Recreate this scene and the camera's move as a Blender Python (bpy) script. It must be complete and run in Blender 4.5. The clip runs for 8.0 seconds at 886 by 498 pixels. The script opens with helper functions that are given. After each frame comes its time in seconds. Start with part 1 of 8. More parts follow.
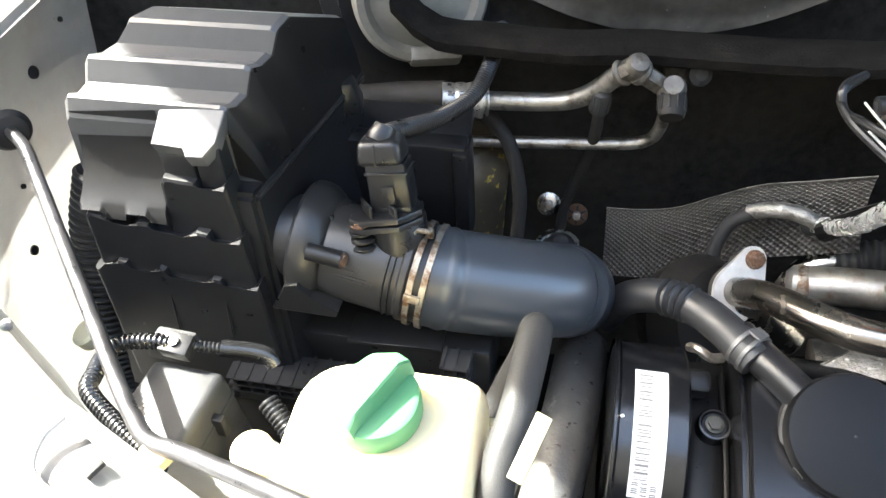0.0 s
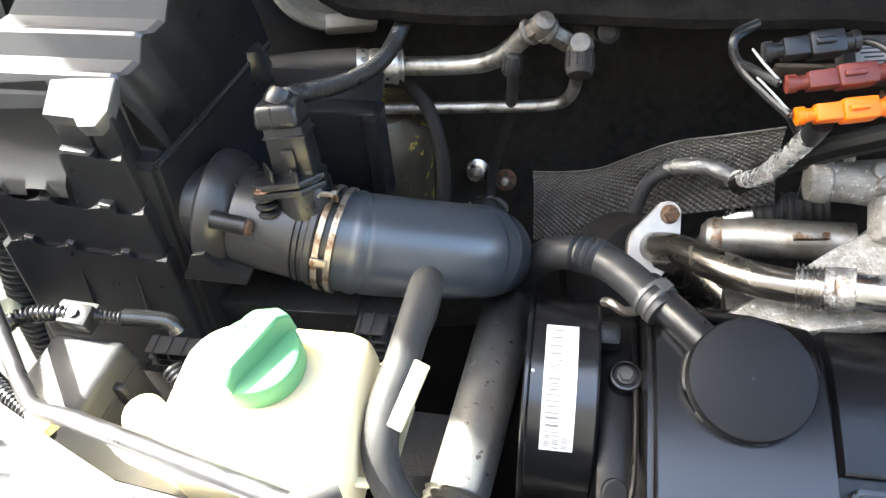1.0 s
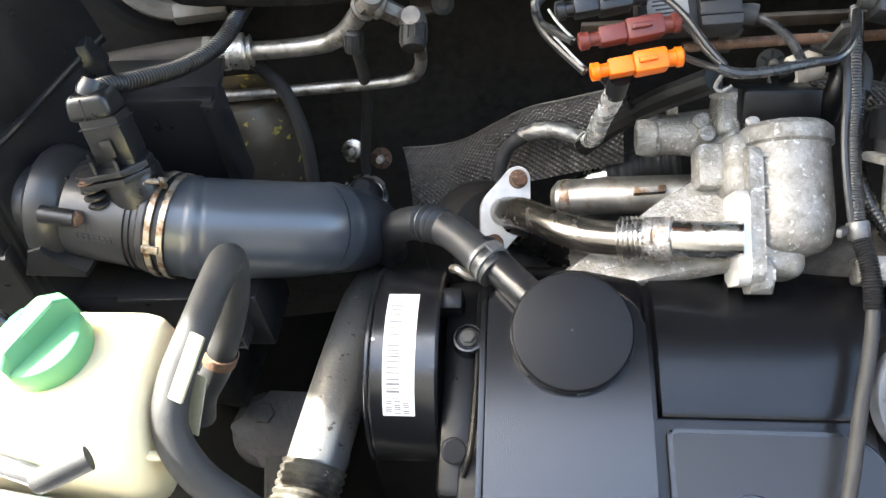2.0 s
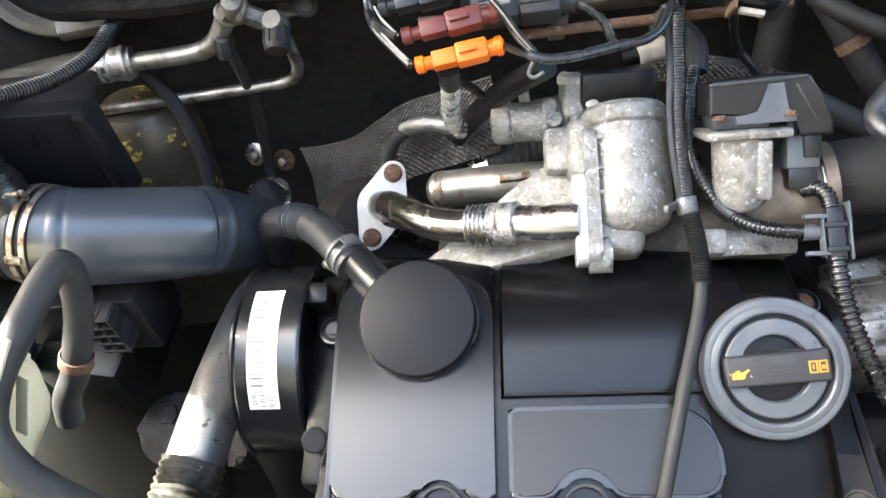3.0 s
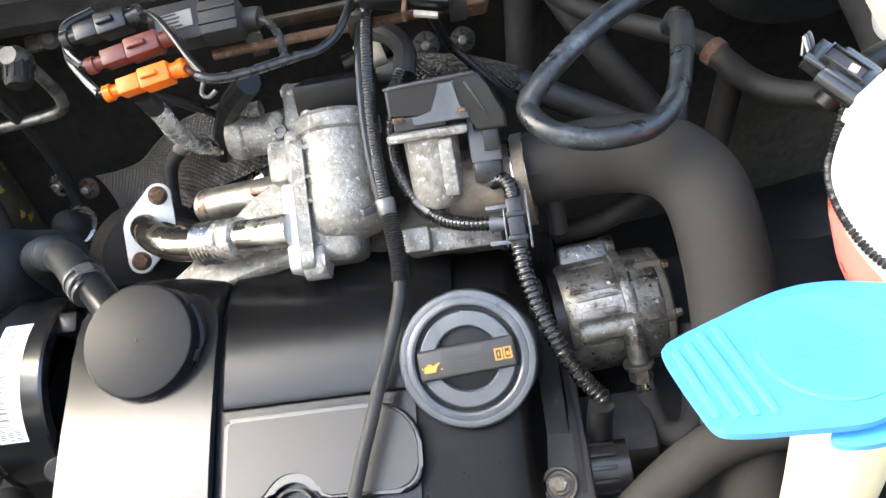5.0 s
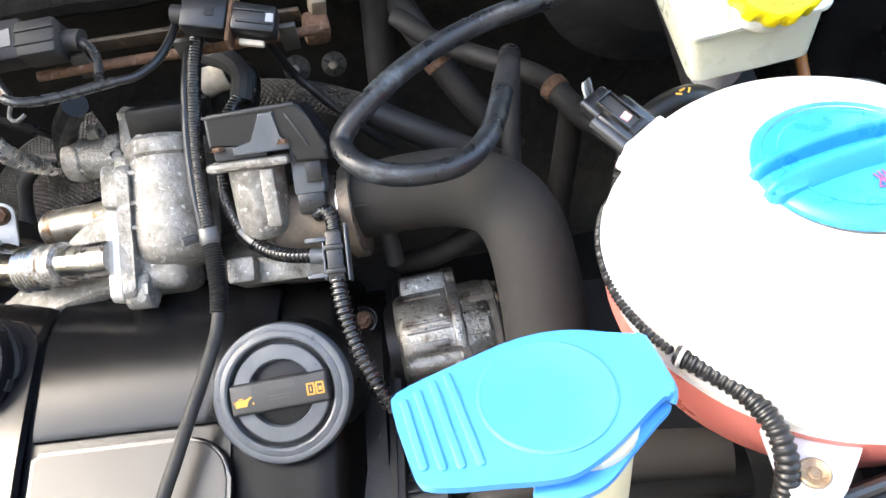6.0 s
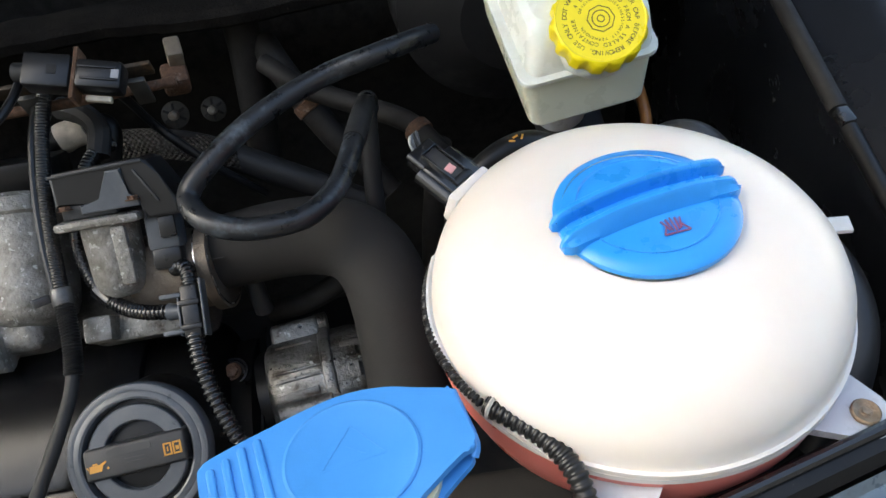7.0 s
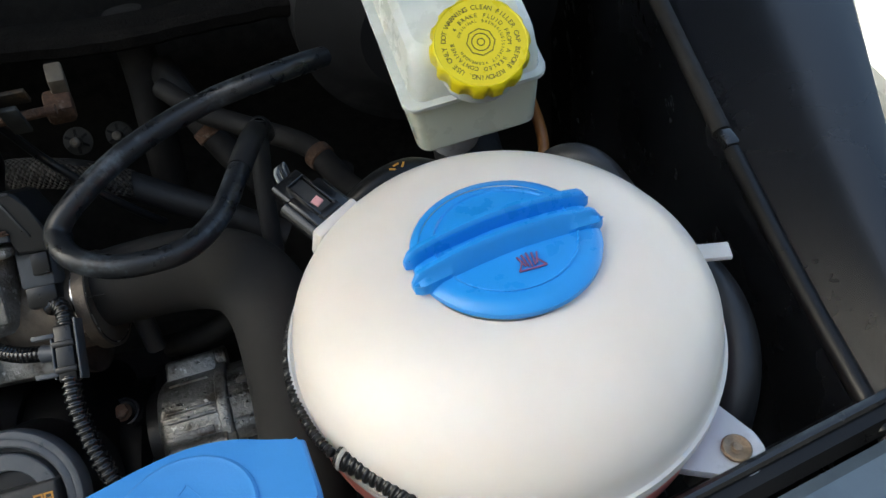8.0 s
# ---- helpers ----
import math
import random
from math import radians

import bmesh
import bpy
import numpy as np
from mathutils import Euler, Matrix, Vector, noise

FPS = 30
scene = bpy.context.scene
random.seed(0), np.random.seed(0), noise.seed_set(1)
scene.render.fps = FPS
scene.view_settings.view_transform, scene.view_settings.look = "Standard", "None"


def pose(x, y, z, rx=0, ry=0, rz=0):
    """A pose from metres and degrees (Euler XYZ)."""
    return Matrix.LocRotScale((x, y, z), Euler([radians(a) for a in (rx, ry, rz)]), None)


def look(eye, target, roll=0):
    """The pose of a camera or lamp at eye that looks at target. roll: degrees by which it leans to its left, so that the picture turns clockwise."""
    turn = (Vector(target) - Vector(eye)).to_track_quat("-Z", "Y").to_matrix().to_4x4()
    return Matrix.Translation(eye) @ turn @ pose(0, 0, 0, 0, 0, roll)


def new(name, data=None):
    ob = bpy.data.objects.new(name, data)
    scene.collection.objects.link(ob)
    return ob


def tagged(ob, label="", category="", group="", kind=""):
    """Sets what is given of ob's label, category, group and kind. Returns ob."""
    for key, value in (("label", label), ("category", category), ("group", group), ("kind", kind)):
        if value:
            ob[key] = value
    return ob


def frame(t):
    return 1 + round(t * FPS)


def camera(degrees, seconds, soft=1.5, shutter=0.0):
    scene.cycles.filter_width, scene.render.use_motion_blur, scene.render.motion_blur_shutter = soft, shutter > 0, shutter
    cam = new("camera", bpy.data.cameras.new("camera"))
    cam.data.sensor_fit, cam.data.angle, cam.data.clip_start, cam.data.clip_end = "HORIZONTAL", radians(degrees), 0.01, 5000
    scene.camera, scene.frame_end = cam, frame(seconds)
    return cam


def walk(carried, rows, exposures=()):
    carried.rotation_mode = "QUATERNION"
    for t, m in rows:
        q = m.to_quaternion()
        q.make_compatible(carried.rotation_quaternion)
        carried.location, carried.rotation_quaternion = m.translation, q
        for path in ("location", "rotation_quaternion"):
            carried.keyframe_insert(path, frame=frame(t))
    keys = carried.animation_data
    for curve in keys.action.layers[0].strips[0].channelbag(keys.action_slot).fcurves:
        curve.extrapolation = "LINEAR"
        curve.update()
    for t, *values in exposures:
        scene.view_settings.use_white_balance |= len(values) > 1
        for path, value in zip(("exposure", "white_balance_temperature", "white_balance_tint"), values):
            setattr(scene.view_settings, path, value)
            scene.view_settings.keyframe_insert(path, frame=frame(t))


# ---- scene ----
cam = camera(60.5, 8.0)
METRES, EYE, TILT, LEAN, TURN = 0.68, 1.31, -47.0, 3.0, 11.0
ROWS = [
    (0.0, 0.0, 0.0, 0.0, 0.0, 0.0, -0.0),
    (0.5, 0.0282, -0.0015, -0.0097, -0.92, -0.81, 1.05),
    (1.0, 0.0783, -0.0035, -0.0269, -1.49, -1.16, 2.16),
    (1.5, 0.154, -0.0113, -0.0393, -2.03, -1.68, 3.98),
    (2.0, 0.2369, -0.0259, -0.0556, -3.02, -2.17, 6.26),
    (2.2, 0.2720, -0.0328, -0.0657, -2.97, -1.96, 6.47),
    (3.3, 0.4483, -0.0640, -0.0939, -2.52, -2.24, 10.31),
    (3.5, 0.4759, -0.0662, -0.1049, -2.8, -1.93, 10.74),
    (4.0, 0.5445, -0.0753, -0.1102, -2.41, -2.01, 12.61),
    (4.5, 0.6114, -0.0788, -0.1215, -3.28, -2.95, 14.22),
    (5.8, 0.7866, -0.1003, -0.1382, -6.77, -2.49, 13.54),
    (6.0, 0.8119, -0.0966, -0.1426, -7.7, -2.61, 13.27),
    (6.5, 0.8597, -0.1081, -0.1412, -10.45, -2.56, 14.82),
    (7.0, 0.8972, -0.1164, -0.141, -12.22, -2.03, 15.72),
    (7.5, 0.9343, -0.1197, -0.1395, -13.9, -2.09, 16.25),
    (8.0, 0.9728, -0.1086, -0.146, -14.99, -1.85, 16.94),
]
EXPOSURES = [(0.0, 3.53, 6650, 3), (1.0, 3.68, 6650, 3), (2.0, 3.63, 6650, 3), (3.5, 3.76, 6650, 3), (4.5, 3.70, 6650, 3), (5.6, 3.70, 6650, 4), (6.0, 3.58, 6700, 5), (6.5, 2.86, 6750, 5), (7.0, 2.04, 6600, 2), (7.5, 1.70, 6450, 0), (8.0, 1.50, 6400, -1)]
walk(cam, [(t, pose(0, 0, EYE, TILT, LEAN, TURN) @ pose(METRES * x, METRES * y, METRES * z, 90 + pitch, roll, yaw)) for t, x, y, z, yaw, pitch, roll in ROWS],
     EXPOSURES)

# ---- light ----
SUN_TO = Vector((-0.70, 0.22, 0.77)).normalized()
world = bpy.data.worlds.new("sky")
scene.world = world
world.use_nodes = True
wt = world.node_tree
sky = wt.nodes.new("ShaderNodeTexSky")
sky.sky_type = "NISHITA"
sky.sun_disc = False
sky.sun_elevation = math.asin(SUN_TO.z)
sky.sun_rotation = math.atan2(SUN_TO.x, SUN_TO.y)
sky.air_density, sky.dust_density = 1.0, 5.0
wt.links.new(sky.outputs[0], wt.nodes["Background"].inputs[0])
wt.nodes["Background"].inputs[1].default_value = 0.15
sun = new("sun", bpy.data.lights.new("sun", "SUN"))
sun.data.energy, sun.data.angle, sun.data.color = 4.8, radians(0.6), (1.0, 0.96, 0.9)
sun.matrix_world = look(SUN_TO * 10, (0, 0, 0))


# ---- materials ----
def nodes_of(m):
    m.use_nodes = True
    return m.node_tree, m.node_tree.nodes, m.node_tree.links, m.node_tree.nodes["Principled BSDF"]


def noise_tex(nt, scale, detail=4.0, rough=0.55, coords=None):
    n = nt.nodes.new("ShaderNodeTexNoise")
    n.inputs["Scale"].default_value, n.inputs["Detail"].default_value, n.inputs["Roughness"].default_value = scale, detail, rough
    if coords:
        nt.links.new(coords, n.inputs["Vector"])
    return n


def ramp(nt, fac, lo, hi, a=0.0, b=1.0):
    r = nt.nodes.new("ShaderNodeMapRange")
    r.inputs["From Min"].default_value, r.inputs["From Max"].default_value = lo, hi
    r.inputs["To Min"].default_value, r.inputs["To Max"].default_value = a, b
    nt.links.new(fac, r.inputs["Value"])
    return r.outputs[0]


def blend(nt, fac, a, b):
    x = nt.nodes.new("ShaderNodeMix")
    x.data_type = "RGBA"
    if isinstance(fac, float):
        x.inputs[0].default_value = fac
    else:
        nt.links.new(fac, x.inputs[0])
    for i, c in ((6, a), (7, b)):
        if isinstance(c, tuple):
            x.inputs[i].default_value = (*c, 1)
        else:
            nt.links.new(c, x.inputs[i])
    return x.outputs[2]


def surface(name, base, rough=0.5, metal=0.0, vary=0.2, grain=90.0, dirt=None, dirt_scale=25.0, dirt_from=0.55, dirt_to=0.75,
            bump=0.1, bump_scale=600.0, rough_vary=0.12, coat=0.0, specks=None, speck_scale=220.0, speck_from=0.66, spec=0.5, sss=0.0):
    """A worn surface: grain, dirt in large patches, small specks, fine relief."""
    m = bpy.data.materials.new(name)
    nt, nodes, links, bsdf = nodes_of(m)
    co = nodes.new("ShaderNodeTexCoord").outputs["Object"]
    g = noise_tex(nt, grain, 6, 0.6, co)
    dark = tuple(c * (1 - vary) for c in base)
    light = tuple(min(1, c * (1 + vary)) for c in base)
    col = blend(nt, ramp(nt, g.outputs[0], 0.3, 0.7), dark, light)
    rough_out = ramp(nt, g.outputs[0], 0.3, 0.7, max(0.03, rough - rough_vary), min(1, rough + rough_vary))
    if dirt:
        d = noise_tex(nt, dirt_scale, 7, 0.65, co)
        col = blend(nt, ramp(nt, d.outputs[0], dirt_from, dirt_to), col, dirt)
    if specks:
        s = noise_tex(nt, speck_scale, 3, 0.6, co)
        col = blend(nt, ramp(nt, s.outputs[0], speck_from, speck_from + 0.05), col, specks)
    links.new(col, bsdf.inputs["Base Color"])
    links.new(rough_out, bsdf.inputs["Roughness"])
    bsdf.inputs["Metallic"].default_value = metal
    bsdf.inputs["Specular IOR Level"].default_value = spec
    if coat:
        bsdf.inputs["Coat Weight"].default_value, bsdf.inputs["Coat Roughness"].default_value = coat, 0.08
    if sss:
        bsdf.inputs["Subsurface Weight"].default_value, bsdf.inputs["Subsurface Scale"].default_value = sss, 0.02
        bsdf.inputs["Subsurface Radius"].default_value = (1, 0.8, 0.55)
    if bump:
        b = nodes.new("ShaderNodeBump")
        b.inputs["Strength"].default_value, b.inputs["Distance"].default_value = bump, 0.0015
        n = noise_tex(nt, bump_scale, 3, 0.6, co)
        links.new(n.outputs[0], b.inputs["Height"])
        links.new(b.outputs[0], bsdf.inputs["Normal"])
    return m


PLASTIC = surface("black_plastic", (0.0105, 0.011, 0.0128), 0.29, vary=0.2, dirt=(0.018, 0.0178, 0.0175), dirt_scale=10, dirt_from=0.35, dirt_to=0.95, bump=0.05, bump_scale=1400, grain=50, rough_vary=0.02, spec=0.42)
# paler copy of PLASTIC, with glare and soft sheen put into its colour
GREYPLASTIC = surface("hazy_black_plastic", (0.019, 0.0195, 0.0212), 0.34, vary=0.15, dirt=(0.027, 0.0265, 0.026), dirt_scale=10, dirt_from=0.35, dirt_to=0.95, bump=0.05, bump_scale=1400, grain=50, rough_vary=0.02, spec=0.5)
SATIN = surface("satin_black_cover", (0.0078, 0.0081, 0.0096), 0.24, vary=0.03, grain=20, bump=0, rough_vary=0.0, specks=(0.045, 0.044, 0.042), speck_scale=380, speck_from=0.82, spec=0.76)
# duller, rougher copy of SATIN that mutes the sky reflection on the front field
FIELD = surface("muted_black_cover", (0.0085, 0.0088, 0.0102), 0.33, vary=0.05, grain=40, bump=0.05, bump_scale=1600, rough_vary=0.02, spec=0.55)
GLOSS = surface("glossy_black_plastic", (0.010, 0.0102, 0.011), 0.2, vary=0.2, dirt=(0.03, 0.029, 0.028), dirt_scale=60, dirt_from=0.55, dirt_to=0.8, bump=0.05, bump_scale=900, spec=0.7)
DEEPBLACK = surface("deep_black_plastic", (0.0045, 0.0046, 0.005), 0.4, vary=0.3, dirt=(0.012, 0.0115, 0.011), dirt_scale=30, bump=0.1, spec=0.3)
DUSTYSILVER = surface("dusty_scratched_metal", (0.20, 0.19, 0.17), 0.5, metal=0.4, vary=0.25, grain=60, dirt=(0.09, 0.085, 0.075), dirt_scale=18, dirt_from=0.45, dirt_to=0.8, bump=0.15, specks=(0.6, 0.58, 0.54), speck_scale=140, speck_from=0.7)
# black plastic with dust, sunlight and sky sheen mixed into a paler colour
LITPLASTIC = surface("dusty_sunlit_plastic", (0.058, 0.059, 0.063), 0.34, vary=0.10, dirt=(0.07, 0.07, 0.071), dirt_scale=18, dirt_from=0.3, dirt_to=0.9, rough_vary=0.04, bump=0.06, bump_scale=1200, spec=0.6)
GREYCLAMP = surface("dull_grey_clamp", (0.13, 0.13, 0.13), 0.45, metal=0.5, vary=0.2, dirt=(0.06, 0.06, 0.06), dirt_scale=90, bump=0.2)
HOSEDARK = surface("breather_rubber", (0.027, 0.0277, 0.029), 0.42, vary=0.2, dirt=(0.036, 0.036, 0.036), dirt_scale=30, bump=0.06, bump_scale=700)
# rubber coloured darker to carry the shade at the back of the bay
DIMRUBBER = surface("dimmed_pipe_rubber", (0.0064, 0.0052, 0.0043), 0.7, vary=0.3, dirt=(0.016, 0.0145, 0.0125), dirt_scale=22, dirt_from=0.45, dirt_to=0.8, bump=0.2, bump_scale=800)
DULLZINC = surface("dull_dark_washer", (0.09, 0.088, 0.083), 0.55, metal=0.6, vary=0.3, bump=0.2)
DULLBLACK = surface("dull_black_cover_end", (0.006, 0.006, 0.0063), 0.38, vary=0.2, dirt=(0.012, 0.012, 0.0115), dirt_scale=25, bump=0.06, specks=(0.16, 0.15, 0.13), speck_scale=560, speck_from=0.725, spec=0.3)
DISCMAT = surface("satin_black_disc", (0.0065, 0.0068, 0.0078), 0.40, vary=0.06, grain=120, bump=0.02, bump_scale=1500, rough_vary=0.02, spec=0.19, specks=(0.05, 0.05, 0.05), speck_scale=420, speck_from=0.80)
GRIMYCAST = surface("grimy_cast_aluminium", (0.085, 0.08, 0.072), 0.7, metal=0.3, vary=0.35, grain=140, dirt=(0.03, 0.027, 0.023), dirt_scale=45, dirt_from=0.45, dirt_to=0.65, bump=0.7, bump_scale=350)
DULLSTEEL = surface("dull_stained_steel", (0.40, 0.38, 0.34), 0.42, metal=0.9, vary=0.2, grain=60, dirt=(0.24, 0.16, 0.08), dirt_scale=45, dirt_from=0.52, dirt_to=0.74, bump=0.15, bump_scale=500)
BEIGETAPE = surface("beige_cloth_tape", (0.50, 0.46, 0.39), 0.75, vary=0.14, grain=200, dirt=(0.36, 0.32, 0.26), dirt_scale=60, bump=0.3)
MATT = surface("matt_black_plastic", (0.014, 0.014, 0.015), 0.6, vary=0.3, dirt=(0.045, 0.044, 0.042), dirt_scale=20, bump=0.15)
RUBBER = surface("grey_black_rubber", (0.021, 0.0213, 0.0225), 0.6, spec=0.35, vary=0.2, dirt=(0.038, 0.037, 0.035), dirt_scale=18, dirt_from=0.45, dirt_to=0.8, bump=0.15, bump_scale=900)
HOSEBLACK = surface("intake_hose_rubber", (0.036, 0.0415, 0.0505), 0.29, vary=0.03, grain=6, rough_vary=0.01, bump=0.03, bump_scale=300, spec=0.9, dirt=(0.043, 0.05, 0.061), dirt_scale=5, dirt_from=0.2, dirt_to=1.0)
DUSTY = surface("dusty_rubber", (0.0200, 0.0193, 0.0188), 0.75, vary=0.2, dirt=(0.033, 0.0312, 0.0295), dirt_scale=12, dirt_from=0.3, dirt_to=0.9, bump=0.15, bump_scale=800, spec=0.25)
WORNHOSE = surface("scuffed_rubber_hose", (0.0155, 0.0175, 0.021), 0.33, vary=0.25, dirt=(0.09, 0.11, 0.13), dirt_scale=45, dirt_from=0.55, dirt_to=0.7, bump=0.15, bump_scale=500)
FELT = surface("bulkhead_felt", (0.034, 0.033, 0.0325), 0.95, vary=0.4, grain=90, dirt=(0.05, 0.048, 0.045), dirt_scale=7, dirt_from=0.45, dirt_to=0.75, bump=0.5, bump_scale=700, spec=0.1)
FELTLIP = surface("felt_edging", (0.0075, 0.0067, 0.006), 0.95, vary=0.5, grain=120, dirt=(0.018, 0.016, 0.0135), dirt_scale=26, dirt_from=0.48, dirt_to=0.75, bump=1.0, bump_scale=420, specks=(0.16, 0.145, 0.125), speck_scale=420, speck_from=0.74, spec=0.1)
CAST = surface("corroded_cast_aluminium", (0.285, 0.276, 0.257), 0.52, metal=0.42, vary=0.22, grain=80, dirt=(0.150, 0.138, 0.118), dirt_scale=75, dirt_from=0.44, dirt_to=0.68, bump=1.0, bump_scale=330, specks=(0.46, 0.453, 0.435), speck_scale=230, speck_from=0.60)
OILYCAST = surface("oily_cast_aluminium", (0.25, 0.245, 0.23), 0.36, metal=0.75, vary=0.35, grain=120, dirt=(0.07, 0.06, 0.05), dirt_scale=60, dirt_from=0.48, dirt_to=0.62, bump=0.7, bump_scale=350, specks=(0.6, 0.6, 0.58), speck_scale=110, speck_from=0.64)
ROD = surface("dull_chromed_rod", (0.115, 0.115, 0.124), 0.36, metal=0.9, vary=0.10, grain=60, dirt=(0.09, 0.088, 0.085), dirt_scale=40, bump=0.05)
STEEL = surface("bright_steel", (0.62, 0.60, 0.57), 0.24, metal=1.0, vary=0.15, grain=70, dirt=(0.30, 0.24, 0.17), dirt_scale=40, dirt_from=0.58, dirt_to=0.8, bump=0.1, bump_scale=500)
ROUGHWELD = surface("rough_welded_steel", (0.42, 0.41, 0.39), 0.38, metal=0.8, vary=0.35, grain=160, dirt=(0.16, 0.12, 0.085), dirt_scale=110, dirt_from=0.46, dirt_to=0.58, bump=1.0, bump_scale=330, specks=(0.75, 0.74, 0.72), speck_scale=210, speck_from=0.60)
DARKSTEEL = surface("heat_darkened_steel", (0.22, 0.20, 0.175), 0.24, metal=0.95, vary=0.25, grain=30, dirt=(0.40, 0.37, 0.33), dirt_scale=14, dirt_from=0.35, dirt_to=0.9, bump=0.08, bump_scale=400)
CRIMPED = surface("bright_crimped_aluminium", (0.58, 0.56, 0.52), 0.34, metal=0.85, vary=0.2, grain=90, dirt=(0.16, 0.14, 0.11), dirt_scale=90, dirt_from=0.52, dirt_to=0.68, bump=0.3, bump_scale=400)
ALUPIPE = surface("dull_aluminium_tube", (0.43, 0.41, 0.375), 0.40, metal=0.9, vary=0.25, grain=90, dirt=(0.10, 0.08, 0.055), dirt_scale=55, dirt_from=0.48, dirt_to=0.66, bump=0.25, bump_scale=500)
GRIMYCOLLAR = surface("oily_corroded_collar", (0.10, 0.092, 0.078), 0.5, metal=0.4, vary=0.3, grain=60, dirt=(0.018, 0.015, 0.012), dirt_scale=36, dirt_from=0.42, dirt_to=0.6, bump=0.5, bump_scale=260, specks=(0.42, 0.41, 0.38), speck_scale=110, speck_from=0.66)
PAINTPIPE = surface("flaking_painted_pipe", (0.14, 0.138, 0.133), 0.42, metal=0.55, vary=0.15, grain=40, dirt=(0.40, 0.39, 0.37), dirt_scale=22, dirt_from=0.58, dirt_to=0.72, bump=0.25, bump_scale=260, specks=(0.035, 0.03, 0.027), speck_scale=120, speck_from=0.64)
RUST = surface("rusty_steel", (0.12, 0.066, 0.040), 0.8, metal=0.25, vary=0.45, grain=300, dirt=(0.3, 0.24, 0.19), dirt_scale=130, bump=0.7, bump_scale=700)
CLAMP = surface("rust_stained_clamp", (0.36, 0.325, 0.27), 0.40, metal=0.75, vary=0.3, grain=150, dirt=(0.15, 0.085, 0.045), dirt_scale=90, dirt_from=0.46, dirt_to=0.6, bump=0.3)
WHITEFLANGE = surface("pale_steel_flange", (0.58, 0.57, 0.54), 0.45, metal=0.35, vary=0.12, grain=90, dirt=(0.3, 0.18, 0.09), dirt_scale=55, dirt_from=0.62, dirt_to=0.75, bump=0.2)
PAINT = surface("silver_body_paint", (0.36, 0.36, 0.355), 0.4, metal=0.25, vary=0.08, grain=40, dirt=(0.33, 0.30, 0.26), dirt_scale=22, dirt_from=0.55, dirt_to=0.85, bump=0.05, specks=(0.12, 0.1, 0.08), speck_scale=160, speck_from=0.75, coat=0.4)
DARKPANEL = surface("dark_glossy_panel", (0.0080, 0.0092, 0.0122), 0.27, metal=0.0, vary=0.05, grain=12, bump=0, rough_vary=0.01, spec=0.6, specks=(0.05, 0.05, 0.05), speck_scale=260, speck_from=0.80)
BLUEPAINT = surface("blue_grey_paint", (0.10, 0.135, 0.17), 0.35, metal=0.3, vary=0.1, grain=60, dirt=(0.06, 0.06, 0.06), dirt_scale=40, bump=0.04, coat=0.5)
CREAM = surface("cream_plastic", (0.70, 0.625, 0.41), 0.42, vary=0.06, grain=40, dirt=(0.66, 0.53, 0.24), dirt_scale=30, dirt_from=0.6, dirt_to=0.8, bump=0.05, sss=0.35)
MILK = surface("milky_plastic", (0.785, 0.742, 0.697), 0.33, spec=0.38, vary=0.006, grain=10, dirt=(0.69, 0.625, 0.56), dirt_scale=11, dirt_from=0.25, dirt_to=0.9, bump=0.03, bump_scale=38, rough_vary=0.0, sss=0.35)
EARPLASTIC = surface("greyish_clouded_plastic", (0.52, 0.53, 0.56), 0.35, vary=0.04, grain=120, bump=0.03, sss=0.3)
PINK = surface("milky_plastic_over_pink_coolant", (0.68, 0.20, 0.17), 0.34, vary=0.08, grain=30, bump=0.05, bump_scale=120, sss=0.25)
FLUIDTANK = surface("clouded_plastic_over_fluid", (0.66, 0.68, 0.56), 0.28, vary=0.04, grain=20, dirt=(0.55, 0.56, 0.42), dirt_scale=10, dirt_from=0.3, dirt_to=0.9, bump=0.05, sss=0.35)
CLEAR = surface("clouded_translucent_plastic", (0.82, 0.84, 0.78), 0.28, vary=0.05, grain=30, dirt=(0.60, 0.62, 0.50), dirt_scale=14, dirt_from=0.42, dirt_to=0.85, bump=0.06, sss=0.3)
BLUE = surface("blue_plastic", (0.028, 0.278, 0.75), 0.32, vary=0.05, grain=60, dirt=(0.036, 0.29, 0.75), dirt_scale=20, bump=0.05, bump_scale=900)
SKYBLUE = surface("light_blue_plastic", (0.056, 0.258, 0.66), 0.42, vary=0.05, grain=60, dirt=(0.062, 0.270, 0.66), dirt_scale=20, bump=0.05, bump_scale=900)
GREEN = surface("green_plastic", (0.080, 0.235, 0.112), 0.6, spec=0.3, vary=0.05, grain=50, dirt=(0.092, 0.255, 0.128), dirt_scale=24, bump=0.05)
YELLOW = surface("yellow_plastic", (0.90, 0.74, 0.012), 0.36, vary=0.05, grain=60, bump=0.05)
ORANGE = surface("orange_plastic", (0.80, 0.155, 0.004), 0.4, vary=0.06, grain=60, bump=0.05)
REDBROWN = surface("red_brown_plastic", (0.115, 0.024, 0.018), 0.42, vary=0.15, grain=80, bump=0.05)
GREYBOX = surface("grey_plastic", (0.028, 0.0292, 0.0315), 0.5, vary=0.12, grain=60, dirt=(0.045, 0.0455, 0.046), dirt_scale=18, dirt_from=0.5, dirt_to=0.8, bump=0.15, bump_scale=1200)
CAPGREY = surface("slate_grey_plastic", (0.075, 0.084, 0.098), 0.38, vary=0.15, grain=70, dirt=(0.11, 0.116, 0.122), dirt_scale=25, bump=0.1, bump_scale=1000)
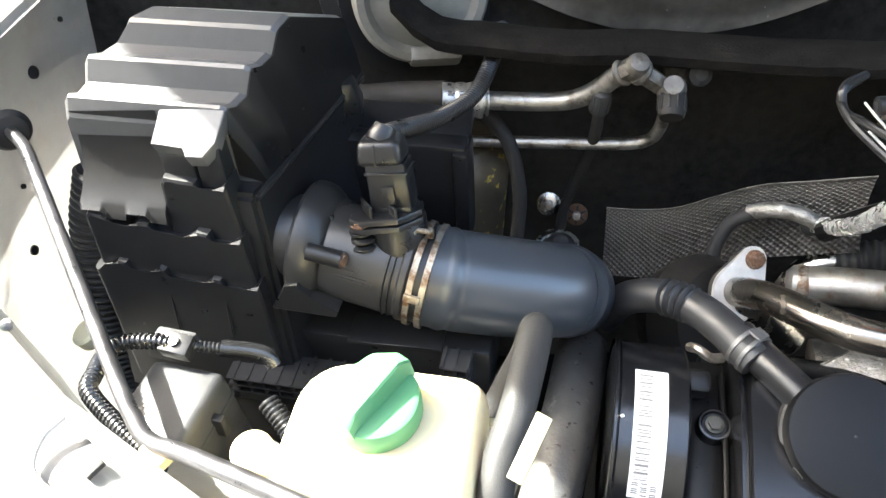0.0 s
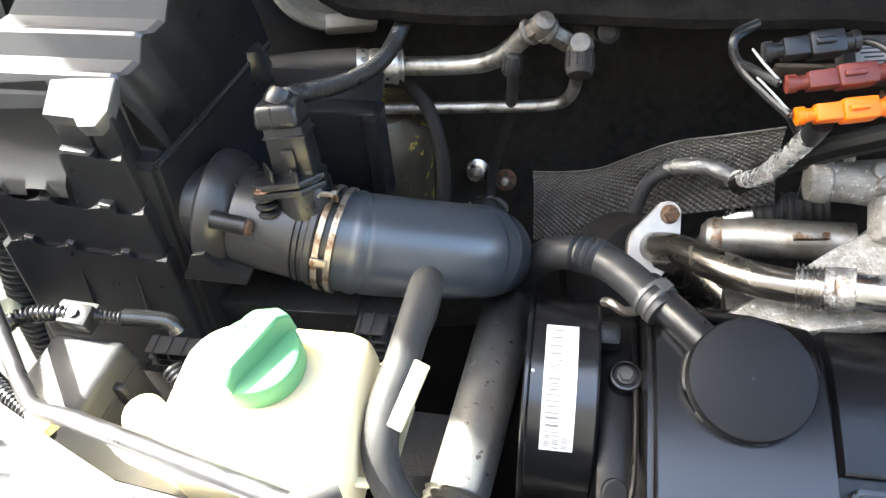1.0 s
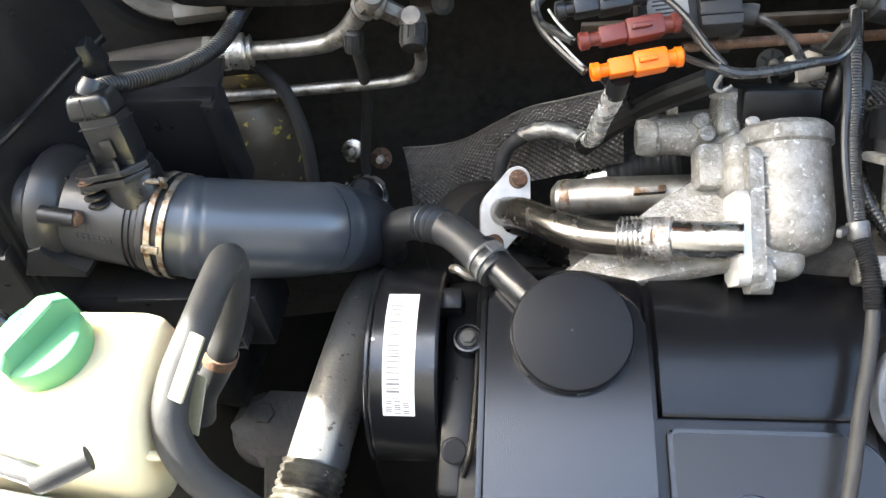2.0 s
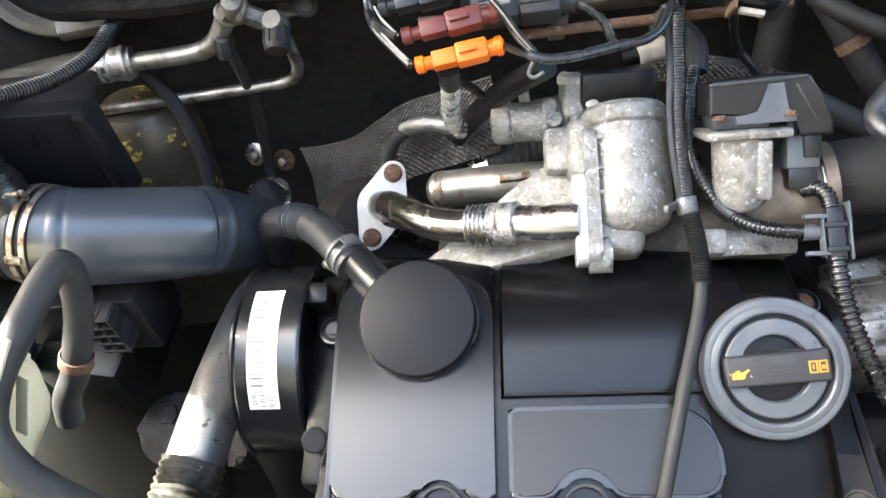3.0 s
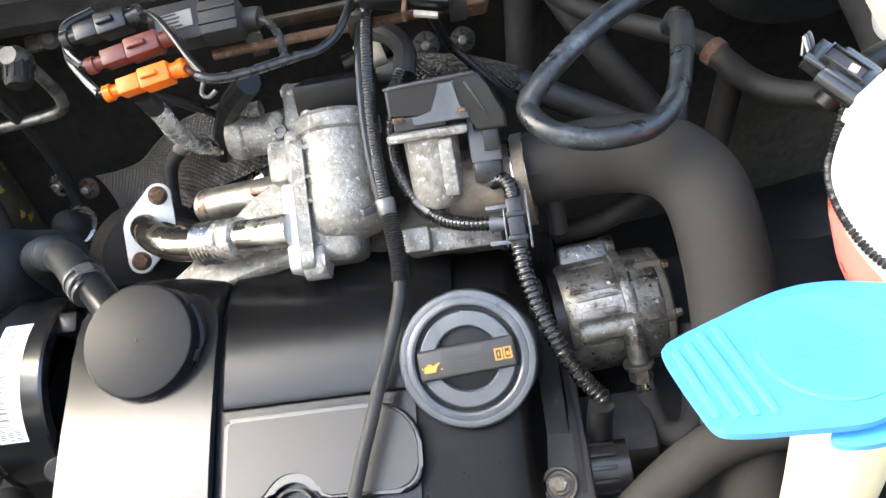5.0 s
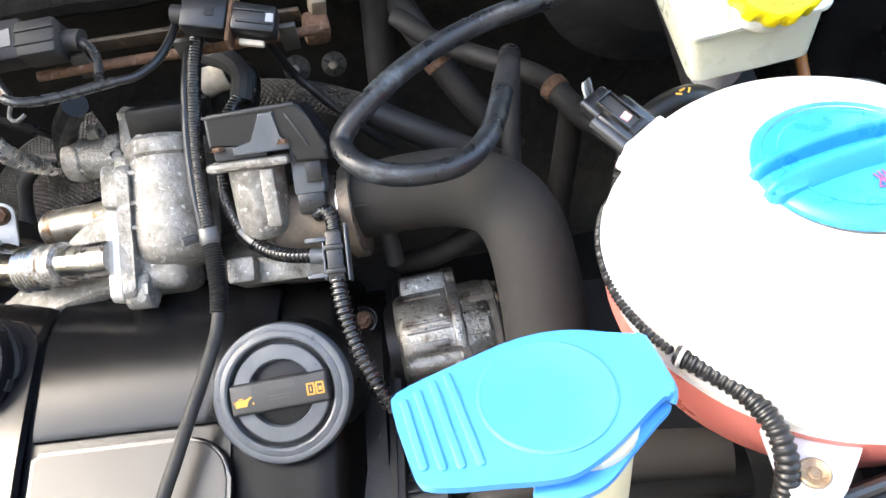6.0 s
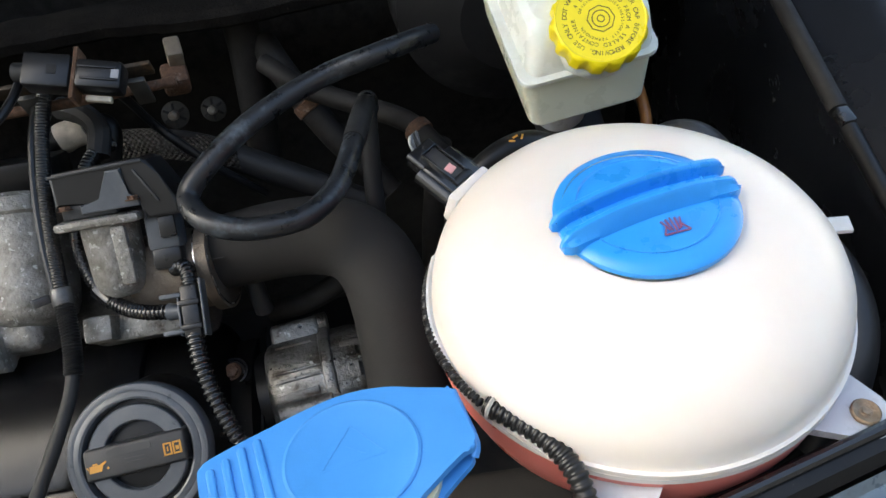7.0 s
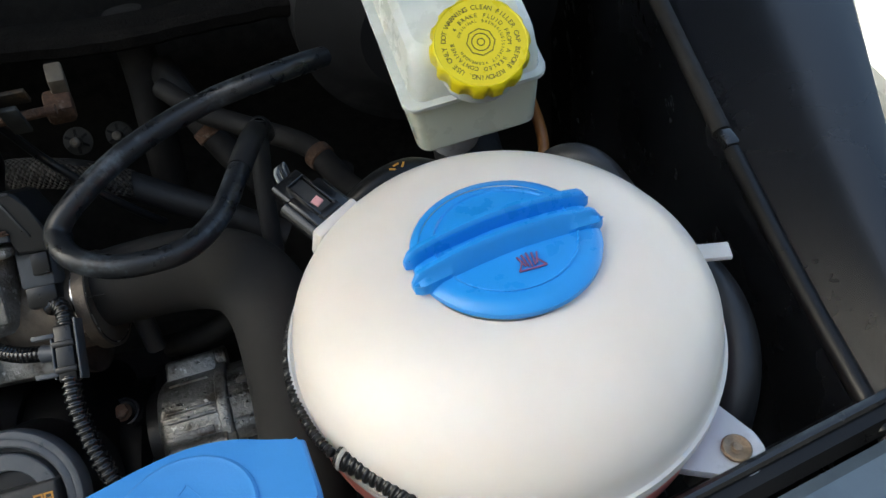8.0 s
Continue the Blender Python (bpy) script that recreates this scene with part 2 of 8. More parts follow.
PAPER = surface("white_paper_label", (0.82, 0.81, 0.79), 0.5, vary=0.04, grain=60, dirt=(0.6, 0.5, 0.4), dirt_scale=60, dirt_from=0.68, dirt_to=0.8, bump=0.02)
INK = surface("grey_print", (0.21, 0.207, 0.203), 0.6, vary=0.3, grain=500, bump=0)
DARKINK = surface("olive_print", (0.17, 0.135, 0.02), 0.6, vary=0.1, grain=200, bump=0)
REDINK = surface("red_print", (0.22, 0.06, 0.14), 0.6, vary=0.1, bump=0)
YELLOWINK = surface("amber_print", (0.55, 0.27, 0.04), 0.5, vary=0.1, bump=0)
TAPE = surface("pale_beige_tape", (0.33, 0.305, 0.205), 0.55, vary=0.08, bump=0.05)
FOILMAT = surface("crinkled_foil_sleeve", (0.80, 0.80, 0.79), 0.28, metal=0.75, vary=0.2, grain=120, dirt=(0.34, 0.33, 0.30), dirt_scale=60, dirt_from=0.54, dirt_to=0.74, bump=0.9, bump_scale=110)
YELLOWDRUM = surface("mottled_metal_drum", (0.095, 0.080, 0.057), 0.42, metal=0.3, vary=0.25, grain=40, dirt=(0.038, 0.032, 0.022), dirt_scale=16, dirt_from=0.4, dirt_to=0.75, bump=0.2, specks=(0.60, 0.47, 0.09), speck_scale=52, speck_from=0.605)
WIREWHITE = surface("pale_wire", (0.36, 0.36, 0.345), 0.5, vary=0.25, grain=200, bump=0)
ASPHALT = surface("asphalt", (0.05, 0.05, 0.05), 0.9, vary=0.4, grain=120, dirt=(0.08, 0.078, 0.075), dirt_scale=2, bump=0.6, bump_scale=120)
RENDERWALL = surface("white_house_render", (0.7, 0.69, 0.66), 0.85, vary=0.06, grain=6, dirt=(0.5, 0.49, 0.46), dirt_scale=1.5, bump=0.3, bump_scale=80)
GRIMYALU = surface("grimy_aluminium_fitting", (0.17, 0.155, 0.135), 0.5, metal=0.6, vary=0.3, grain=90, dirt=(0.06, 0.05, 0.04), dirt_scale=60, dirt_from=0.42, dirt_to=0.65, bump=0.4, bump_scale=400)
DUSTCAST = surface("dusty_dark_casting", (0.05, 0.046, 0.042), 0.7, metal=0.2, vary=0.3, grain=90, dirt=(0.085, 0.078, 0.07), dirt_scale=30, dirt_from=0.45, dirt_to=0.7, bump=0.5, bump_scale=300)
BRASSY = surface("passivated_zinc_washer", (0.30, 0.22, 0.145), 0.42, metal=0.7, vary=0.3, grain=200, dirt=(0.22, 0.14, 0.085), dirt_scale=150, dirt_from=0.5, dirt_to=0.65, bump=0.4)
BOLTMAT = surface("zinc_bolt", (0.34, 0.31, 0.27), 0.42, metal=0.8, vary=0.3, grain=200, dirt=(0.2, 0.12, 0.07), dirt_scale=120, bump=0.3)


def mesh_pattern(name, base, pitch, metal=0.8, rough=0.4):
    """Embossed metal sheet: rows of round dimples."""
    m = surface(name, base, rough, metal, vary=0.12, grain=60, dirt=(0.12, 0.105, 0.09), dirt_scale=22, bump=0)
    nt, nodes, links, bsdf = nodes_of(m)
    co = nodes.new("ShaderNodeTexCoord").outputs["UV"]
    v = nodes.new("ShaderNodeTexVoronoi")
    v.inputs["Scale"].default_value, v.inputs["Randomness"].default_value = 1.0 / pitch, 0.0
    turn = nodes.new("ShaderNodeMapping")
    turn.inputs["Rotation"].default_value = (0, 0, radians(38))
    links.new(co, turn.inputs["Vector"])
    links.new(turn.outputs[0], v.inputs["Vector"])
    b = nodes.new("ShaderNodeBump")
    b.inputs["Strength"].default_value, b.inputs["Distance"].default_value = 1.0, 0.0035
    links.new(ramp(nt, v.outputs["Distance"], 0.1, 0.6, 1.0, 0.0), b.inputs["Height"])
    links.new(b.outputs[0], bsdf.inputs["Normal"])
    return m


SLEEVE = mesh_pattern("dark_heat_sleeve", (0.09, 0.082, 0.072), 0.0046, 0.6, 0.5)
SHIELD = mesh_pattern("embossed_heat_shield", (0.20, 0.187, 0.174), 0.0042, 0.75, 0.42)


# ---- shapes ----
HOME = {}


def thing(name, label, category, base=(0, 0, 0), group="", kind=""):
    """An Empty at the thing's base, for its parts to hang on."""
    ob = new(name)
    ob.empty_display_size = 0.02
    ob.location = base
    HOME[ob.name] = Matrix.Translation(base)
    return tagged(ob, label, category, group, kind)


def part(name, bm, material, parent=None, label="", sharp=0.62):
    """One bmesh, in world metres, as one mesh object under a thing or a part."""
    bmesh.ops.recalc_face_normals(bm, faces=bm.faces)
    for f in bm.faces:
        f.smooth = len(f.verts) <= 4
    for e in bm.edges:
        if len(e.link_faces) == 2 and e.calc_face_angle(0) > sharp:
            e.smooth = False
    me = bpy.data.meshes.new(name)
    bm.to_mesh(me)
    bm.free()
    me.materials.append(material)
    ob = new(name, me)
    if parent:
        ob.parent = parent
        if parent.name in HOME:
            ob.matrix_parent_inverse = HOME[parent.name].inverted()
    if label:
        ob["label"] = label
    return ob


def axes(o, z, x=(1, 0, 0)):
    """A pose at o whose z axis is z and whose x axis lies near x."""
    z = Vector(z).normalized()
    y = z.cross(Vector(x)).normalized()
    x = y.cross(z)
    return Matrix.Translation(o) @ Matrix((x, y, z)).transposed().to_4x4()


def bm_new():
    return bmesh.new()


def add_box(bm, size, m, bevel=0.0, taper=(1, 1), segs=2):
    """A box centred on m in x and y, standing on it in z; taper narrows its top."""
    sx, sy, sz = size
    vs = []
    for k, (tx, ty) in ((0, (1, 1)), (1, taper)):
        for a, b in ((-1, -1), (1, -1), (1, 1), (-1, 1)):
            vs.append(bm.verts.new(m @ Vector((a * sx / 2 * tx, b * sy / 2 * ty, k * sz))))
    fs = [bm.faces.new([vs[i] for i in f]) for f in ((3, 2, 1, 0), (4, 5, 6, 7), (0, 1, 5, 4), (1, 2, 6, 5), (2, 3, 7, 6), (3, 0, 4, 7))]
    if bevel:
        bmesh.ops.bevel(bm, geom=list({e for f in fs for e in f.edges}), offset=bevel, segments=segs, profile=0.5, affect="EDGES")
    return bm


def box(size, m, bevel=0.0015, taper=(1, 1), segs=2):
    return add_box(bm_new(), size, m, bevel, taper, segs)


def add_lathe(bm, profile, m, segs=48, close=True):
    """Turns (radius, height) pairs about m's z axis."""
    rings = []
    for r, h in profile:
        rings.append([bm.verts.new(m @ Vector((r * math.cos(2 * math.pi * i / segs), r * math.sin(2 * math.pi * i / segs), h))) for i in range(segs)])
    for a, b in zip(rings, rings[1:]):
        for i in range(segs):
            j = (i + 1) % segs
            bm.faces.new((a[i], a[j], b[j], b[i]))
    if close:
        if profile[0][0] > 1e-5:
            bm.faces.new(rings[0][::-1])
        if profile[-1][0] > 1e-5:
            bm.faces.new(rings[-1])
    return bm


def lathe(profile, m, segs=48, close=True):
    return add_lathe(bm_new(), profile, m, segs, close)


def glide(pts, step=0.003):
    """Points at even steps along a smooth line through pts."""
    p = [Vector(q) for q in pts]
    p = [p[0] * 2 - p[1]] + p + [p[-1] * 2 - p[-2]]
    dense = []
    for a, b, c, d in zip(p, p[1:], p[2:], p[3:]):
        n = max(4, int((c - b).length / step * 2))
        for i in range(n):
            t = i / n
            dense.append(0.5 * (2 * b + (c - a) * t + (2 * a - 5 * b + 4 * c - d) * t * t + (3 * b - a - 3 * c + d) * t ** 3))
    dense.append(p[-2])
    out, left = [dense[0]], step
    for a, b in zip(dense, dense[1:]):
        while (b - a).length >= left and left > 1e-9:
            a = a + (b - a) * (left / (b - a).length)
            out.append(a)
            left = step
        left -= (b - a).length
    out.append(dense[-1])
    return out


def add_tube(bm, pts, r, segs=16, step=0.003, cap=True, smooth=True):
    """A tube along a smooth line; r is a radius or a function of the metres gone and of the whole length."""
    line = glide(pts, step) if smooth else [Vector(p) for p in pts]
    total = sum((b - a).length for a, b in zip(line, line[1:]))
    up, rings, gone = None, [], 0.0
    for i, p in enumerate(line):
        d = (line[min(i + 1, len(line) - 1)] - line[max(i - 1, 0)]).normalized()
        if up is None:
            up = d.orthogonal().normalized()
        up = (up - d * up.dot(d)).normalized()
        side = d.cross(up)
        if i:
            gone += (p - line[i - 1]).length
        rad = r(gone, total) if callable(r) else r
        rings.append([bm.verts.new(p + rad * (up * math.cos(2 * math.pi * k / segs) + side * math.sin(2 * math.pi * k / segs))) for k in range(segs)])
    for a, b in zip(rings, rings[1:]):
        for i in range(segs):
            j = (i + 1) % segs
            bm.faces.new((a[i], a[j], b[j], b[i]))
    if cap:
        bm.faces.new(rings[0][::-1])
        bm.faces.new(rings[-1])
    return bm


def tube(pts, r, segs=16, step=0.003, cap=True):
    return add_tube(bm_new(), pts, r, segs, step, cap)


def fillet(pts, r, n=8):
    """Points along a broken line whose corners are rounded over the length r."""
    p = [Vector(q) for q in pts]
    out = [p[0]]
    for a, b, c in zip(p, p[1:], p[2:]):
        u, w = min(r, (a - b).length * 0.49), min(r, (c - b).length * 0.49)
        s0, s1 = b + (a - b).normalized() * u, b + (c - b).normalized() * w
        out += [s0 * (1 - t) ** 2 + b * (2 * t * (1 - t)) + s1 * t * t for t in (k / n for k in range(n + 1))]
    return out + [p[-1]]


def bent(pts, r, corner, segs=18):
    """A bar or pipe that runs straight between rounded corners."""
    return add_tube(bm_new(), fillet(pts, corner), r, segs, smooth=False)


def ridged(r, depth, pitch):
    """The radius of a corrugated sleeve."""
    return lambda s, total: r - depth * (0.5 + 0.5 * math.copysign(abs(math.cos(2 * math.pi * s / pitch)) ** 0.5, math.cos(2 * math.pi * s / pitch)))


def corrugated(pts, r, pitch=0.0034, depth=0.0011, segs=14):
    return tube(pts, ridged(r, depth, pitch), segs, pitch / 6)


def add_prism(bm, outline, h, m, bevel=0.0, segs=2):
    """A flat outline in m's xy plane, raised by h, with its upper rim bevelled."""
    lo = [bm.verts.new(m @ Vector((x, y, 0))) for x, y in outline]
    hi = [bm.verts.new(m @ Vector((x, y, h))) for x, y in outline]
    n = len(outline)
    for i in range(n):
        j = (i + 1) % n
        bm.faces.new((lo[i], lo[j], hi[j], hi[i]))
    top = bm.faces.new(hi)
    bm.faces.new(lo[::-1])
    if bevel:
        bmesh.ops.bevel(bm, geom=list(top.edges), offset=bevel, segments=segs, profile=0.5, affect="EDGES")
    return bm


def prism(outline, h, m, bevel=0.0, segs=2):
    return add_prism(bm_new(), outline, h, m, bevel, segs)


def rounded(x0, y0, x1, y1, r, n=6):
    """The outline of a rectangle with round corners; r is one radius or four, from lower left on round."""
    rs = (r, r, r, r) if isinstance(r, (int, float)) else r
    out = []
    for (cx, cy, a0), q in zip(((x0, y0, 180), (x1, y0, 270), (x1, y1, 0), (x0, y1, 90)), rs):
        ox = cx + (q if cx == x0 else -q)
        oy = cy + (q if cy == y0 else -q)
        for i in range(n + 1):
            a = radians(a0 + 90 * i / n)
            out.append((ox + q * math.cos(a), oy + q * math.sin(a)))
    return out


def hexbolt(name, o, z, r, parent, material=None, h=None):
    """A bolt head with its washer flange."""
    m = axes(o, z)
    h = h or r * 0.9
    bm = lathe([(r * 1.25, 0), (r * 1.25, h * 0.2), (r * 1.05, h * 0.3)], m, 20)
    add_prism(bm, [(r * math.cos(radians(60 * i)), r * math.sin(radians(60 * i))) for i in range(6)], h, m, r * 0.12)
    add_lathe(bm, [(r * 0.45, h), (r * 0.4, h * 1.02)], m, 12)
    return part(name, bm, material or BOLTMAT, parent)


def letters(bm, text, size, m, spacing=1.0):
    """Raised lettering in the built-in font, centred on m."""
    cu = bpy.data.curves.new("text", "FONT")
    cu.body, cu.size, cu.align_x, cu.align_y = text, size, "CENTER", "CENTER"
    cu.extrude, cu.space_character = size * 0.03, spacing
    ob = bpy.data.objects.new("text", cu)
    me = bpy.data.meshes.new_from_object(ob)
    me.transform(m)
    bm.from_mesh(me)
    bpy.data.meshes.remove(me)
    bpy.data.objects.remove(ob)
    bpy.data.curves.remove(cu)
    return bm


def arc_letters(bm, text, size, m, radius, start, sweep):
    """Letters set one by one round a circle in m's plane, clockwise from start degrees."""
    for i, ch in enumerate(text):
        if ch == " ":
            continue
        a = radians(start - sweep * (i + 0.5) / len(text))
        letters(bm, ch, size, m @ Matrix.Translation((radius * math.cos(a), radius * math.sin(a), 0)) @ Matrix.Rotation(a - math.pi / 2, 4, "Z"))
    return bm


# ---- setting ----
def sheet(rows, thick=0.0):
    """A surface through rows of points; thick gives it depth."""
    bm = bm_new()
    vs = [[bm.verts.new(p) for p in row] for row in rows]
    for a, b in zip(vs, vs[1:]):
        for i in range(len(a) - 1):
            bm.faces.new((a[i], a[i + 1], b[i + 1], b[i]))
    if thick:
        bmesh.ops.solidify(bm, geom=list(bm.faces), thickness=thick)
    return bm


def setting(name, bm, material, label, category):
    return tagged(part(name, bm, material), label, category, kind="structure")


setting("ground", box((120, 120, 0.2), pose(0, 0, -0.2), 0), ASPHALT, "grey asphalt ground under the car", "ground")
# added sheet below the bay; its black stands in for the deep shade
setting("engine_bay_floor", box((1.55, 0.95, 0.02), pose(0.2, 0.25, 0.42), 0.004), DEEPBLACK, "added sheet in shade black, closing the bay below", "bay floor")


def bulk_y(x):
    return 0.615 + 0.115 * (x + 0.03)


bulk = [[(x, bulk_y(x) + 0.012 * math.sin(7 * x) * (1 - k) + 0.05 * k * k, 0.44 + 0.56 * k) for x in np.linspace(-0.62, 1.0, 24)] for k in np.linspace(0, 1, 10)]
setting("wall_bulkhead", sheet(bulk, -0.02), FELT, "black felt-covered bulkhead behind the engine", "bulkhead")

# the rounded felt edging that overhangs the bulkhead
prof = [(-0.050, 0.010), (-0.057, 0.002), (-0.056, -0.008), (-0.048, -0.014), (-0.036, -0.013), (-0.02, -0.006), (0.06, -0.05), (0.06, -0.045), (0.02, -0.030), (-0.005, -0.010), (-0.02, 0.006), (-0.038, 0.013)]
lip_rows = []
for i, x in enumerate(np.linspace(-0.168, 1.0, 66)):
    w = 0.006 * noise.noise(Vector((x * 9, 0, 3))) + 0.002 * noise.noise(Vector((x * 70, 2, 3)))
    lip_rows.append([(x, 0.605 + 0.03 * max(0, x) + a + w, 0.957 + 0.02 * max(0, -x * 2 - 0.1) + 14.0 * max(0, -x - 0.118) ** 2 + (0.5 * b if b > 0 else b) + w * 0.6 - 0.016 * max(0, x - 0.25)) for a, b in prof + prof[:1]])
setting("trim_felt_edging", sheet(lip_rows), FELTLIP, "frayed grey felt edging along the top of the bulkhead", "trim")

# scuttle panel of bare silver metal above the edging
cowl = [[(x, 0.622 + 0.012 * math.cos(math.pi * min(1, 2.2 * k)) + 0.05 * k + 0.03 * x, 0.9290 + (2.0 if x < 0.062 else 2.35) * (x - 0.062) ** 2 * (1 - 0.6 * k) + 0.07 * math.sin(math.pi * 0.5 * k) + 0.004 * math.sin(19 * x) * k) for x in np.linspace(-0.13, 0.26, 44)] for k in np.linspace(0, 1, 14)]
setting("trim_scuttle_panel", sheet(cowl, 0.004), DUSTYSILVER, "silver scuttle panel behind the felt edging", "scuttle panel")
setting("windscreen_shelf", box((1.7, 0.5, 0.02), pose(0.2, 1.03, 1.03), 0.004), MATT, "black plastic shelf below the windscreen", "scuttle shelf")

# inner wing beside the air filter, silver, with punched holes
wl = [[(-0.53 + 0.05 * k + 0.012 * math.sin(9 * y), y, 0.50 + 0.50 * k - 0.10 * max(0, 0.45 - y)) for y in np.linspace(0.10, 0.80, 26)] for k in np.linspace(0, 1, 12)]
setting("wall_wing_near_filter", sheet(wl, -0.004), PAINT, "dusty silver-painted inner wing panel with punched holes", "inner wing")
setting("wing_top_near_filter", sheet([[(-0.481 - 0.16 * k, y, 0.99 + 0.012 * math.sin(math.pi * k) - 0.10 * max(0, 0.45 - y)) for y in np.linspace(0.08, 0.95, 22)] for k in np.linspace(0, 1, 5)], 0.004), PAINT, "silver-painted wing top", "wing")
holes = thing("panel_holes", "dark round holes punched in the silver wing panel", "panel holes", (-0.5, 0.5, 0.93), kind="structure")
for y, z, r in ((0.502, 0.935, 0.006), (0.452, 0.915, 0.006), (0.56, 0.955, 0.0025), (0.43, 0.86, 0.0025), (0.405, 0.80, 0.005)):
    x = -0.53 + 0.05 * (z - 0.5 + 0.10 * max(0, 0.45 - y)) / 0.5 + 0.012 * math.sin(9 * y)
    part("hole", lathe([(r, -0.0005), (r, 0.0015), (r * 0.8, 0.0015), (r * 0.78, 0.0005)], axes((x + 0.001, y, z), (1, 0, 0.1), (0, 1, 0)), 24), MATT, holes)

# inner wing beside the coolant tank, dark and glossy
wr = []
for k, (dx, dz) in enumerate(((0.026, -0.45), (0.018, -0.10), (0.008, -0.016), (0.0065, -0.006), (0.0075, 0.0), (0.011, 0.003), (0.018, 0.005), (0.03, 0.010), (0.045, 0.017), (0.06, 0.022), (0.075, 0.025), (0.09, 0.0265), (0.103, 0.0265), (0.112, 0.025), (0.118, 0.017), (0.122, -0.3))):
    wr.append([(0.864 + 0.06 * max(0, y - 0.25) + (dx if k < 6 else dx * max(0.2, min(1.5, 0.75 + 2.5 * (y - 0.279)))), y, 0.955 + 0.16 * (y - 0.20) + dz) for y in np.linspace(0.06, 0.85, 20)])
setting("wall_wing_near_tank", sheet(wr), DARKPANEL, "dark glossy inner wing panel with a folded ridge", "inner wing")
setting("trim_wing_seal", tube([(0.872, 0.13, 0.950), (0.872, 0.22, 0.963), (0.874, 0.293, 0.9755)], 0.0050, 12), DULLBLACK, "black rubber seal strip on the wing ridge", "seal")
setting("trim_wing_seal_rear", tube([(0.874, 0.306, 0.978), (0.882, 0.46, 1.003), (0.888, 0.56, 1.02), (0.897, 0.70, 1.04)], 0.0056, 12), DIMRUBBER, "black rubber seal strip on the rear wing ridge", "seal")
setting("trim_wing_seal_clip", box((0.009, 0.012, 0.007), pose(0.8735, 0.2995, 0.9755, 9, 0, 6), 0.002), GLOSS, "black clip that joins the seal strips on the wing", "clip")

# front cross member: silver near the filter, black-edged and blue-grey beyond the tank
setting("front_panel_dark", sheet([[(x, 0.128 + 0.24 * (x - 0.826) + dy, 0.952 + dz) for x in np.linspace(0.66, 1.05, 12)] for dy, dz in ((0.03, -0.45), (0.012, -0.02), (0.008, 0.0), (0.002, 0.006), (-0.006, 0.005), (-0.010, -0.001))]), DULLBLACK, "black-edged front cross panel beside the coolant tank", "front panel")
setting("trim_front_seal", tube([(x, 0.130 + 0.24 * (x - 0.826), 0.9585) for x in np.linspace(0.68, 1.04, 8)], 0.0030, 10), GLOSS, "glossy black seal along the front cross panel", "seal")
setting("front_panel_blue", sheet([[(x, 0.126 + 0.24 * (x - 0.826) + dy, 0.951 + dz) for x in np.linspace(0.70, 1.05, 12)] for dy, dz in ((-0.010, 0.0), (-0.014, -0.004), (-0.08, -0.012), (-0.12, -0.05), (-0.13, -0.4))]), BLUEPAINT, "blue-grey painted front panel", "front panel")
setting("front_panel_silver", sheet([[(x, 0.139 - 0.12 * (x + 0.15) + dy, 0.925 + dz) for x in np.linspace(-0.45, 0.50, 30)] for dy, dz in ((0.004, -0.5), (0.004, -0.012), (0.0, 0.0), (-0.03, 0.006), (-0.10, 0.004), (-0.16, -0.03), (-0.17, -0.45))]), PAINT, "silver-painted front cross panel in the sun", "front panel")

setting("front_panel_flange", sheet([[(x, 0.144 - 0.12 * (x + 0.15) + dy * min(1, (-0.126 - x) / 0.03), 0.912 + dz) for x in np.linspace(-0.30, -0.128, 16)] for dy, dz in ((0.0, 0.0), (0.012, -0.003), (0.024, -0.006), (0.0255, -0.012))], 0.002), PAINT, "silver inner flange of the front cross panel", "front panel")

# open bonnet, leaning over the bay
bonnet = [[(x, 0.80 - 0.40 * s - 0.03 * math.sin(math.pi * s), 1.07 + 0.93 * s) for x in np.linspace(-0.80, 1.02 - 0.3 * max(0, s - 0.34), 14)] for s in np.linspace(0, 1.08, 20)]
setting("bonnet", sheet(bonnet, 0.03), MATT, "open car bonnet with a black-lined underside", "bonnet")

# unseen wall, added in front of the car to darken the low sky
setting("wall_sky_block", box((16, 0.25, 4.8), pose(0, -2.8, 0), 0.01), surface("sky_block_grey", (0.125, 0.12, 0.115), 0.9, vary=0.3, grain=9, dirt=(0.085, 0.083, 0.08), dirt_scale=3, bump=0.5, bump_scale=60), "unseen grey wall added to block the low front sky", "wall")

# low garden wall beside the car
gw = thing("garden_wall", "low white-painted garden wall with a grey coping", "garden wall", (2.05, 1.6, 0), kind="structure")
part("wall", box((0.16, 6.0, 0.42), pose(2.05, 2.2, 0), 0.006), RENDERWALL, gw)
part("coping", box((0.22, 6.0, 0.05), pose(2.05, 2.2, 0.42), 0.008), surface("grey_coping", (0.3, 0.3, 0.29), 0.8, grain=20), gw)
part("plinth", box((0.20, 6.0, 0.09), pose(2.03, 2.2, 0), 0.006), surface("dark_plinth", (0.06, 0.06, 0.06), 0.8, grain=20), gw)

# house across the street
house = thing("house", "white rendered house with a white-framed window", "house", (8.5, 5.5, 0), kind="structure")
part("wall", box((0.3, 9, 2.9), pose(8.5, 5.5, 0, 0, 0, 8), 0.01), RENDERWALL, house)
win = part("window", box((0.1, 1.7, 1.3), pose(8.36, 5.2, 1.0, 0, 0, 8), 0.01), surface("window_glass", (0.05, 0.06, 0.07), 0.08, bump=0), house)
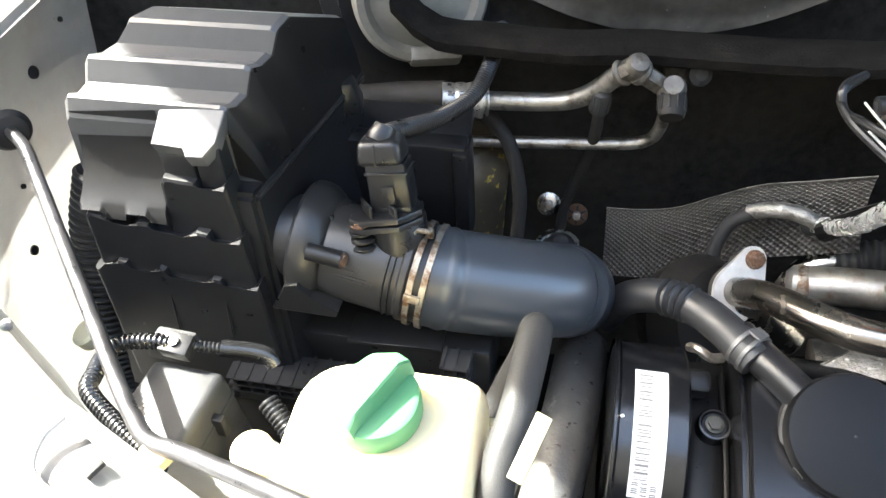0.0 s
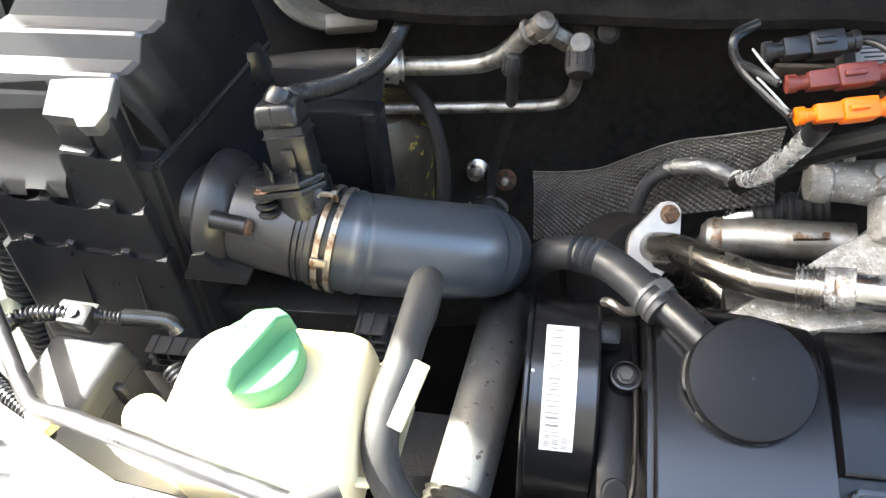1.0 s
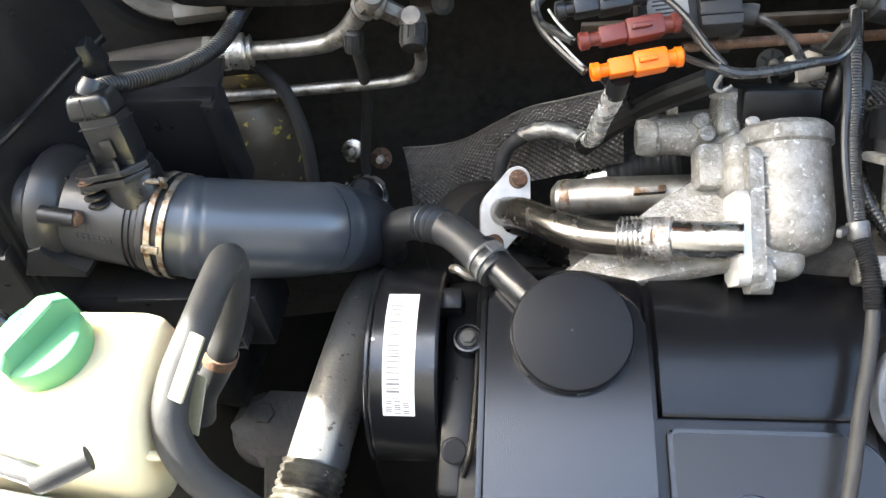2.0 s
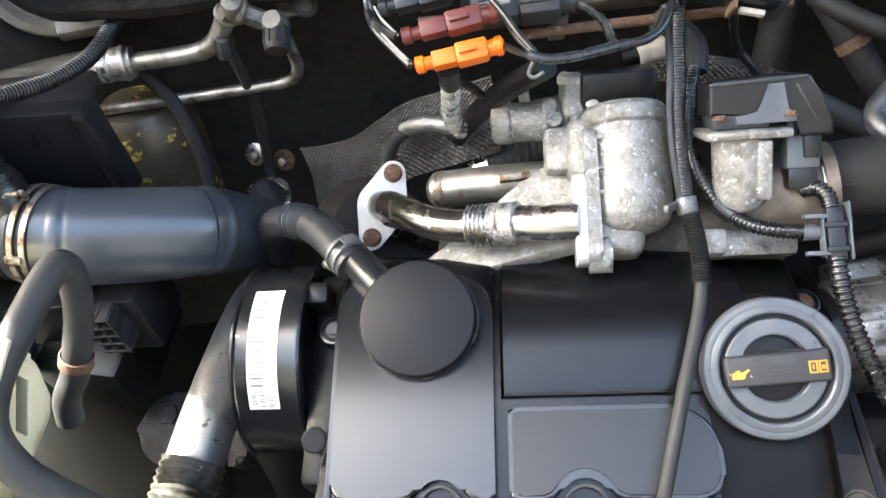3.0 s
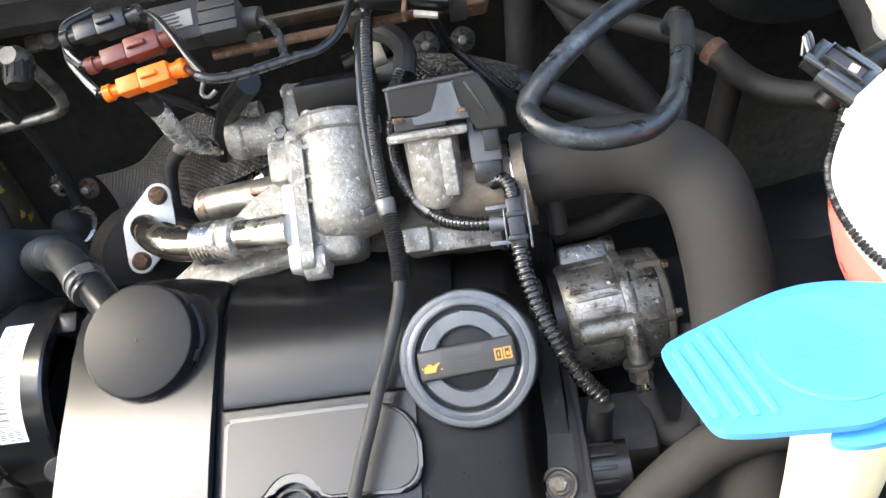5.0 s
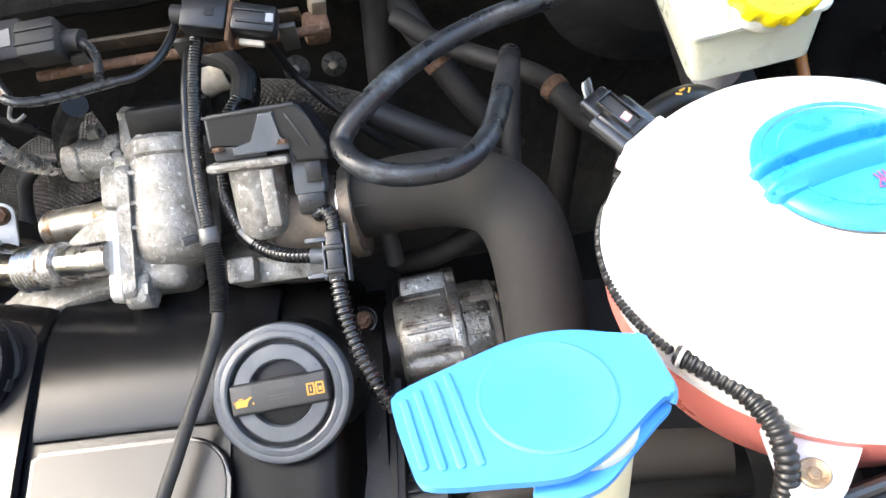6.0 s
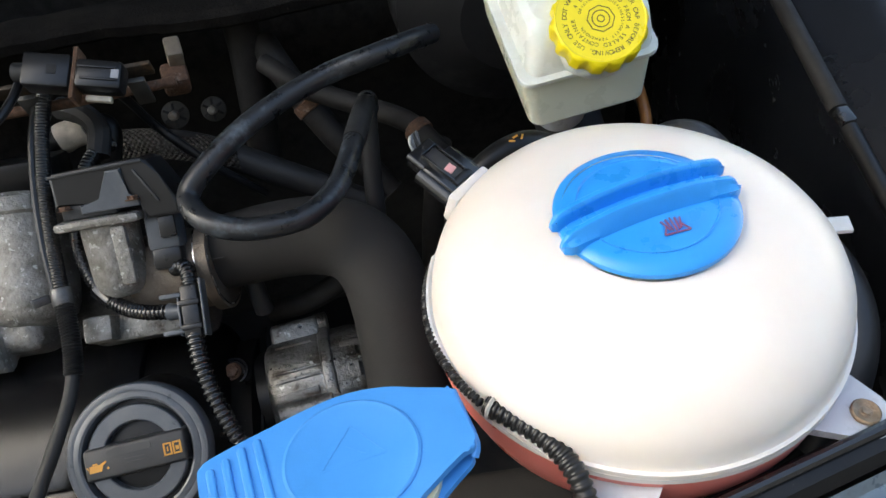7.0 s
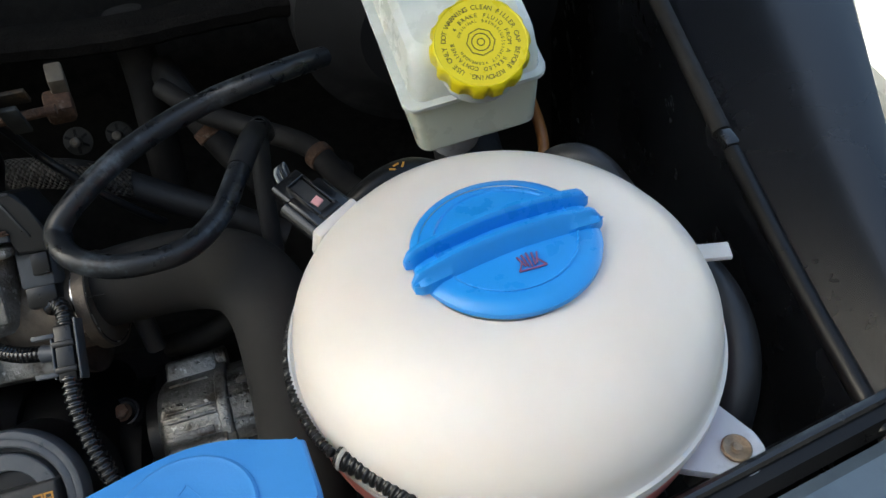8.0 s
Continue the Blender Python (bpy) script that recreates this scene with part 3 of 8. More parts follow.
for dy in (-0.85, 0, 0.85):
    part("window_frame", box((0.14, 0.1, 1.4), pose(8.33 - 0.14 * dy, 5.2 + dy, 0.95, 0, 0, 8), 0.005), surface("white_frame", (0.8, 0.8, 0.8), 0.4, bump=0.02), win)


# ---- air filter side ----
air = thing("air_filter_box", "black ribbed plastic air filter housing with a stepped lid", "air filter", (-0.29, 0.41, 0.76))
# terraced lid: tapered sides, each tread a little higher towards the back
lid = bm_new()
steps = [(0.369, 0.960, -0.358, -0.240), (0.3692, 0.998, -0.358, -0.2385), (0.3745, 1.0115, -0.3565, -0.237), (0.3768, 1.0128, -0.356, -0.2366), (0.384, 1.0090, -0.3545, -0.2345), (0.3962, 1.0098, -0.3535, -0.2310), (0.4030, 1.0245, -0.351, -0.2275), (0.4055, 1.0262, -0.3505, -0.2268), (0.4145, 1.0222, -0.347, -0.2240), (0.4265, 1.0230, -0.341, -0.2205), (0.4340, 1.0360, -0.3305, -0.217), (0.4370, 1.0378, -0.330, -0.2162), (0.450, 1.040, -0.318, -0.212), (0.505, 1.008, -0.310, -0.195)]
rings = []
for y, z, xa, xb in steps:
    xd = -0.222 + 0.235 * (y - 0.352)
    rings.append([(xa - 0.008, y, 0.950), (xa - 0.001, y, z - 0.004), (xa + 0.0025, y, z), (xb - 0.004, y, z), (xb, y, z - 0.0022), (max(xd, xb + 0.004), y, 0.950)])
for a, b in zip(rings, rings[1:]):
    va, vb = [lid.verts.new(p) for p in a], [lid.verts.new(p) for p in b]
    for i in range(5):
        lid.faces.new((va[i], va[i + 1], vb[i + 1], vb[i]))
lid.faces.new([lid.verts.new(p) for p in rings[0]])
lid.faces.new([lid.verts.new(p) for p in rings[-1]][::-1])
bmesh.ops.remove_doubles(lid, verts=lid.verts, dist=0.0002)
part("lid", lid, LITPLASTIC, air, "stepped black lid", 0.35)
# thin sheet added over the lid's right side to give it a shaded colour
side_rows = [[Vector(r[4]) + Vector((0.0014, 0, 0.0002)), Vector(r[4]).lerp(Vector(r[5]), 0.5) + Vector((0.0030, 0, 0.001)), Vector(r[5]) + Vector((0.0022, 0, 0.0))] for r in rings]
part("lid_shade_sheet", sheet(side_rows, 0.0008), PLASTIC, air, "added dark sheet for the shaded lid side")
body = bm_new()
for (y0, xa0, xb0), (y1, xa1, xb1) in (((0.353, -0.358, -0.222), (0.50, -0.322, -0.187)),):
    lo = [body.verts.new(p) for p in ((xa0 - 0.02, 0.312, 0.74), (xb0 + 0.012, 0.312, 0.74), (xb1 + 0.015, y1, 0.74), (xa1, y1, 0.74))]
    hi = [body.verts.new(p) for p in ((xa0, y0, 0.953), (xb0, y0, 0.953), (xb1, y1, 0.953), (xa1, y1, 0.953))]
    for i in range(4):
        j = (i + 1) % 4
        body.faces.new((lo[i], lo[j], hi[j], hi[i]))
    body.faces.new(hi)
    body.faces.new(lo[::-1])
bmesh.ops.bevel(body, geom=list(body.edges), offset=0.004, segments=2, affect="EDGES")
part("body", body, PLASTIC, air)
# joint flange between lid and body
part("joint_flange", tube([(-0.221, 0.352, 0.953), (-0.21, 0.40, 0.953), (-0.196, 0.462, 0.955), (-0.186, 0.505, 0.955)], 0.0028, 8), PLASTIC, air)
part("corner_ear", box((0.03, 0.03, 0.03), pose(-0.196, 0.486, 0.935, 0, 0, 14), 0.004, (0.6, 0.8)), PLASTIC, air)

# stacked front tiers with a zigzag upper edge, each proud of the one above


def front_tier(name, y, edge, low, deep=0.02):
    """A panel in the plane y whose upper edge runs through (x, z) pairs, leaning out towards its foot."""
    lean = axes((0, y, edge[0][1]), (0, -1, 0.1))
    outline = [(x, z - edge[0][1]) for x, z in edge]
    outline = [(outline[0][0] - 0.004, low - edge[0][1])] + outline + [(outline[-1][0] + 0.006, low - edge[0][1])]
    part(name, prism(outline, deep, lean @ pose(0, 0, -deep), 0.0030, 2), PLASTIC, air, sharp=0.5)


front_tier("front_tier", 0.347, [(-0.289, 0.962), (-0.285, 0.969), (-0.261, 0.967), (-0.2605, 0.960), (-0.2485, 0.959), (-0.2385, 0.968)], 0.900)
front_tier("front_tier", 0.337, [(-0.3555, 0.931), (-0.3515, 0.937), (-0.336, 0.933), (-0.3355, 0.926), (-0.322, 0.9245), (-0.3135, 0.9315), (-0.304, 0.931), (-0.3035, 0.923), (-0.2785, 0.919), (-0.268, 0.928), (-0.2585, 0.927), (-0.258, 0.918), (-0.2435, 0.917), (-0.233, 0.927)], 0.850)
front_tier("front_tier", 0.328, [(-0.3620, 0.885), (-0.3500, 0.887), (-0.3395, 0.895), (-0.332, 0.894), (-0.3315, 0.885), (-0.3155, 0.883), (-0.3055, 0.892), (-0.3005, 0.8905), (-0.300, 0.881), (-0.2725, 0.8785), (-0.2635, 0.887), (-0.257, 0.886), (-0.2565, 0.878), (-0.2365, 0.877), (-0.226, 0.886)], 0.742)
for x, z in ((-0.2585, 0.917), (-0.257, 0.877), (-0.303, 0.877), (-0.280, 0.917)):
    part("seam_rib", tube([(x, 0.347 - 0.1 * (0.96 - z) - (0.0095 if z < 0.9 else 0.0), z), (x - 0.003, 0.341 - 0.1 * (0.96 - z) - (0.012 if z < 0.9 else 0.004), z - 0.05)], 0.0012, 6), PLASTIC, air)
# upper front: a scooped panel with a notched foot, and a post below the ledge
scoop = []
for k in list(np.linspace(0, 0.9, 16)) + [0.935, 0.97, 1.0]:
    row = []
    for x in np.linspace(-0.355, -0.287, 52):
        step = min(1, max(0, 3 * math.sin((x + 0.372) * 2 * math.pi / 0.036) + 0.5))
        row.append((x - 0.002 * k, 0.3705 - 0.002 * k - 0.031 * k ** 3.2, 1.006 + 0.10 * (x + 0.32) * (1 - k) - 0.067 * k - 0.007 * step * max(0, (k - 0.965) / 0.035)))
    scoop.append(row)
part("scoop", sheet(scoop, 0.006), GREYPLASTIC, air)
part("front_post", box((0.024, 0.02, 0.046), pose(-0.2735, 0.3615, 0.947, -5), 0.0012), PLASTIC, air)
part("front_post", box((0.020, 0.02, 0.044), pose(-0.2500, 0.3625, 0.947, -5), 0.0012), PLASTIC, air)
ledge = bm_new()
back = [(-0.2855, 0.3735, 1.0085), (-0.2600, 0.3735, 1.0105), (-0.2360, 0.3735, 1.0125)]
fore = [(-0.2850, 0.3500, 0.9965), (-0.2612, 0.3505, 0.9965), (-0.2605, 0.3465, 0.9905), (-0.2480, 0.3475, 0.9905), (-0.2400, 0.3560, 0.9975)]
top_edge = [ledge.verts.new(p) for p in fore + back[::-1]]
foot_edge = [ledge.verts.new((x, y + 0.004, z - 0.011)) for x, y, z in fore + back[::-1]]
ledge.faces.new(top_edge)
ledge.faces.new(foot_edge[::-1])
for i in range(8):
    ledge.faces.new((foot_edge[i], foot_edge[(i + 1) % 8], top_edge[(i + 1) % 8], top_edge[i]))
bmesh.ops.bevel(ledge, geom=list(ledge.edges), offset=0.0008, segments=1, affect="EDGES")
part("front_ledge", ledge, LITPLASTIC, air)
# outlet cup, foot and shelf
cup_axis = Vector((0.97, -0.05, -0.14)).normalized()
part("outlet_cup", lathe([(0.034, -0.016), (0.034, 0.002), (0.0445, 0.004), (0.0470, 0.007), (0.0472, 0.013), (0.0455, 0.020), (0.0415, 0.026), (0.0375, 0.029), (0.0365, 0.036)], axes((-0.210, 0.379, 0.889), cup_axis), 48), GREYPLASTIC, air)
part("gusset", prism([(0, 0), (0.050, -0.002), (0.053, 0.005), (0.030, 0.016), (0.024, 0.028), (0.013, 0.025)], 0.016, axes((-0.2195, 0.341, 0.862), (0, -1, 0.12)), 0.0015), PLASTIC, air)
part("shelf", box((0.078, 0.03, 0.003), pose(-0.132, 0.352, 0.8155, 0, -3), 0.001), PLASTIC, air)
part("lower_duct", box((0.16, 0.06, 0.07), pose(-0.135, 0.372, 0.745), 0.004), PLASTIC, air)
grid = bm_new()
for i in range(9):
    add_box(grid, (0.002, 0.03, 0.022), pose(-0.262 + 0.0125 * i, 0.318, 0.772), 0)
for k in range(3):
    add_box(grid, (0.112, 0.03, 0.0018), pose(-0.212, 0.317, 0.773 + 0.009 * k), 0)
part("grating", grid, PLASTIC, air)
grid = bm_new()
for i in range(3):
    add_box(grid, (0.002, 0.02, 0.05), pose(-0.090 + 0.010 * i, 0.332, 0.77), 0)
for k in range(5):
    add_box(grid, (0.024, 0.02, 0.0018), pose(-0.080, 0.331, 0.773 + 0.011 * k), 0)
part("grating", grid, MATT, air)
# rear bracket with its upright tab
part("rear_bracket", box((0.115, 0.02, 0.11), pose(-0.15, 0.475, 0.808), 0.004), PLASTIC, air)
part("bracket_top", box((0.11, 0.05, 0.008), pose(-0.148, 0.492, 0.91, 18), 0.003), PLASTIC, air)
part("tab", box((0.013, 0.03, 0.10), pose(-0.097, 0.475, 0.815), 0.003), PLASTIC, air)

# mass air flow sensor
maf_a, maf_b = Vector((-0.172, 0.372, 0.886)), Vector((-0.100, 0.366, 0.874))
ax = (maf_b - maf_a).normalized()
maf = thing("air_flow_meter", "black plastic air flow meter with a plugged-in sensor", "air flow meter", maf_a)
m = axes(maf_a, ax, (0, 0, 1))
part("housing", lathe([(0.036, -0.008), (0.037, 0.0), (0.0375, 0.05), (0.0395, 0.052), (0.0395, 0.056), (0.038, 0.058), (0.038, 0.066), (0.036, 0.075)], m, 64), GREYPLASTIC, maf)
for d in (0.0415, 0.046):
    part("rib", lathe([(0.037, d - 0.001), (0.0388, d), (0.037, d + 0.001)], m, 48, False), PLASTIC, maf)
marks = bm_new()
for row, (n, a0) in enumerate(((4, 0.10), (3, 0.02), (7, -0.10), (7, -0.17))):
    for i in range(n):
        a = a0
        p = maf_a + ax * (0.006 + 0.0042 * i + 0.003 * (row < 2)) + 0.0377 * (Vector((0, math.sin(a) * 0 - math.cos(a + 0.5), -math.sin(a + 0.5) * -1)))
        add_box(marks, (0.003, 0.0022, 0.0005), axes(p, Vector((0, -math.cos(a + 0.5), math.sin(a + 0.5))), ax), 0)
part("moulded_marks", marks, surface("moulded_marking", (0.03, 0.03, 0.032), 0.45, bump=0), maf)
part("screw_boss", tube([(-0.187, 0.3415, 0.9155), (-0.1615, 0.3405, 0.9112)], 0.0066, 20), PLASTIC, maf)
hexbolt("screw", (-0.1613, 0.3402, 0.9112), (0.95, -0.25, -0.05), 0.0050, maf, RUST, 0.003)
part("boss_web", box((0.03, 0.004, 0.03), pose(-0.190, 0.362, 0.895, -20), 0.001), PLASTIC, maf)
up = Vector((-0.13, 0.28, 0.95)).normalized()
part("sensor_neck", lathe([(0.0215, -0.02), (0.0215, 0.012), (0.0195, 0.016), (0.0185, 0.022)], axes(Vector((-0.126, 0.372, 0.912)), up), 40), PLASTIC, maf)
flange = [(-0.030, -0.012), (-0.020, -0.0165), (0.006, -0.013), (0.020, 0.002), (0.018, 0.016), (-0.006, 0.016), (-0.031, -0.003)]
for k in range(2):
    part("sensor_flange", prism(flange, 0.0042, axes(Vector((-0.126, 0.366, 0.9275)) + up * 0.0062 * k, up), 0.0008), PLASTIC, maf)
for k in range(3):
    part("stem_ring", lathe([(0.0065, 0), (0.0092, 0.0015), (0.0092, 0.003), (0.0065, 0.0045)], axes(Vector((-0.1475, 0.3545, 0.9105)) + up * 0.0062 * k, up), 24), PLASTIC, maf)
hexbolt("screw", Vector((-0.1485, 0.356, 0.9330)), up, 0.0056, maf, RUST, 0.003)
for dx in (-0.009, 0.009):
    part("flange_wall", box((0.0022, 0.02, 0.010), axes(Vector((-0.136 + dx, 0.364, 0.936)), up, (0.8, 0.6, 0)), 0.0006), PLASTIC, maf)
part("plug_body", box((0.030, 0.022, 0.034), axes(Vector((-0.128, 0.377, 0.938)), up), 0.002, (0.96, 0.96)), PLASTIC, maf)
part("plug_ridge", box((0.0315, 0.0235, 0.0012), axes(Vector((-0.128, 0.377, 0.943)) + up * 0.022, up), 0.0004), PLASTIC, maf)
part("plug_clip", box((0.009, 0.0015, 0.014), axes(Vector((-0.128, 0.3658, 0.946)), up), 0.0005), PLASTIC, maf)
cap_m_ = axes(Vector((-0.135, 0.386, 0.969)), up)
mc = part("plug_cap", box((0.034, 0.028, 0.018), cap_m_, 0.005, (0.86, 0.8), 4), PLASTIC, maf)
part("cap_seam", box((0.0012, 0.0285, 0.0150), cap_m_ @ pose(-0.002, 0, 0.001), 0.0004, (1, 0.84)), PLASTIC, mc)
part("plug_skirt", box((0.027, 0.021, 0.012), axes(Vector((-0.1265, 0.3745, 0.930)), up), 0.002, (1.05, 1.0)), PLASTIC, maf)
wire = thing("sensor_cable", "ridged black cable sleeve from the air flow sensor", "cable", (-0.135, 0.39, 0.985))
part("sleeve", corrugated([(-0.137, 0.393, 0.984), (-0.131, 0.412, 0.975), (-0.125, 0.430, 0.965), (-0.109, 0.473, 0.945), (-0.093, 0.514, 0.937), (-0.086, 0.563, 0.938), (-0.086, 0.63, 0.93)], 0.0072, 0.0032, 0.0009), PLASTIC, wire)
part("boot", lathe([(0.009, 0), (0.010, 0.004), (0.008, 0.012)], axes((-0.138, 0.389, 0.982), (0.2, 0.5, 0.4)), 20), PLASTIC, wire)

# intake hose with its clamp
hose = thing("intake_hose", "smooth dark rubber air intake hose with a moulded ring", "air hose", (-0.09, 0.366, 0.872))
hpts = [maf_a + ax * 0.064, (-0.085, 0.370, 0.868), (-0.047, 0.382, 0.853), (-0.024, 0.3905, 0.8435), (-0.008, 0.4000, 0.8345)]


def hose_r(s, total):
    return 0.0392 + 0.0009 * math.exp(-((s - 0.0165) / 0.0030) ** 4) - 0.0007 * math.exp(-((s - 0.0215) / 0.0012) ** 2) - 0.0016 * (s / total) ** 4


whole = glide(hpts + [(0.000, 0.4130, 0.8190), (0.002, 0.4300, 0.7980), (0.002, 0.455, 0.768), (0.002, 0.490, 0.730)], 0.0012)
turn_at = min(range(len(whole)), key=lambda i: (whole[i] - Vector(hpts[4])).length)
part("straight", add_tube(bm_new(), whole[:turn_at + 1], hose_r, 56, smooth=False), HOSEBLACK, hose)
part("elbow", add_tube(bm_new(), whole[turn_at:], lambda s, t: 0.0374 + 0.0012 * math.exp(-((s - 0.009) / 0.0022) ** 4) - 0.03 * max(0, s - 0.03), 56, smooth=False), HOSEBLACK, hose)
clamp = thing("hose_clamp", "rust-stained steel spring clamp round the intake hose", "hose clamp", maf_a + ax * 0.07)
for d, r in ((0.061, 0.0412), (0.0705, 0.0412)):
    part("band", lathe([(r - 0.0012, d - 0.0024), (r, d - 0.0022), (r, d + 0.0022), (r - 0.0012, d + 0.0024)], m, 64, False), CLAMP, clamp)
part("band_bridge", box((0.0125, 0.006, 0.003), axes(maf_a + ax * 0.066 + Vector((-0.002, -0.0375, 0.016)), (0, -0.9, 0.4), ax), 0.0008), CLAMP, clamp)
for d, q in ((0.060, 0.0), (0.0715, 0.006)):
    part("clamp_ear", box((0.0045, 0.0035, 0.010), axes(maf_a + ax * d + Vector((0, -0.004 + q, 0.0405)), (0.05, -0.1, 0.95), ax), 0.0008), CLAMP, clamp)
part("ear_link", box((0.014, 0.0035, 0.003), axes(maf_a + ax * 0.066 + Vector((0, -0.003, 0.049)), (0, 0, 1), ax), 0.0008), CLAMP, clamp)

# engine breather hose and its cover cap neck
br = thing("breather_hose", "black ribbed rubber breather hose with a spring clamp", "hose", (0.05, 0.42, 0.81))
part("hose", tube([(0.036, 0.440, 0.755), (0.042, 0.428, 0.792), (0.0561, 0.4160, 0.8195), (0.0790, 0.4050, 0.8345), (0.0992, 0.3915, 0.8405), (0.1163, 0.3732, 0.8440), (0.128, 0.3575, 0.8455), (0.138, 0.346, 0.8445)],
                  lambda s, t: 0.0140 + (0.0018 * math.cos(2 * math.pi * s / 0.0058) if 0.098 < s < 0.121 else 0), 28, 0.001), HOSEDARK, br)
part("neck", tube([(0.126, 0.368, 0.843), (0.150, 0.338, 0.846), (0.172, 0.312, 0.845)], lambda s, t: 0.0128 + 0.002 * math.exp(-((s - 0.002) / 0.003) ** 2), 24), PLASTIC, br)
mm = axes((0.1325, 0.3545, 0.8455), (0.66, -0.75, 0.02))
for d in (-0.0045, 0.0045):
    part("clamp_band", lathe([(0.0150, d - 0.0017), (0.0163, d - 0.0015), (0.0163, d + 0.0015), (0.0150, d + 0.0017)], mm, 36, False), GREYCLAMP, br)
for q, up_ in ((-0.006, 0.0165), (0.006, 0.0175)):
    part("clamp_tang", box((0.005, 0.0030, 0.009), mm @ pose(-0.004 + q * 0.4, up_ - 0.003, q * 0.9, 90 + 8 * (q > 0), 0, 12), 0.0008), GREYCLAMP, br)
part("clamp_bridge", box((0.0125, 0.0022, 0.010), mm @ pose(0.006, 0.0145, -0.005, 0, 0, -18), 0.0007), GREYCLAMP, br)
# metal charge pipe, lit from above in its lower part
cp = thing("charge_pipe", "grey metal charge pipe with flaking paint", "pipe", (0, 0.25, 0.72))
part("pipe", tube([(0.018, 0.43, 0.715), (0.016, 0.39, 0.738), (0.012, 0.34, 0.747), (0.004, 0.275, 0.746), (-0.004, 0.225, 0.738), (-0.012, 0.18, 0.728)], 0.0235, 32), PAINTPIPE, cp)
part("pipe_collar", tube([(-0.003, 0.235, 0.7395), (-0.009, 0.200, 0.733), (-0.014, 0.165, 0.725)], lambda s, t: 0.0252 + 0.001 * math.cos(s * 2 * math.pi / 0.006), 32, 0.001), GRIMYCOLLAR, cp)

# power steering reservoir and its hose
ps = thing("power_steering_reservoir", "cream plastic power steering reservoir with a green cap", "reservoir", (-0.09, 0.185, 0.80))
ro = rounded(-0.143, 0.142, -0.036, 0.2315, (0.02, 0.016, 0.014, 0.03), 6)
bm = bm_new()
levels = [(0.862, 0.016), (0.866, 0.010), (0.878, 0.005), (0.905, 0.0), (0.938, 0.0), (0.948, 0.001), (0.955, 0.004), (0.9595, 0.009), (0.962, 0.018)]
rg = []
for z, inset in levels:
    cx, cy = -0.089, 0.186
    rg.append([bm.verts.new((cx + (x - cx) * (1 - inset / 0.05), cy + (y - cy) * (1 - inset / 0.043), z)) for x, y in ro])
for a, b in zip(rg, rg[1:]):
    for i in range(len(ro)):
        j = (i + 1) % len(ro)
        bm.faces.new((a[i], a[j], b[j], b[i]))
bm.faces.new(rg[-1])
bm.faces.new(rg[0][::-1])
part("tank", bm, CREAM, ps)
for i in range(5):
    part("side_tab", box((0.008, 0.005, 0.004), pose(-0.033, 0.155 + 0.016 * i, 0.925), 0.001), CREAM, ps)
part("front_lug", box((0.03, 0.03, 0.02), pose(-0.075, 0.140, 0.865), 0.004), CREAM, ps)
m = axes((-0.0915, 0.1955, 0.9615), (0, -0.05, 1), (math.cos(radians(62)), math.sin(radians(62)), 0))
cap = part("cap", lathe([(0.0215, 0), (0.0235, 0.001), (0.0242, 0.003), (0.0242, 0.013), (0.0230, 0.0165), (0.0205, 0.018), (0, 0.018)], m, 48), GREEN, ps, "green screw cap")
grip = bm_new()
secs = []
for x in np.linspace(-0.0228, 0.0238, 21):
    reach = max(0.004, math.sqrt(max(0, 0.0240 ** 2 - x * x)) - 0.0006)
    top = 0.0155 + 0.10 * x - 0.006 * max(0, abs(x) - 0.017) / 0.006
    outer = min(0.0205, reach)
    secs.append([grip.verts.new(m @ Vector((x, y, 0.0145 + z))) for y, z in ((-0.0075, 0), (-0.0052, top - 0.0012), (-0.0040, top), (0.0022, top), (0.0040, top - 0.0008), (outer - 0.0015, top - 0.75 * (outer - 0.004)), (outer, top - 0.85 * (outer - 0.003)), (outer, 0))])
for a, b in zip(secs, secs[1:]):
    for i in range(8):
        j = (i + 1) % 8
        grip.faces.new((a[i], a[j], b[j], b[i]))
grip.faces.new(secs[0][::-1])
grip.faces.new(secs[-1])
part("grip", grip, GREEN, cap)
icon = bm_new()
mi = m @ pose(0.001, 0.0115, 0.0145 + 0.0108, -32.0)
add_lathe(icon, [(0.0062, 0), (0.0062, 0.0006), (0.0056, 0.0006), (0.0056, 0)], mi, 32, False)
for a in (0, 120, 240):
    add_box(icon, (0.0008, 0.0056, 0.0006), mi @ pose(0, 0, 0, 0, 0, a) @ pose(0, 0.0028, 0), 0)
part("steering_wheel_mark", icon, surface("moulded_green", (0.08, 0.38, 0.18), 0.5, bump=0), cap)

sh = thing("steering_hose", "grey-black rubber hose looping beside the cream reservoir", "hose", (-0.02, 0.2, 0.92))
part("hose", tube([(-0.069, 0.236, 0.815), (-0.0626, 0.242, 0.836), (-0.0495, 0.2511, 0.855), (-0.0377, 0.2583, 0.8793), (-0.0293, 0.2674, 0.899), (-0.0217, 0.2724, 0.921), (-0.0175, 0.275, 0.942), (-0.016, 0.262, 0.955), (-0.020, 0.215, 0.954), (-0.025, 0.188, 0.947), (-0.025, 0.166, 0.934), (-0.014, 0.152, 0.912), (0.004, 0.147, 0.880), (0.018, 0.148, 0.84)], 0.0098, 20), RUBBER, sh)
part("tape_flag", box((0.0088, 0.0026, 0.036), axes((-0.0165, 0.1720, 0.9560), (0.0098, 0.0224, 0.0176), (0.95, -0.35, 0.0)), 0.0008), TAPE, sh, "pale tape flag")
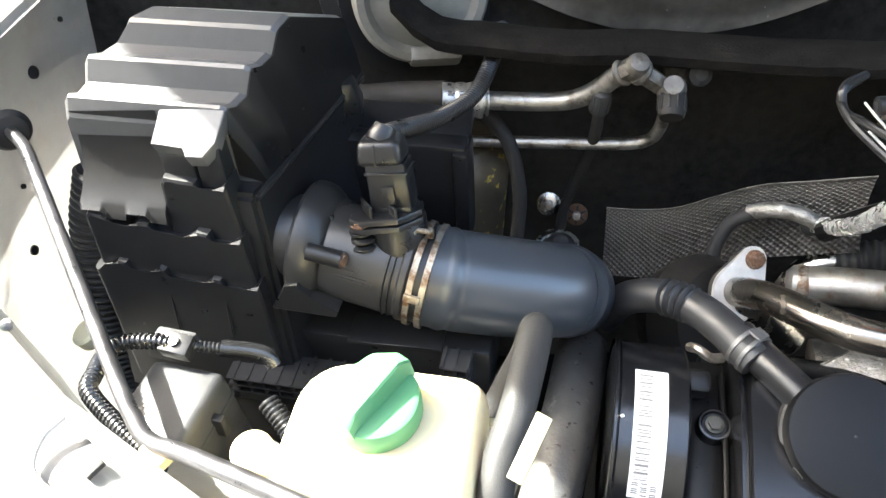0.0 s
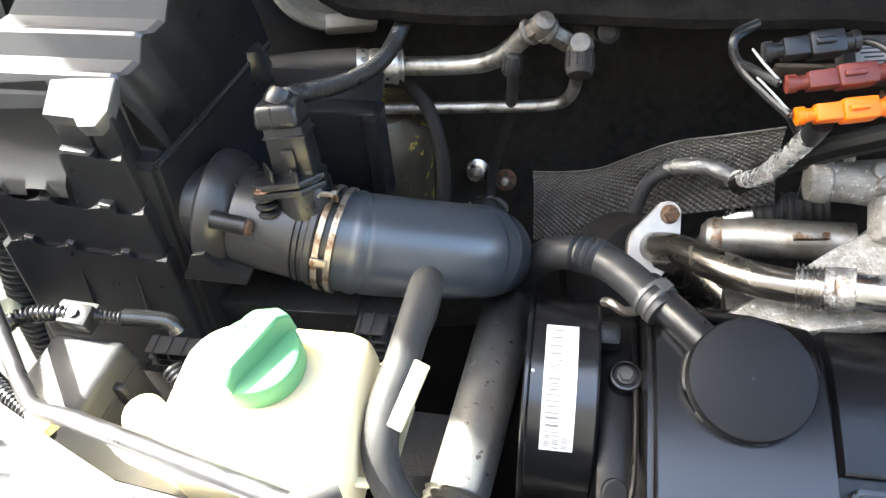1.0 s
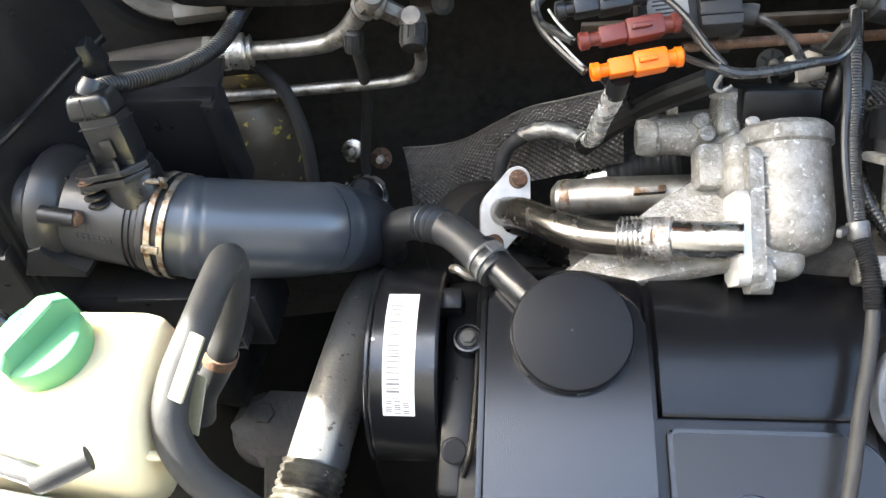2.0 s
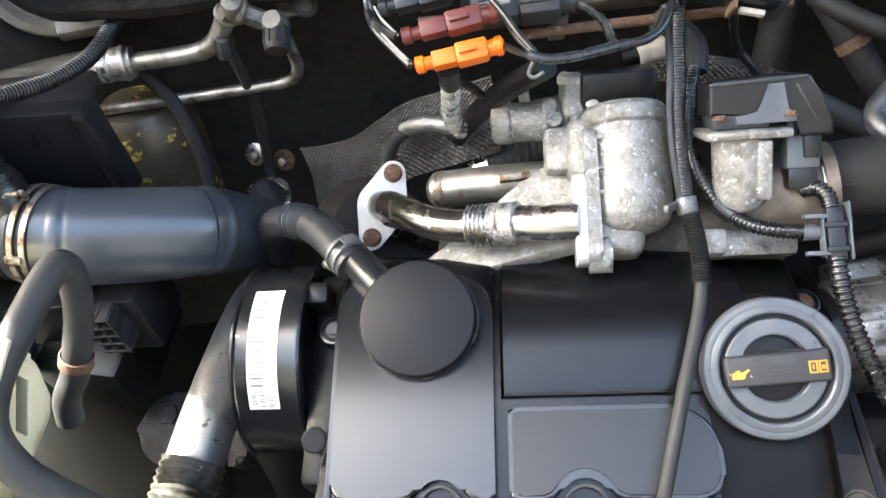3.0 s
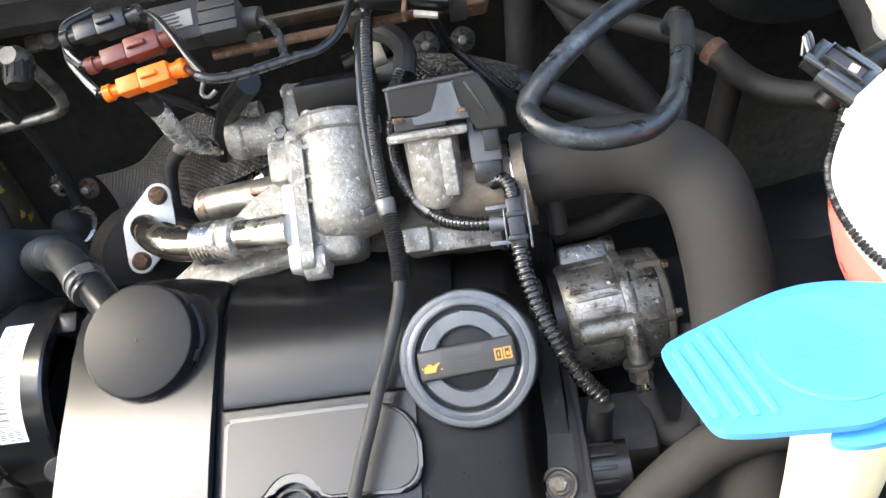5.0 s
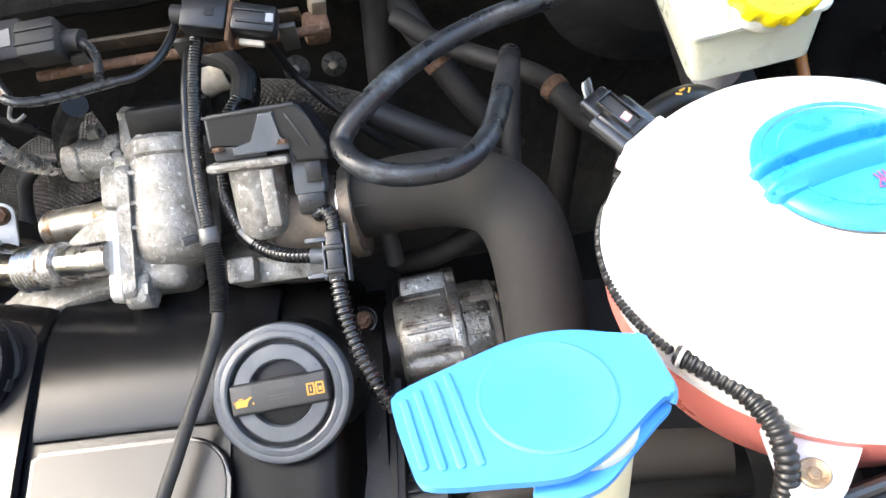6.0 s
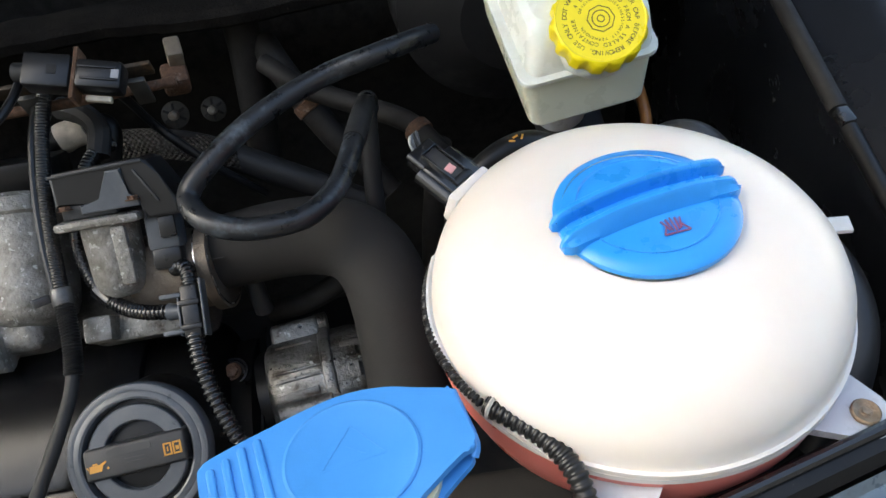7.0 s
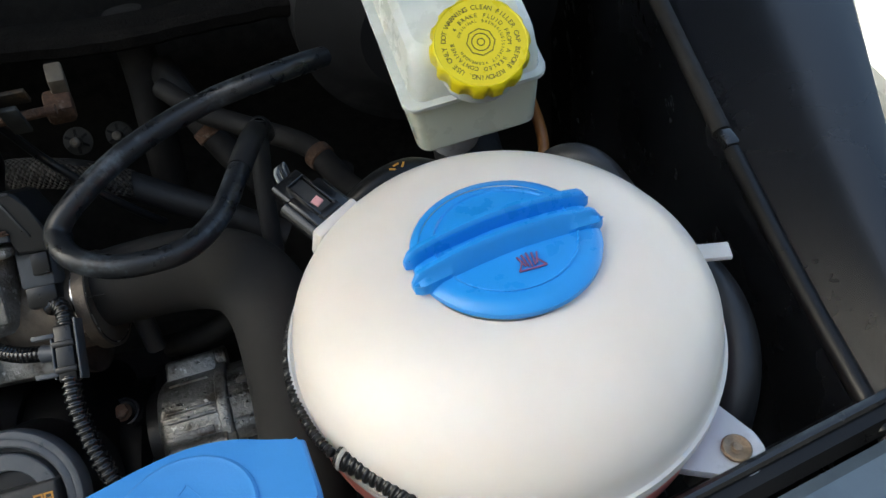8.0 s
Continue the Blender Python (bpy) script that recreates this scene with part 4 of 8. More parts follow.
part("tape_tail", box((0.009, 0.0012, 0.036), axes((-0.0240, 0.1760, 0.9120), (0.009, 0.021, 0.0296), (0.95, -0.35, 0.0)), 0.0004), surface("greyed_tape", (0.28, 0.27, 0.19), 0.5, vary=0.15, bump=0.1), sh, "hanging greyed tape")
part("spring_clip", lathe([(0.0108, -0.005), (0.0118, -0.004), (0.0118, 0.004), (0.0108, 0.005)], axes((-0.0436, 0.2547, 0.867), (0.43, 0.26, 0.86)), 24, False), RUST, sh)

# engine mount below the hoses
em = thing("engine_mount", "black cast engine mount with a hexagon bolt", "engine mount", (-0.085, 0.33, 0.62))
part("arm", prism(rounded(-0.036, -0.036, 0.075, 0.036, (0.034, 0.01, 0.01, 0.034)), 0.05, axes((-0.092, 0.335, 0.592), (0.1, -0.35, 0.93)), 0.008), DUSTCAST, em)
hexbolt("bolt", (-0.0925, 0.332, 0.6395), (0.1, -0.35, 0.93), 0.0105, em, DUSTCAST)
part("leg", tube([(-0.06, 0.30, 0.62), (-0.05, 0.22, 0.58), (-0.03, 0.14, 0.5)], 0.03, 12), MATT, em)
bx = thing("fuse_carrier", "black plastic carrier box deep behind the reservoir", "carrier box", (-0.075, 0.31, 0.74))
part("body", box((0.085, 0.11, 0.075), pose(-0.128, 0.372, 0.688, 6, 4, -6), 0.006, (0.96, 0.96)), DULLBLACK, bx)
for k in range(4):
    part("slot_rib", box((0.026, 0.0022, 0.004), pose(-0.142 + 0.003 * k, 0.328 + 0.013 * k, 0.7565 + 0.0015 * k, 8, 4, -6), 0.0006), DULLBLACK, bx)

# prop rod across the front corner
pr = thing("bonnet_stay", "shiny bare steel bonnet stay rod resting in a clip", "bonnet stay", (-0.2, 0.16, 0.95))
part("rod", bent([(-0.458, 0.410, 0.945), (-0.430, 0.391, 0.947), (-0.246, 0.193, 0.9375), (-0.215, 0.165, 0.947), (-0.190, 0.160, 0.955), (-0.043, 0.114, 0.991)], 0.0050, 0.016), ROD, pr)
part("rod_tip", tube([(-0.047, 0.1135, 0.9895), (-0.0425, 0.1145, 0.9915), (-0.036, 0.1185, 0.9915), (-0.0275, 0.1240, 0.9915)], 0.0058, 16, 0.002), RUBBER, pr, "black rubber end sleeve")
part("rubber_grommet", lathe([(0.016, -0.004), (0.018, 0.0), (0.014, 0.006), (0.006, 0.008)], axes((-0.460, 0.412, 0.943), (0.75, -0.6, 0.1)), 24), RUBBER, pr)
part("clip", box((0.018, 0.012, 0.008), pose(-0.206, 0.161, 0.943, 0, 0, -25), 0.002), surface("tan_plastic", (0.5, 0.4, 0.24), 0.5), pr, "tan plastic clip")

# relay box, plugs and cables by the headlamp
rb = thing("relay_box", "dusty grey plastic relay box", "relay box", (-0.222, 0.205, 0.84))
part("box_body", box((0.062, 0.066, 0.085), axes((-0.241, 0.211, 0.818), (-0.02, 0.06, 1), (0.99, -0.08, 0)), 0.006, (0.86, 0.88), 3), GREYBOX, rb)
part("box_lid_seam", prism(rounded(-0.0285, -0.031, 0.0285, 0.031, 0.006), 0.003, axes((-0.2422, 0.2148, 0.880), (-0.02, 0.06, 1), (0.99, -0.08, 0)), 0.001), GREYBOX, rb)
part("snap_catch", box((0.010, 0.006, 0.018), axes((-0.2120, 0.215, 0.872), (-0.02, 0.06, 1), (0.99, -0.08, 0)), 0.0012), MATT, rb)
part("bracket", box((0.03, 0.02, 0.012), axes((-0.262, 0.262, 0.888), (-0.02, 0.06, 1), (0.99, -0.08, 0)), 0.002), GREYBOX, rb)
cb = thing("headlamp_cable", "ridged black cable sleeve along the front panel", "cable", (-0.24, 0.19, 0.94))
part("sleeve", corrugated([(-0.205, 0.155, 0.938), (-0.2187, 0.1642, 0.937), (-0.248, 0.1808, 0.935), (-0.2736, 0.1978, 0.933), (-0.281, 0.213, 0.927), (-0.288, 0.232, 0.918), (-0.283, 0.2455, 0.915), (-0.262, 0.2500, 0.915), (-0.252, 0.250, 0.914)], 0.0058, 0.0036, 0.0012), GLOSS, cb)
part("plug", box((0.021, 0.015, 0.012), axes((-0.247, 0.252, 0.906), (0, -0.2, 1), (1, -0.1, 0)), 0.0012), PLASTIC, cb)
part("plug_latch", lathe([(0.0035, 0), (0.0035, 0.002)], axes((-0.2475, 0.2495, 0.918), (0, -0.2, 1)), 12), PLASTIC, cb)
part("sleeve", corrugated([(-0.238, 0.253, 0.912), (-0.228, 0.256, 0.907), (-0.216, 0.259, 0.904)], 0.0042, 0.003, 0.001), PLASTIC, cb)
part("end_plug", tube([(-0.222, 0.258, 0.905), (-0.205, 0.262, 0.900), (-0.193, 0.263, 0.896), (-0.188, 0.260, 0.890)], 0.0058, 12), GLOSS, cb)
part("sleeve", corrugated([(-0.188, 0.238, 0.880), (-0.172, 0.226, 0.872), (-0.158, 0.213, 0.866), (-0.152, 0.203, 0.85)], 0.0075, 0.0034, 0.001), PLASTIC, cb)
bs = thing("ball_stud_cover", "pale round plastic cover beside the relay box", "cover", (-0.165, 0.182, 0.90))
part("dome", lathe([(0.012, -0.03), (0.0125, 0.018), (0.0125, 0.022), (0.010, 0.0255), (0, 0.0265)], axes((-0.166, 0.184, 0.905), (0.05, -0.2, 1)), 28), CREAM, bs)
part("collar", lathe([(0.014, 0), (0.014, 0.005)], axes((-0.166, 0.186, 0.898), (0.05, -0.2, 1)), 28), MATT, bs)
dr = thing("drain_hose", "wide ridged black drain hose down the inner wing", "hose", (-0.43, 0.40, 0.70))
part("hose", corrugated([(-0.40, 0.42, 0.90), (-0.415, 0.40, 0.85), (-0.42, 0.385, 0.80), (-0.425, 0.37, 0.74), (-0.43, 0.36, 0.66)], 0.022, 0.007, 0.003, 24), PLASTIC, dr)
part("white_stub", lathe([(0.012, 0), (0.013, 0.002), (0.013, 0.012), (0.010, 0.014)], axes((-0.392, 0.318, 0.80), (-0.3, -0.2, 1)), 24), CREAM, dr)

# headlamp carrier in front of the relay box
hl = thing("headlamp_carrier", "silver headlamp carrier panel with a square hole", "headlamp panel", (-0.3, 0.16, 0.9))
part("plate", sheet([[(-0.46 + 0.32 * u, 0.255 - 0.135 * u - 0.11 * v, 0.938 + 0.010 * math.sin(3 * u) + 0.012 * math.sin(math.pi * v) - 0.02 * (1 - u)) for u in np.linspace(0, 1, 16)] for v in np.linspace(0, 1, 8)], 0.004), PAINT, hl)
part("rim_bead", tube([(-0.46, 0.258, 0.925), (-0.36, 0.215, 0.944), (-0.28, 0.181, 0.952), (-0.21, 0.150, 0.953), (-0.14, 0.122, 0.946)], 0.005, 10), PAINT, hl)
part("square_hole", box((0.011, 0.011, 0.004), pose(-0.236, 0.146, 0.9495, 0, 0, -25), 0.0006), MATT, hl)
part("pressed_bead", tube([(-0.262, 0.172, 0.955), (-0.268, 0.155, 0.956), (-0.262, 0.136, 0.956), (-0.240, 0.126, 0.955), (-0.215, 0.130, 0.954)], 0.0022, 8), PAINT, hl)
part("upright", sheet([[(-0.475 + 0.15 * u, 0.315 - 0.09 * u, 0.78 + 0.14 * v - 0.02 * u) for u in np.linspace(0, 1, 8)] for v in np.linspace(0, 1, 6)], 0.004), PAINT, hl)
part("stud", lathe([(0.004, 0), (0.004, 0.005), (0.002, 0.006)], axes((-0.385, 0.258, 0.90), (0.5, -0.8, 0.2)), 12), PAINT, hl)


# ---- engine ----
COVER = axes((0, 0.24, 0.82), (0, -0.243, 0.97))
eng = thing("engine_block", "dark grimy engine block below the rocker cover", "engine", (0.3, 0.3, 0.45))
part("block", box((0.385, 0.22, 0.31), pose(0.305, 0.29, 0.45), 0.01), MATT, eng)
part("head_flange", box((0.385, 0.235, 0.02), pose(0.305, 0.285, 0.755), 0.004), MATT, eng)

cov = thing("rocker_cover", "satin black plastic rocker cover with raised panels", "engine cover", (0.31, 0.28, 0.77))
sec = [(0.150, 0.755), (0.150, 0.783), (0.153, 0.790), (0.160, 0.7945), (0.24, 0.8155), (0.29, 0.828), (0.315, 0.832), (0.34, 0.829), (0.362, 0.819), (0.378, 0.804), (0.388, 0.788), (0.392, 0.765)]
part("shell", sheet([[(x, y, z - (0.006 if x == 0.128 else 0)) for x in (0.128, 0.133, 0.20, 0.26, 0.32, 0.36, 0.386)] for y, z in sec], -0.004), SATIN, cov)
part("shell_end", sheet([[(x, y, z - 0.003 - 0.032 * max(0, (x - 0.456) / 0.015) ** 1.3 * (1 if x < 0.475 else 0.40) - (0.006 if x == 0.492 else 0)) for x in (0.384, 0.42, 0.44, 0.454, 0.458, 0.462, 0.466, 0.471, 0.486, 0.492)] for y, z in sec], -0.004), DULLBLACK, cov)
part("end_wall", prism([(y - 0.28, z - 0.765) for y, z in sec], 0.004, axes((0.128, 0.28, 0.765), (1, 0, 0), (0, 1, 0)), 0.001), SATIN, cov)
part("end_wall", prism([(y - 0.28, (z - 0.765) * 0.30) for y, z in sec], 0.004, axes((0.488, 0.28, 0.765), (1, 0, 0), (0, 1, 0)), 0.001), DULLBLACK, cov)


def notched(x0, v0, x1, v1, r, cx, cr, rise=0.006):
    """A rounded panel outline with a round bite in its front edge."""
    out = []
    pts = rounded(x0, v0, x1, v1, r, 6)
    k = 7
    bite = [(cx - cr - 0.008, v0), (cx - cr - 0.003, v0 + 0.002)] + [(cx - cr * math.cos(radians(a)), v0 + 0.002 + cr * 0.85 * math.sin(radians(a))) for a in range(15, 170, 15)] + [(cx + cr + 0.003, v0 + 0.002), (cx + cr + 0.008, v0)]
    return pts[:k] + bite + pts[k:]


up_left = notched(0.1335, -0.066, 0.2445, 0.098, (0.012, 0.004, 0.030, 0.012), 0.208, 0.0165)
bm = prism(up_left, 0.0075, pose(0, 0, -0.002), 0.0026, 4)
for v in np.linspace(-0.060, 0.092, 39):
    bmesh.ops.bisect_plane(bm, geom=list(bm.verts) + list(bm.edges) + list(bm.faces), plane_co=(0, v, 0), plane_no=(0, 1, 0))
for v in bm.verts:
    v.co.z -= 0.62 * (v.co.y + 0.022) ** 2
bm.transform(COVER)
part("breather_panel", bm, SATIN, cov, sharp=0.9)
prof = [(0.243, 0.8205), (0.247, 0.8235), (0.29, 0.834), (0.315, 0.838), (0.341, 0.835), (0.364, 0.824), (0.381, 0.808), (0.391, 0.790)]
part("rear_panel", sheet([[(x, y, z - 0.004 * (x < 0.2505 or x > 0.419) - 0.010 * max(0, (x - 0.40) / 0.06)) for x in (0.249, 0.2515, 0.28, 0.32, 0.36, 0.395, 0.410, 0.418, 0.4195)] for y, z in prof], -0.004), SATIN, cov)
part("rear_panel_left", sheet([[(x, y, z - 0.004 * (x < 0.136 or x > 0.243)) for x in (0.1335, 0.137, 0.18, 0.22, 0.242, 0.2455)] for y, z in prof[3:]], -0.004), SATIN, cov)
fp = notched(0.2535, -0.066, 0.3895, -0.0055, (0.006, 0.016, 0.030, 0.004), 0.302, 0.0165)
front = part("front_panel", prism(fp, 0.0045, COVER @ pose(0, 0, -0.002), 0.0020, 4), SATIN, cov)
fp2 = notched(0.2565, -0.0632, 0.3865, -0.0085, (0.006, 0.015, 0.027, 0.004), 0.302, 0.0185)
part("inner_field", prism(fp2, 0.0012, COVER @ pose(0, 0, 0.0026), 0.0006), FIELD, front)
for x in (0.208, 0.302):
    part("injector_bore", lathe([(0.0145, -0.03), (0.0145, 0.002), (0.0125, 0.002), (0.0125, -0.028)], COVER @ pose(x, -0.070, 0), 28, False), MATT, cov)
for p, mat_ in (((0.1165, 0.3165, 0.800), DULLZINC), ((0.472, 0.327, 0.7975), RUST), ((0.4745, 0.1800, 0.7790), GRIMYALU)):
    part("bolt_boss", lathe([(0.0128, -0.03), (0.0128, -0.002), (0.0115, 0.001), (0.0100, 0.0012), (0.0090, -0.001), (0.0068, -0.001), (0.0062, 0.0006)], axes(p, (0, -0.2, 1)), 28), DUSTCAST if mat_ is GRIMYALU else SATIN, cov)
    hexbolt("bolt", Vector(p) + Vector((0, 0, 0.0005)), (0, -0.2, 1), 0.0055, cov, mat_, 0.004)

# breather cap
n = Vector((0, -0.40, 0.917))
bc = thing("crankcase_breather", "round flat black crankcase breather on the rocker cover", "breather", Vector((0.1925, 0.289, 0.852)) - n * 0.02)
m = axes(Vector((0.1925, 0.289, 0.853)) - n * 0.013, n)
disc_ob = part("disc", lathe([(0.041, 0), (0.0418, 0.001), (0.0418, 0.0105), (0.0405, 0.0125), (0.0385, 0.013), (0, 0.0137)], m, 72), DISCMAT, bc)
part("skirt", lathe([(0.044, -0.016), (0.0425, -0.004), (0.040, -0.003), (0.040, 0.001)], m, 64), MATT, bc)
for a in (-80, -20, -140, 40):
    part("latch", box((0.008, 0.0016, 0.006), m @ pose(0.0422 * math.cos(radians(a)), 0.0422 * math.sin(radians(a)), -0.001, 0, 0, a + 90), 0.0005), MATT, bc)
part("centre_pip", lathe([(0.0011, 0), (0.0009, 0.0008), (0, 0.0009)], m @ pose(0, 0, 0.0136), 12), MATT, disc_ob)

# oil filler cap
n = Vector((0, -0.575, 0.818))
oc = thing("oil_filler_cap", "grey and black oil filler cap with amber symbols", "oil cap", Vector((0.4265, 0.2465, 0.841)) - n * 0.03)
m = axes(Vector((0.4265, 0.2465, 0.841)) - n * 0.0125, n)
part("ring", lathe([(0.044, -0.002), (0.0458, 0.0), (0.0458, 0.0095), (0.0445, 0.0118), (0.0425, 0.0125), (0.0405, 0.0122), (0.040, 0.0126), (0.0368, 0.0130), (0.0354, 0.0122), (0.0348, 0.005), (0.0322, 0.005), (0.0318, 0.0108), (0.0309, 0.0115), (0.0225, 0.0118), (0.0217, 0.0112), (0.0214, 0.0055), (0, 0.0055)], m, 80), CAPGREY, oc)
# well and groove are coloured blacker for the shade inside them
part("well", lathe([(0.0212, 0.0056), (0.018, 0.0061), (0, 0.0061)], m, 48), DEEPBLACK, oc)
part("groove", lathe([(0.0347, 0.0051), (0.0323, 0.0051), (0.0323, 0.0058), (0.0347, 0.0058)], m, 64, False), DEEPBLACK, oc)
part("neck", lathe([(0.050, -0.045), (0.047, -0.02), (0.043, -0.012), (0.043, 0.0)], m, 64), DULLBLACK, oc)
mb = m @ pose(0, 0, 0.005, 0, 0, 3.5)
bar = part("bar", add_box(bm_new(), (0.066, 0.0225, 0.0115), mb, 0.0018, (0.97, 0.85), 3), GREYBOX, oc)
mt = mb @ pose(0, 0, 0.0117)
ic = bm_new()
add_prism(ic, [(-0.029, -0.0045), (-0.0215, -0.0045), (-0.020, -0.001), (-0.0175, 0.0008), (-0.0185, 0.0015), (-0.022, -0.0002), (-0.0285, -0.0002)], 0.0003, mt)
add_prism(ic, [(-0.0265, 0.0), (-0.0235, 0.0), (-0.0235, 0.0010), (-0.0265, 0.0010)], 0.0003, mt)
add_prism(ic, [(-0.0305, -0.0005), (-0.029, -0.003), (-0.0295, -0.0005)], 0.0003, mt)
add_prism(ic, [(-0.0172, -0.0022), (-0.0164, -0.0035), (-0.0172, -0.0040), (-0.018, -0.0035)], 0.0003, mt)
part("oil_can_symbol", ic, YELLOWINK, bar)
ic = bm_new()
for x0, x1 in ((0.0182, 0.0236), (0.0242, 0.0296)):
    for xa, ya, xb, yb in ((x0, -0.0045, x1, -0.0034), (x0, 0.0023, x1, 0.0034), (x0, -0.0045, x0 + 0.0011, 0.0034), (x1 - 0.0011, -0.0045, x1, 0.0034)):
        add_prism(ic, [(xa, ya), (xb, ya), (xb, yb), (xa, yb)], 0.0003, mt)
add_prism(ic, [(0.0205, -0.0020), (0.0213, -0.0020), (0.0213, 0.0010), (0.0205, 0.0010)], 0.0003, mt)
add_prism(ic, [(0.0260, -0.0022), (0.0280, -0.0022), (0.0280, 0.0004), (0.0260, 0.0004)], 0.0003, mt)
part("book_symbol", ic, YELLOWINK, bar)
ic = bm_new()
add_prism(ic, rounded(-0.017, 0.0030, 0.011, 0.0078, 0.0022, 4), 0.0003, mt)
for k in range(2):
    add_box(ic, (0.013, 0.0008, 0.0004), mt @ pose(0.0, -0.0005 - 0.0025 * k, 0), 0)
part("moulded_bar", ic, surface("moulded_black", (0.035, 0.036, 0.037), 0.45, bump=0), bar)

# cam belt cover with its bar-code label
BELT = Vector((0, 0.325, 0.745))
bm = lathe([(0.0, 0.0), (0.060, 0.0), (0.0765, 0.002), (0.080, 0.006), (0.080, 0.054), (0.0785, 0.056), (0.070, 0.056)], axes((0.040, BELT.y, BELT.z), (1, 0, 0), (0, 0, 1)), 96, False)
tb = thing("cam_belt_cover", "black plastic cam belt cover with a white bar-code label", "belt cover", (0.07, 0.325, 0.665))
drum = part("drum", bm, SATIN, tb)
part("drum_back", box((0.058, 0.15, 0.24), pose(0.069, 0.325, 0.50), 0.008), MATT, tb)
part("front_skirt", sheet([[(x, 0.2465 - 0.012 * k * k, 0.755 - 0.12 * k) for x in (0.042, 0.055, 0.08, 0.094)] for k in np.linspace(0, 1, 8)], 0.004), SATIN, tb)
part("rim", lathe([(0.0805, 0.0), (0.082, 0.001), (0.082, 0.003), (0.0805, 0.004)], axes((0.041, BELT.y, BELT.z), (1, 0, 0), (0, 0, 1)), 96, False), SATIN, tb)


def drum_patch(bm, x0, x1, a0, a1, r, steps=20):
    """A piece of skin on the drum between two angles, measured from the front over the top."""
    prev = None
    for i in range(steps + 1):
        a = radians(a0 + (a1 - a0) * i / steps)
        y, z = BELT.y - r * math.cos(a), BELT.z + r * math.sin(a)
        row = [bm.verts.new((x0, y, z)), bm.verts.new((x1, y, z))]
        if prev:
            bm.faces.new((prev[0], prev[1], row[1], row[0]))
        prev = row
    return bm


lab = part("paper_label", drum_patch(bm_new(), 0.0555, 0.0795, 31, 101, 0.0804), PAPER, drum, "white paper label")
bars = bm_new()
random.seed(4)
a = 41.0
while a < 97:
    w = random.choice((0.35, 0.5, 0.9, 1.3))
    drum_patch(bars, 0.0585, 0.0685, a, a + w, 0.0807, 1)
    a += w + random.choice((0.5, 0.8, 1.4))
for i in range(7):
    for j in range(3):
        if (i * 5 + j * 3) % 4:
            drum_patch(bars, 0.0580 + 0.0065 * j, 0.0625 + 0.0065 * j, 32.5 + 1.1 * i, 33.1 + 1.1 * i, 0.0807, 1)
tagged(part("bar_code", bars, INK, lab), kind="stuff")
part("white_pip", lathe([(0.0014, 0), (0.0012, 0.001), (0, 0.0012)], axes((0.0475, BELT.y - 0.0803 * math.cos(radians(72)), BELT.z + 0.0803 * math.sin(radians(72))), (0, -0.3, 0.95)), 12), PAPER, tb)
part("back_plate", box((0.032, 0.175, 0.05), pose(0.112, 0.298, 0.735, 11), 0.008), DULLBLACK, tb)
part("side_lip", tube([(0.1235, 0.375, 0.795), (0.124, 0.33, 0.797), (0.124, 0.28, 0.792), (0.122, 0.235, 0.786), (0.116, 0.215, 0.776)], 0.0022, 8), DULLBLACK, tb)
part("clip_lug", box((0.02, 0.018, 0.03), pose(0.102, 0.352, 0.79, 20), 0.004), DULLBLACK, tb)
part("recess_ring", lathe([(0.008, 0), (0.0095, 0.001), (0.0095, 0.004), (0.008, 0.005)], axes((0.109, 0.232, 0.783), (0.25, -0.55, 0.8)), 28), MATT, tb)
part("wire_loop", tube([(0.10, 0.385, 0.80), (0.105, 0.378, 0.808), (0.115, 0.374, 0.804), (0.125, 0.378, 0.80)], 0.004, 8), BOLTMAT, tb)

# exhaust gas pipe with bellows, between two flanges
ep = thing("exhaust_return_pipe", "heat-tinted steel exhaust return pipe with a bellows", "steel pipe", (0.145, 0.45, 0.80))
fm = axes((0.1425, 0.4495, 0.8005), (0.30, -0.62, 0.72), (0.33, 0.80, 0.50))
lobes = []
for cx, r, a0, a1 in ((0.0305, 0.0115, -62, 62), (0.0, 0.0225, 65, 115), (-0.0305, 0.0115, 118, 242), (0.0, 0.0225, 245, 295)):
    lobes += [(cx + r * math.cos(radians(a)), r * math.sin(radians(a))) for a in np.linspace(a0, a1, 9)]
fl = part("flange", prism(lobes, 0.005, fm @ pose(0, 0, -0.005), 0.001), WHITEFLANGE, ep, "pale steel flange")
part("flange_lower", prism([(x * 0.94, y * 0.94) for x, y in lobes], 0.008, fm @ pose(0, 0, -0.014), 0.001), DUSTCAST, ep)
for s in (-1, 1):
    hexbolt("flange_bolt", fm @ Vector((0.0305 * s, 0, 0.0)), fm.to_3x3() @ Vector((0, 0, 1)), 0.0068, fl, RUST, 0.008)
epts = [(0.1405, 0.4500, 0.799), (0.1455, 0.4400, 0.8105), (0.1575, 0.4235, 0.8260), (0.1720, 0.4045, 0.8380), (0.1875, 0.3880, 0.8465), (0.2045, 0.3765, 0.8515), (0.222, 0.3705, 0.8545), (0.238, 0.3670, 0.8575)]
part("bent_tube", tube(epts, 0.0128, 32, 0.0015), DARKSTEEL, ep)
b0, b1 = Vector((0.231, 0.3685, 0.8560)), Vector((0.270, 0.3595, 0.8675))
part("bellows", tube([b0, b0.lerp(b1, 0.2), b0.lerp(b1, 0.45)], lambda s, t: 0.0154 + 0.0019 * math.cos(2 * math.pi * s / 0.0036), 36, 0.0004), STEEL, ep)
